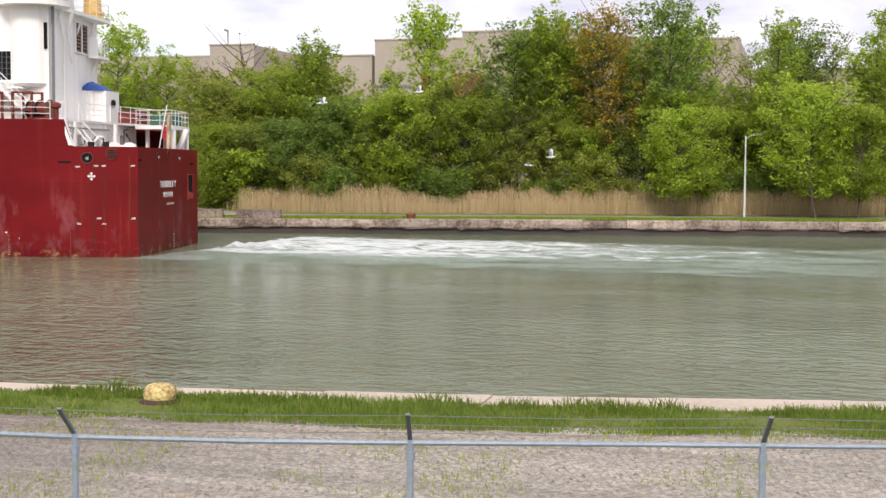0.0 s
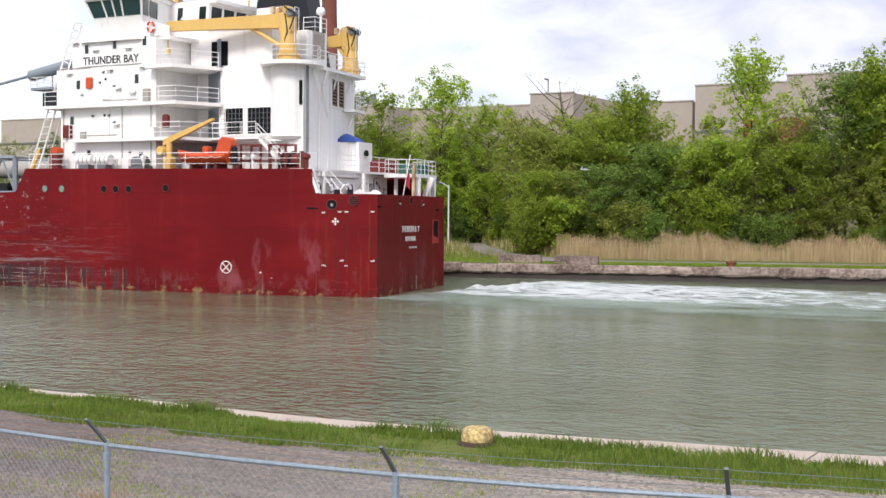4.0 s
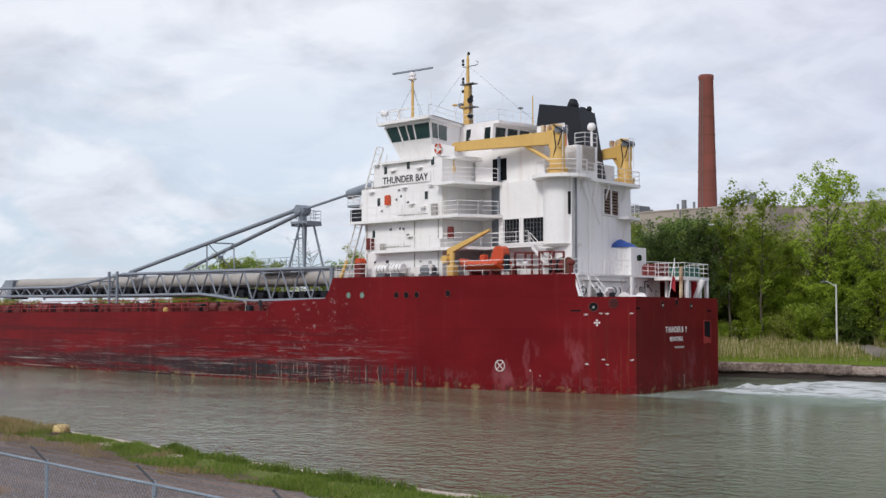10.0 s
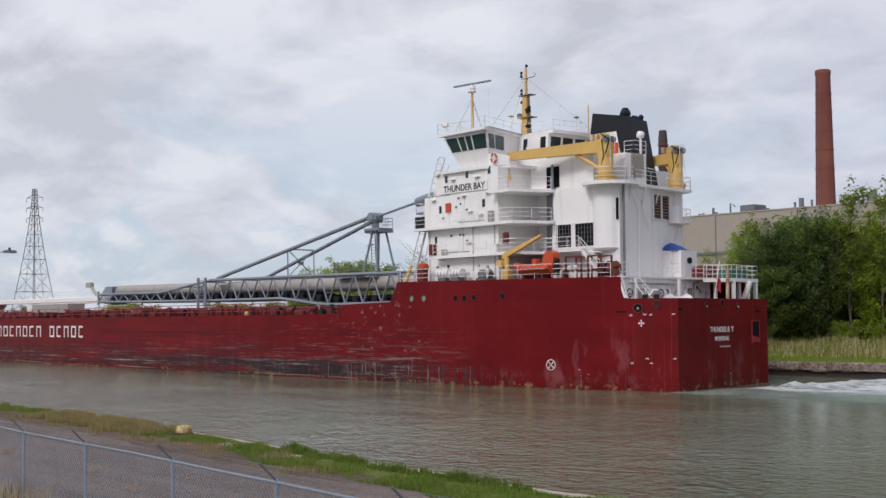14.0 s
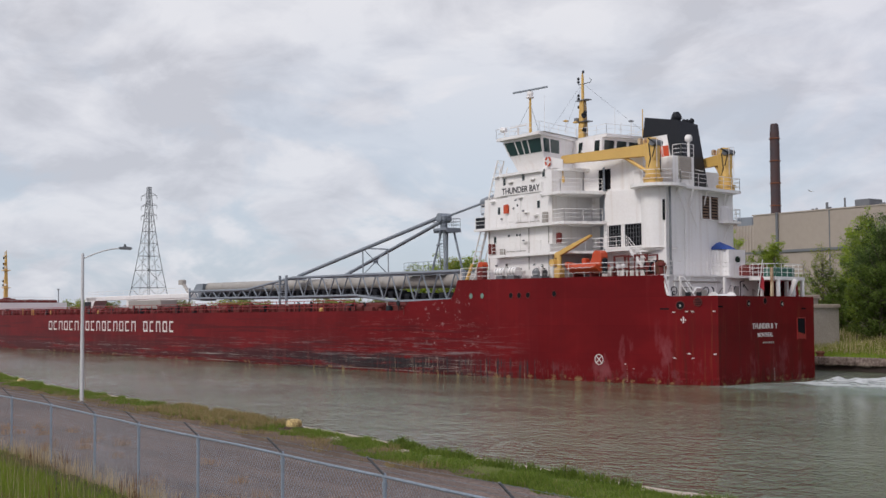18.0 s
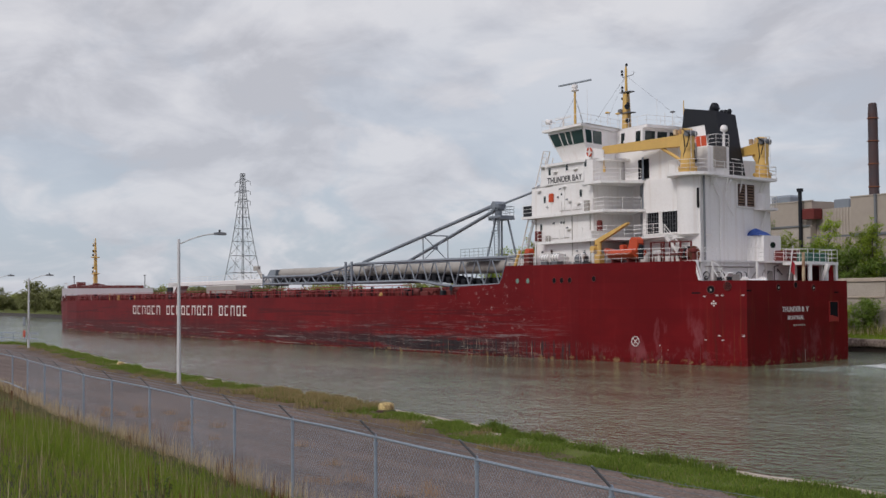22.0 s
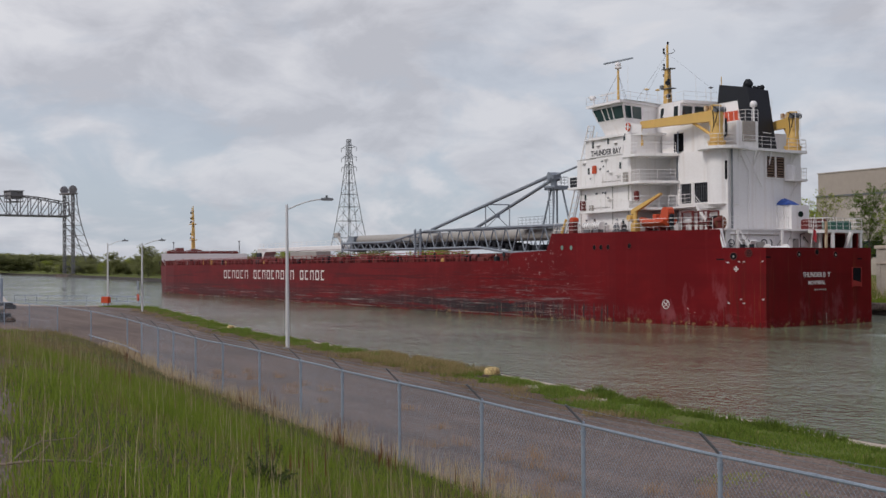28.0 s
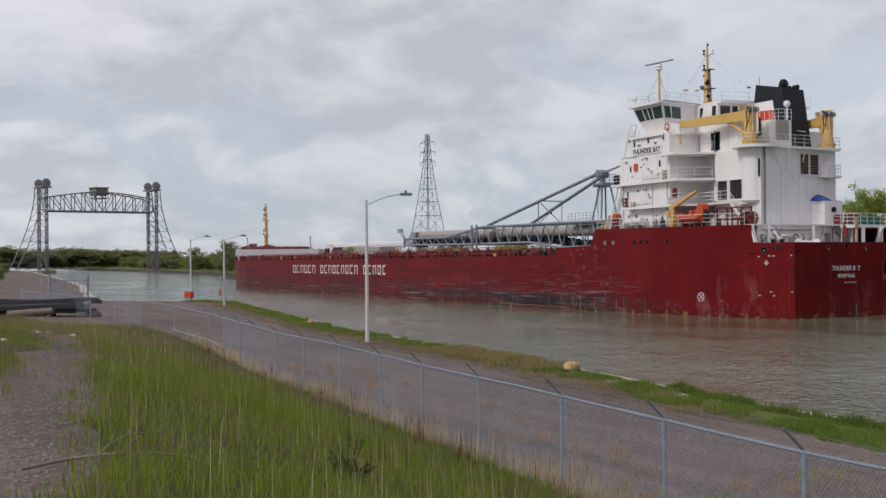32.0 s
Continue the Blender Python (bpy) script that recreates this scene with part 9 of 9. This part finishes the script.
def gravel_weed(r):
    x = 10 - 30 * r.random()
    y = fence_y(x) + 0.2 + r.random() * (near_y(x) - fence_y(x) - 3.4)
    if noise.noise((x * 0.6, y * 0.6, 5.0)) < 0.02 + 0.25 * r.random():
        return None
    return x, y, WALL_Z + 0.02, 0.6 + 0.8 * r.random() ** 2


blades("gravel_weeds", 34000, gravel_weed, 0.03, 0.09, 0.009, L_OLIVE, "sparse low weeds on the gravel", "weeds", 34)


def fence_weed(r):
    x = 8 - 75 * r.random()
    y = fence_y(x) + r.uniform(-0.5, 0.25)
    if noise.noise((x * 0.8, 1.0, 9.0)) < -0.1:
        return None
    return x, y, ground_z(x, y), 1.0


blades("fence_weeds", 7000, fence_weed, 0.15, 0.6, 0.005, L_DRY, "dry weeds along the fence foot", "weeds", 35)


ROAD = [(x, far_y(x) + 4.7) for x in range(62, -41, -6)] + [(-46, 102), (-54, 107), (-62, 116.5), (-70, 127), (-78, 142)]


def reeds(r):
    x = -62 + 115 * r.random()
    y = far_y(x) + 8.2 + r.random() * 3.2 + max(0, -46 - x) * 1.3
    if noise.noise((x * 0.12, 0, 4.0)) < -0.33:
        return None
    return x, y, far_z(x, y), (0.85 + 0.35 * noise.noise((x * 0.15, 0, 8.0)) + 0.3 * noise.noise((x * 0.7, y * 0.5, 8.0))) * min(1.0, 0.5 + (x + 62) / 24)


blades("reed_bed", 62000, reeds, 1.0, 2.5, 0.012, L_DRY, "bed of dry tan reeds below the trees", "reeds", 36, 0.16)


def plume(r):
    p = reeds(r)
    return p and (p[0], p[1], p[2] + (1.25 + 0.7 * r.random()) * p[3], p[3])


blades("reed_plumes", 6500, plume, 0.22, 0.5, 0.034, L_PLUME, "brown feathery plumes on the reeds", "reeds", 45, 0.5)


def far_grass(r):
    x = 60 - 170 * r.random()
    y = far_y(x) + 0.7 + r.random() * (2.4 if x > -44 else 18)
    if x < -44 and abs(y - lerp_path(ROAD[-7:], x)) < 2.4:
        return None
    return x, y, far_z(x, y), 1.0


blades("far_bank_grass", 70000, far_grass, 0.08, 0.25, 0.03, L_GRASS, "mown grass on the far bank", "grass", 37)


def scrub(r):
    """Rough unmown growth between the lawn and the trees."""
    x = -46 - 110 * r.random()
    y = far_y(x) + 5.5 + 19 * r.random() ** 0.8
    if abs(y - lerp_path(ROAD[-7:], x)) < 2.6 or noise.noise((x * 0.16, y * 0.2, 15.0)) < -0.18 + 0.3 * r.random() - 0.02 * (y - far_y(x)):
        return None
    return x, y, far_z(x, y), 0.55 + 0.9 * max(0.0, 0.4 + noise.noise((x * 0.3, y * 0.3, 16.0)))


blades("far_scrub", 42000, scrub, 0.3, 1.1, 0.03, L_OLIVE, "rough olive scrub on the far bank", "scrub", 48, 0.6)
blades("far_dry_grass", 26000, scrub, 0.3, 1.2, 0.02, L_DRY, "dry straw grass among the far scrub", "grass", 49, 0.4)
# track on the far bank
tmb = MB()
for i in range(len(ROAD)):
    p, q = Vector(ROAD[max(0, i - 1)]), Vector(ROAD[min(len(ROAD) - 1, i + 1)])
    d = (q - p).normalized() * 1.5
    c = ROAD[i]
    tmb.v.extend(((c[0] + d.y, c[1] - d.x, far_z(c[0] + d.y, c[1] - d.x) + 0.06), (c[0] - d.y, c[1] + d.x, far_z(c[0] - d.y, c[1] + d.x) + 0.06)))
    if i:
        tmb.f.append((2 * i - 2, 2 * i - 1, 2 * i + 1, 2 * i))
solo("road", tmb, M_GRAVEL, "pale gravel service track on the far bank", "track", kind="structure")




def spiky_shrub(x, y, h):
    """Small dark evergreen with upright sprays."""
    s = thing("shrub", "small dark evergreen shrub with upright sprays in the meadow", "shrub", pose(x, y, ground_z(x, y)))
    r = random.Random(77)
    wood, leaves = MB(), MB()
    # a few tall spikes out of a low dense skirt
    spikes = [(0.0, 0.04, 1.0), (3.4, 0.55, 0.72), (2.6, 0.30, 0.70), (0.3, 0.42, 0.74), (5.6, 0.62, 0.62), (1.5, 0.4, 0.6), (4.4, 0.5, 0.55), (3.0, 0.85, 0.6)]
    for i in range(58):
        a, lean, f = spikes[i] if i < len(spikes) else (r.uniform(0, 6.283), r.uniform(0.3, 2.4), r.uniform(0.28, 0.46))
        ln = h * f
        d = Vector((math.cos(a) * lean, math.sin(a) * lean, 1)).normalized()
        wood.cyl((0, 0, 0), d * ln, 0.008, 0.002, 4, False)
        for k in range(14):
            u = 0.1 + 0.9 * k / 13
            leaf_cloud(leaves, tuple(d * ln * u), 0.034 * (1.2 - 0.8 * u), 6, 0.032, r)
    part("stems", wood, M_BARK, s)
    part("sprays", leaves, leaf_mat("evergreen_sprays", (0.055, 0.08, 0.018), (0.10, 0.13, 0.03), 0.3), s)


spiky_shrub(-13.95, 4.66, 0.84)


def fallen_branch(pts, rad, label):
    b = thing("fallen_branch", label, "branch", group="driftwood on the bank")
    r = random.Random(len(pts) * 7)
    w = [(x, y, ground_z(x, y) + z) for x, y, z in pts]
    mb = MB()
    for i in range(len(w) - 1):
        mb.cyl(w[i], w[i + 1], rad * (1 - 0.8 * i / len(w)), rad * (1 - 0.8 * (i + 1) / len(w)), 7)
    part("limb", mb, M_DRIFT, b)
    for i in range(1, len(w)):
        a = Vector(w[i])
        e = a + Vector((r.uniform(-0.3, 0.1), r.uniform(0.05, 0.35), r.uniform(0.02, 0.16)))
        part("twig", MB().cyl(a, e, rad * 0.35, 0.003, 5), M_DRIFT, b)


fallen_branch([(-12.0, 1.0, 0.04), (-12.25, 1.45, 0.07), (-12.2, 1.9, 0.12), (-12.5, 2.4, 0.10), (-12.4, 2.9, 0.08)], 0.018, "long bleached branch lying on the gravel and grass")
fallen_branch([(-12.6, 1.75, 0.05), (-13.2, 1.95, 0.08), (-13.7, 2.2, 0.12), (-14.1, 2.6, 0.14)], 0.011, "thin forked dead branch leaning in the grass")
lr = random.Random(61)
for i in range(7):
    x = lr.uniform(-60, -16)
    y = lerp_path(PATH, x) - lr.uniform(-0.8, 2.0)
    w = lr.uniform(0.08, 0.2)
    solo("litter", MB().grid([[(-w, -w * 0.6, 0.02), (0, -w * 0.5, 0.08), (w, -w * 0.6, 0.03)], [(-w, w * 0.6, 0.03), (0, w * 0.5, 0.06), (w * 0.8, w * 0.6, 0.05)]]).box(-w * 0.9, w * 0.9, -w * 0.5, w * 0.5, 0.0, 0.02), M_LETTER, "scrap of pale crumpled litter on the bank", "litter", "litter on the bank", at=pose(x, y, ground_z(x, y) + 0.03, 0, 0, lr.uniform(0, 180)))

# ---------------- wake ----------------
def foam_mat(name, colour, rough, scale, fade, side, dense):
    m = bpy.data.materials.new(name)
    m.use_nodes = True
    nt = m.node_tree
    N, L = nt.nodes.new, nt.links.new
    b, out = nt.nodes["Principled BSDF"], nt.nodes["Material Output"]
    b.inputs["Base Color"].default_value = (*colour, 1)
    b.inputs["Roughness"].default_value = rough
    tc = N("ShaderNodeTexCoord")
    mp = N("ShaderNodeMapping"); mp.inputs["Scale"].default_value = (0.42, 0.9, 1.0)
    n = N("ShaderNodeTexNoise"); n.inputs["Scale"].default_value, n.inputs["Detail"].default_value, n.inputs["Roughness"].default_value = scale, 7, 0.66
    n.inputs["Distortion"].default_value = 0.7
    L(tc.outputs["Object"], mp.inputs[0]); L(mp.outputs[0], n.inputs["Vector"])
    sep = N("ShaderNodeSeparateXYZ"); L(tc.outputs["Object"], sep.inputs[0])

    def ranged(sock, a, b2, lo, hi):
        q = N("ShaderNodeMapRange"); q.interpolation_type = "SMOOTHSTEP"
        q.inputs[1].default_value, q.inputs[2].default_value, q.inputs[3].default_value, q.inputs[4].default_value = a, b2, lo, hi
        L(sock, q.inputs[0])
        return q.outputs[0]

    def times(p, q):
        k = N("ShaderNodeMath"); k.operation = "MULTIPLY"
        for i, v in enumerate((p, q)):
            if isinstance(v, float):
                k.inputs[i].default_value = v
            else:
                L(v, k.inputs[i])
        return k.outputs[0]

    # thick behind the screw, thinning astern and to both sides
    cover = times(ranged(sep.outputs[0], fade, -10.0, 0.42, 1.0), times(ranged(sep.outputs[1], side[0], side[1], 0.0, 1.0), ranged(sep.outputs[1], side[3], side[2], 0.0, 1.0)))
    cover = times(cover, ranged(sep.outputs[0], -78.0, -60.0, 0.0, 1.0))
    s1 = N("ShaderNodeMath"); s1.operation = "ADD"; L(n.outputs["Fac"], s1.inputs[0]); L(times(cover, 0.47), s1.inputs[1])
    alpha = times(ranged(s1.outputs[0], 0.76, 1.06, 0.0, dense), 1.0)
    tr, mx = N("ShaderNodeBsdfTransparent"), N("ShaderNodeMixShader")
    L(alpha, mx.inputs[0]); L(tr.outputs[0], mx.inputs[1]); L(b.outputs[0], mx.inputs[2]); L(mx.outputs[0], out.inputs[0])
    return m


M_FOAM = foam_mat("white_wake_foam", (0.80, 0.83, 0.82), 0.7, 0.75, -45.0, (-22.0, -15.0, -1.0, 7.0), 0.66)
M_MILKY = foam_mat("milky_turquoise_wash", (0.38, 0.46, 0.40), 0.25, 0.3, -120.0, (-24.0, -14.0, 6.0, 17.0), 0.75)


def wake():
    w = thing("wake", "churned white propeller wash trailing behind the ship", "wake")

    def sheet(xa, xb, ya, yb, z, lift):
        rows = []
        n = int((xa - xb) / 0.6)
        k = int((yb - ya) / 0.7)
        for i in range(n + 1):
            x = xa + (xb - xa) * i / n
            g = max(0.25, 1 + x / 60) * lift
            rows.append([(x, ya + (yb - ya) * j / k, z + g * max(0, noise.noise((x * 0.33, j * 0.28, 3.0)) + 0.6 * noise.noise((x * 0.9, j * 0.7, 5.0))) * math.sin(math.pi * j / k)) for j in range(k + 1)])
        return MB().grid(rows)

    part("wash", sheet(-0.3, -76, -18, 17, 0.015, 0.12), M_MILKY, w, "milky turquoise stirred water", True)
    for k in range(6):
        part("foam_patch", sheet(-0.6 - k * 12, -12.6 - k * 12, -18, 4, 0.03, 0.55), M_FOAM, w, "", True)
    return w


wash = wake()


# ---------------- gulls ----------------
M_GULL = mat("white_gull_plumage", (0.8, 0.8, 0.78), 0.8, var=0.1, scale=6, bump=0)
M_GULLGREY = mat("grey_gull_wing", (0.45, 0.47, 0.5), 0.8, var=0.1, scale=6, bump=0)


def gull(lift):
    """Ring-billed gull, nose along +x, wings held at an angle."""
    g = thing("gull", "white gull with grey wings flying over the canal", "gull", None, "gulls over the canal")
    part("body", MB().lathe([(0.01, -0.24), (0.05, -0.16), (0.075, -0.02), (0.065, 0.1), (0.045, 0.17), (0.05, 0.21), (0.03, 0.26), (0.006, 0.31)], n=10), M_GULL, g, "", True, pose(0, 0, 0, 0, 90))
    part("tail", MB().chbox(-0.38, -0.2, -0.05, 0.05, -0.012, 0.012, 0.008), M_GULL, g)
    for s in (1, -1):
        mb = MB()
        rows = []
        for y, x0, x1, z in ((0.04, -0.1, 0.1, 0.02), (0.3, -0.06, 0.13, 0.02 + 0.3 * lift), (0.55, -0.14, 0.02, 0.02 + 0.36 * lift), (0.68, -0.2, -0.14, 0.02 + 0.36 * lift)):
            rows.append([(x0, s * y, z), (x1, s * y, z + 0.015), (x1, s * y, z - 0.005), (x0, s * y, z - 0.008)])
        mb.grid(rows, True).poly(rows[-1])
        part("wing", mb, M_GULLGREY, g)
    return g


# where each gull is at 0, 0.3, 0.6 and 1 s; then it flies on and away
GULL_WAYS = [
    (0.7, [(-26.95, 72.0, 9.07), (-24.48, 72.0, 8.96), (-21.48, 72.0, 8.65), (-16.89, 72.0, 8.35)]),
    (1.0, [(-25.78, 88.0, 10.62), (-24.3, 88.0, 10.83), (-22.49, 88.0, 10.9), (-19.71, 88.0, 10.65)]),
    (0.2, [(-19.61, 96.0, 5.59), (-21.68, 96.0, 5.73), (-23.39, 96.0, 5.98), (-24.94, 96.0, 6.01)]),
    (1.2, [(-16.79, 90.0, 6.15), (-15.82, 90.0, 6.31), (-14.6, 90.0, 6.47), (-12.31, 90.0, 6.24)]),
]
gulls = [(gull(k), way) for k, way in GULL_WAYS]


def gull_rows(way):
    pts = [Vector(p) for p in way]
    v = (pts[3] - pts[0])
    if v.length < 3:
        v = v.normalized() * 3 if v.length > 0.1 else Vector((3, 0, 0.2))
    head = math.degrees(math.atan2(v.y, v.x))
    rows = [(t, pose(*p, 8, -4, head)) for t, p in zip((0, 0.3, 0.6, 1.0), pts)]
    for t in (2.5, 6, 14, 32):
        p = pts[3] + Vector((v.x, v.y + 0.15 * (t - 1), 0.9)) * (t - 1)
        rows.append((t, pose(*p, 8, -4, head)))
    return rows


# ---------------- motion ----------------
def motions():
    walk(ship, [(t, pose(x, y, 0, 0, 0, 180 + p)) for t, x, y, p in SHIP_ROWS])
    # the screw slows from 19 s on and its wash is left astern
    walk(wash, [(t, pose(x + 1.3 * max(0, t - 19), y, 0, 0, 0, 180 + p)) for t, x, y, p in SHIP_ROWS])
    for ob, way in gulls:
        walk(ob, gull_rows(way))


motions()
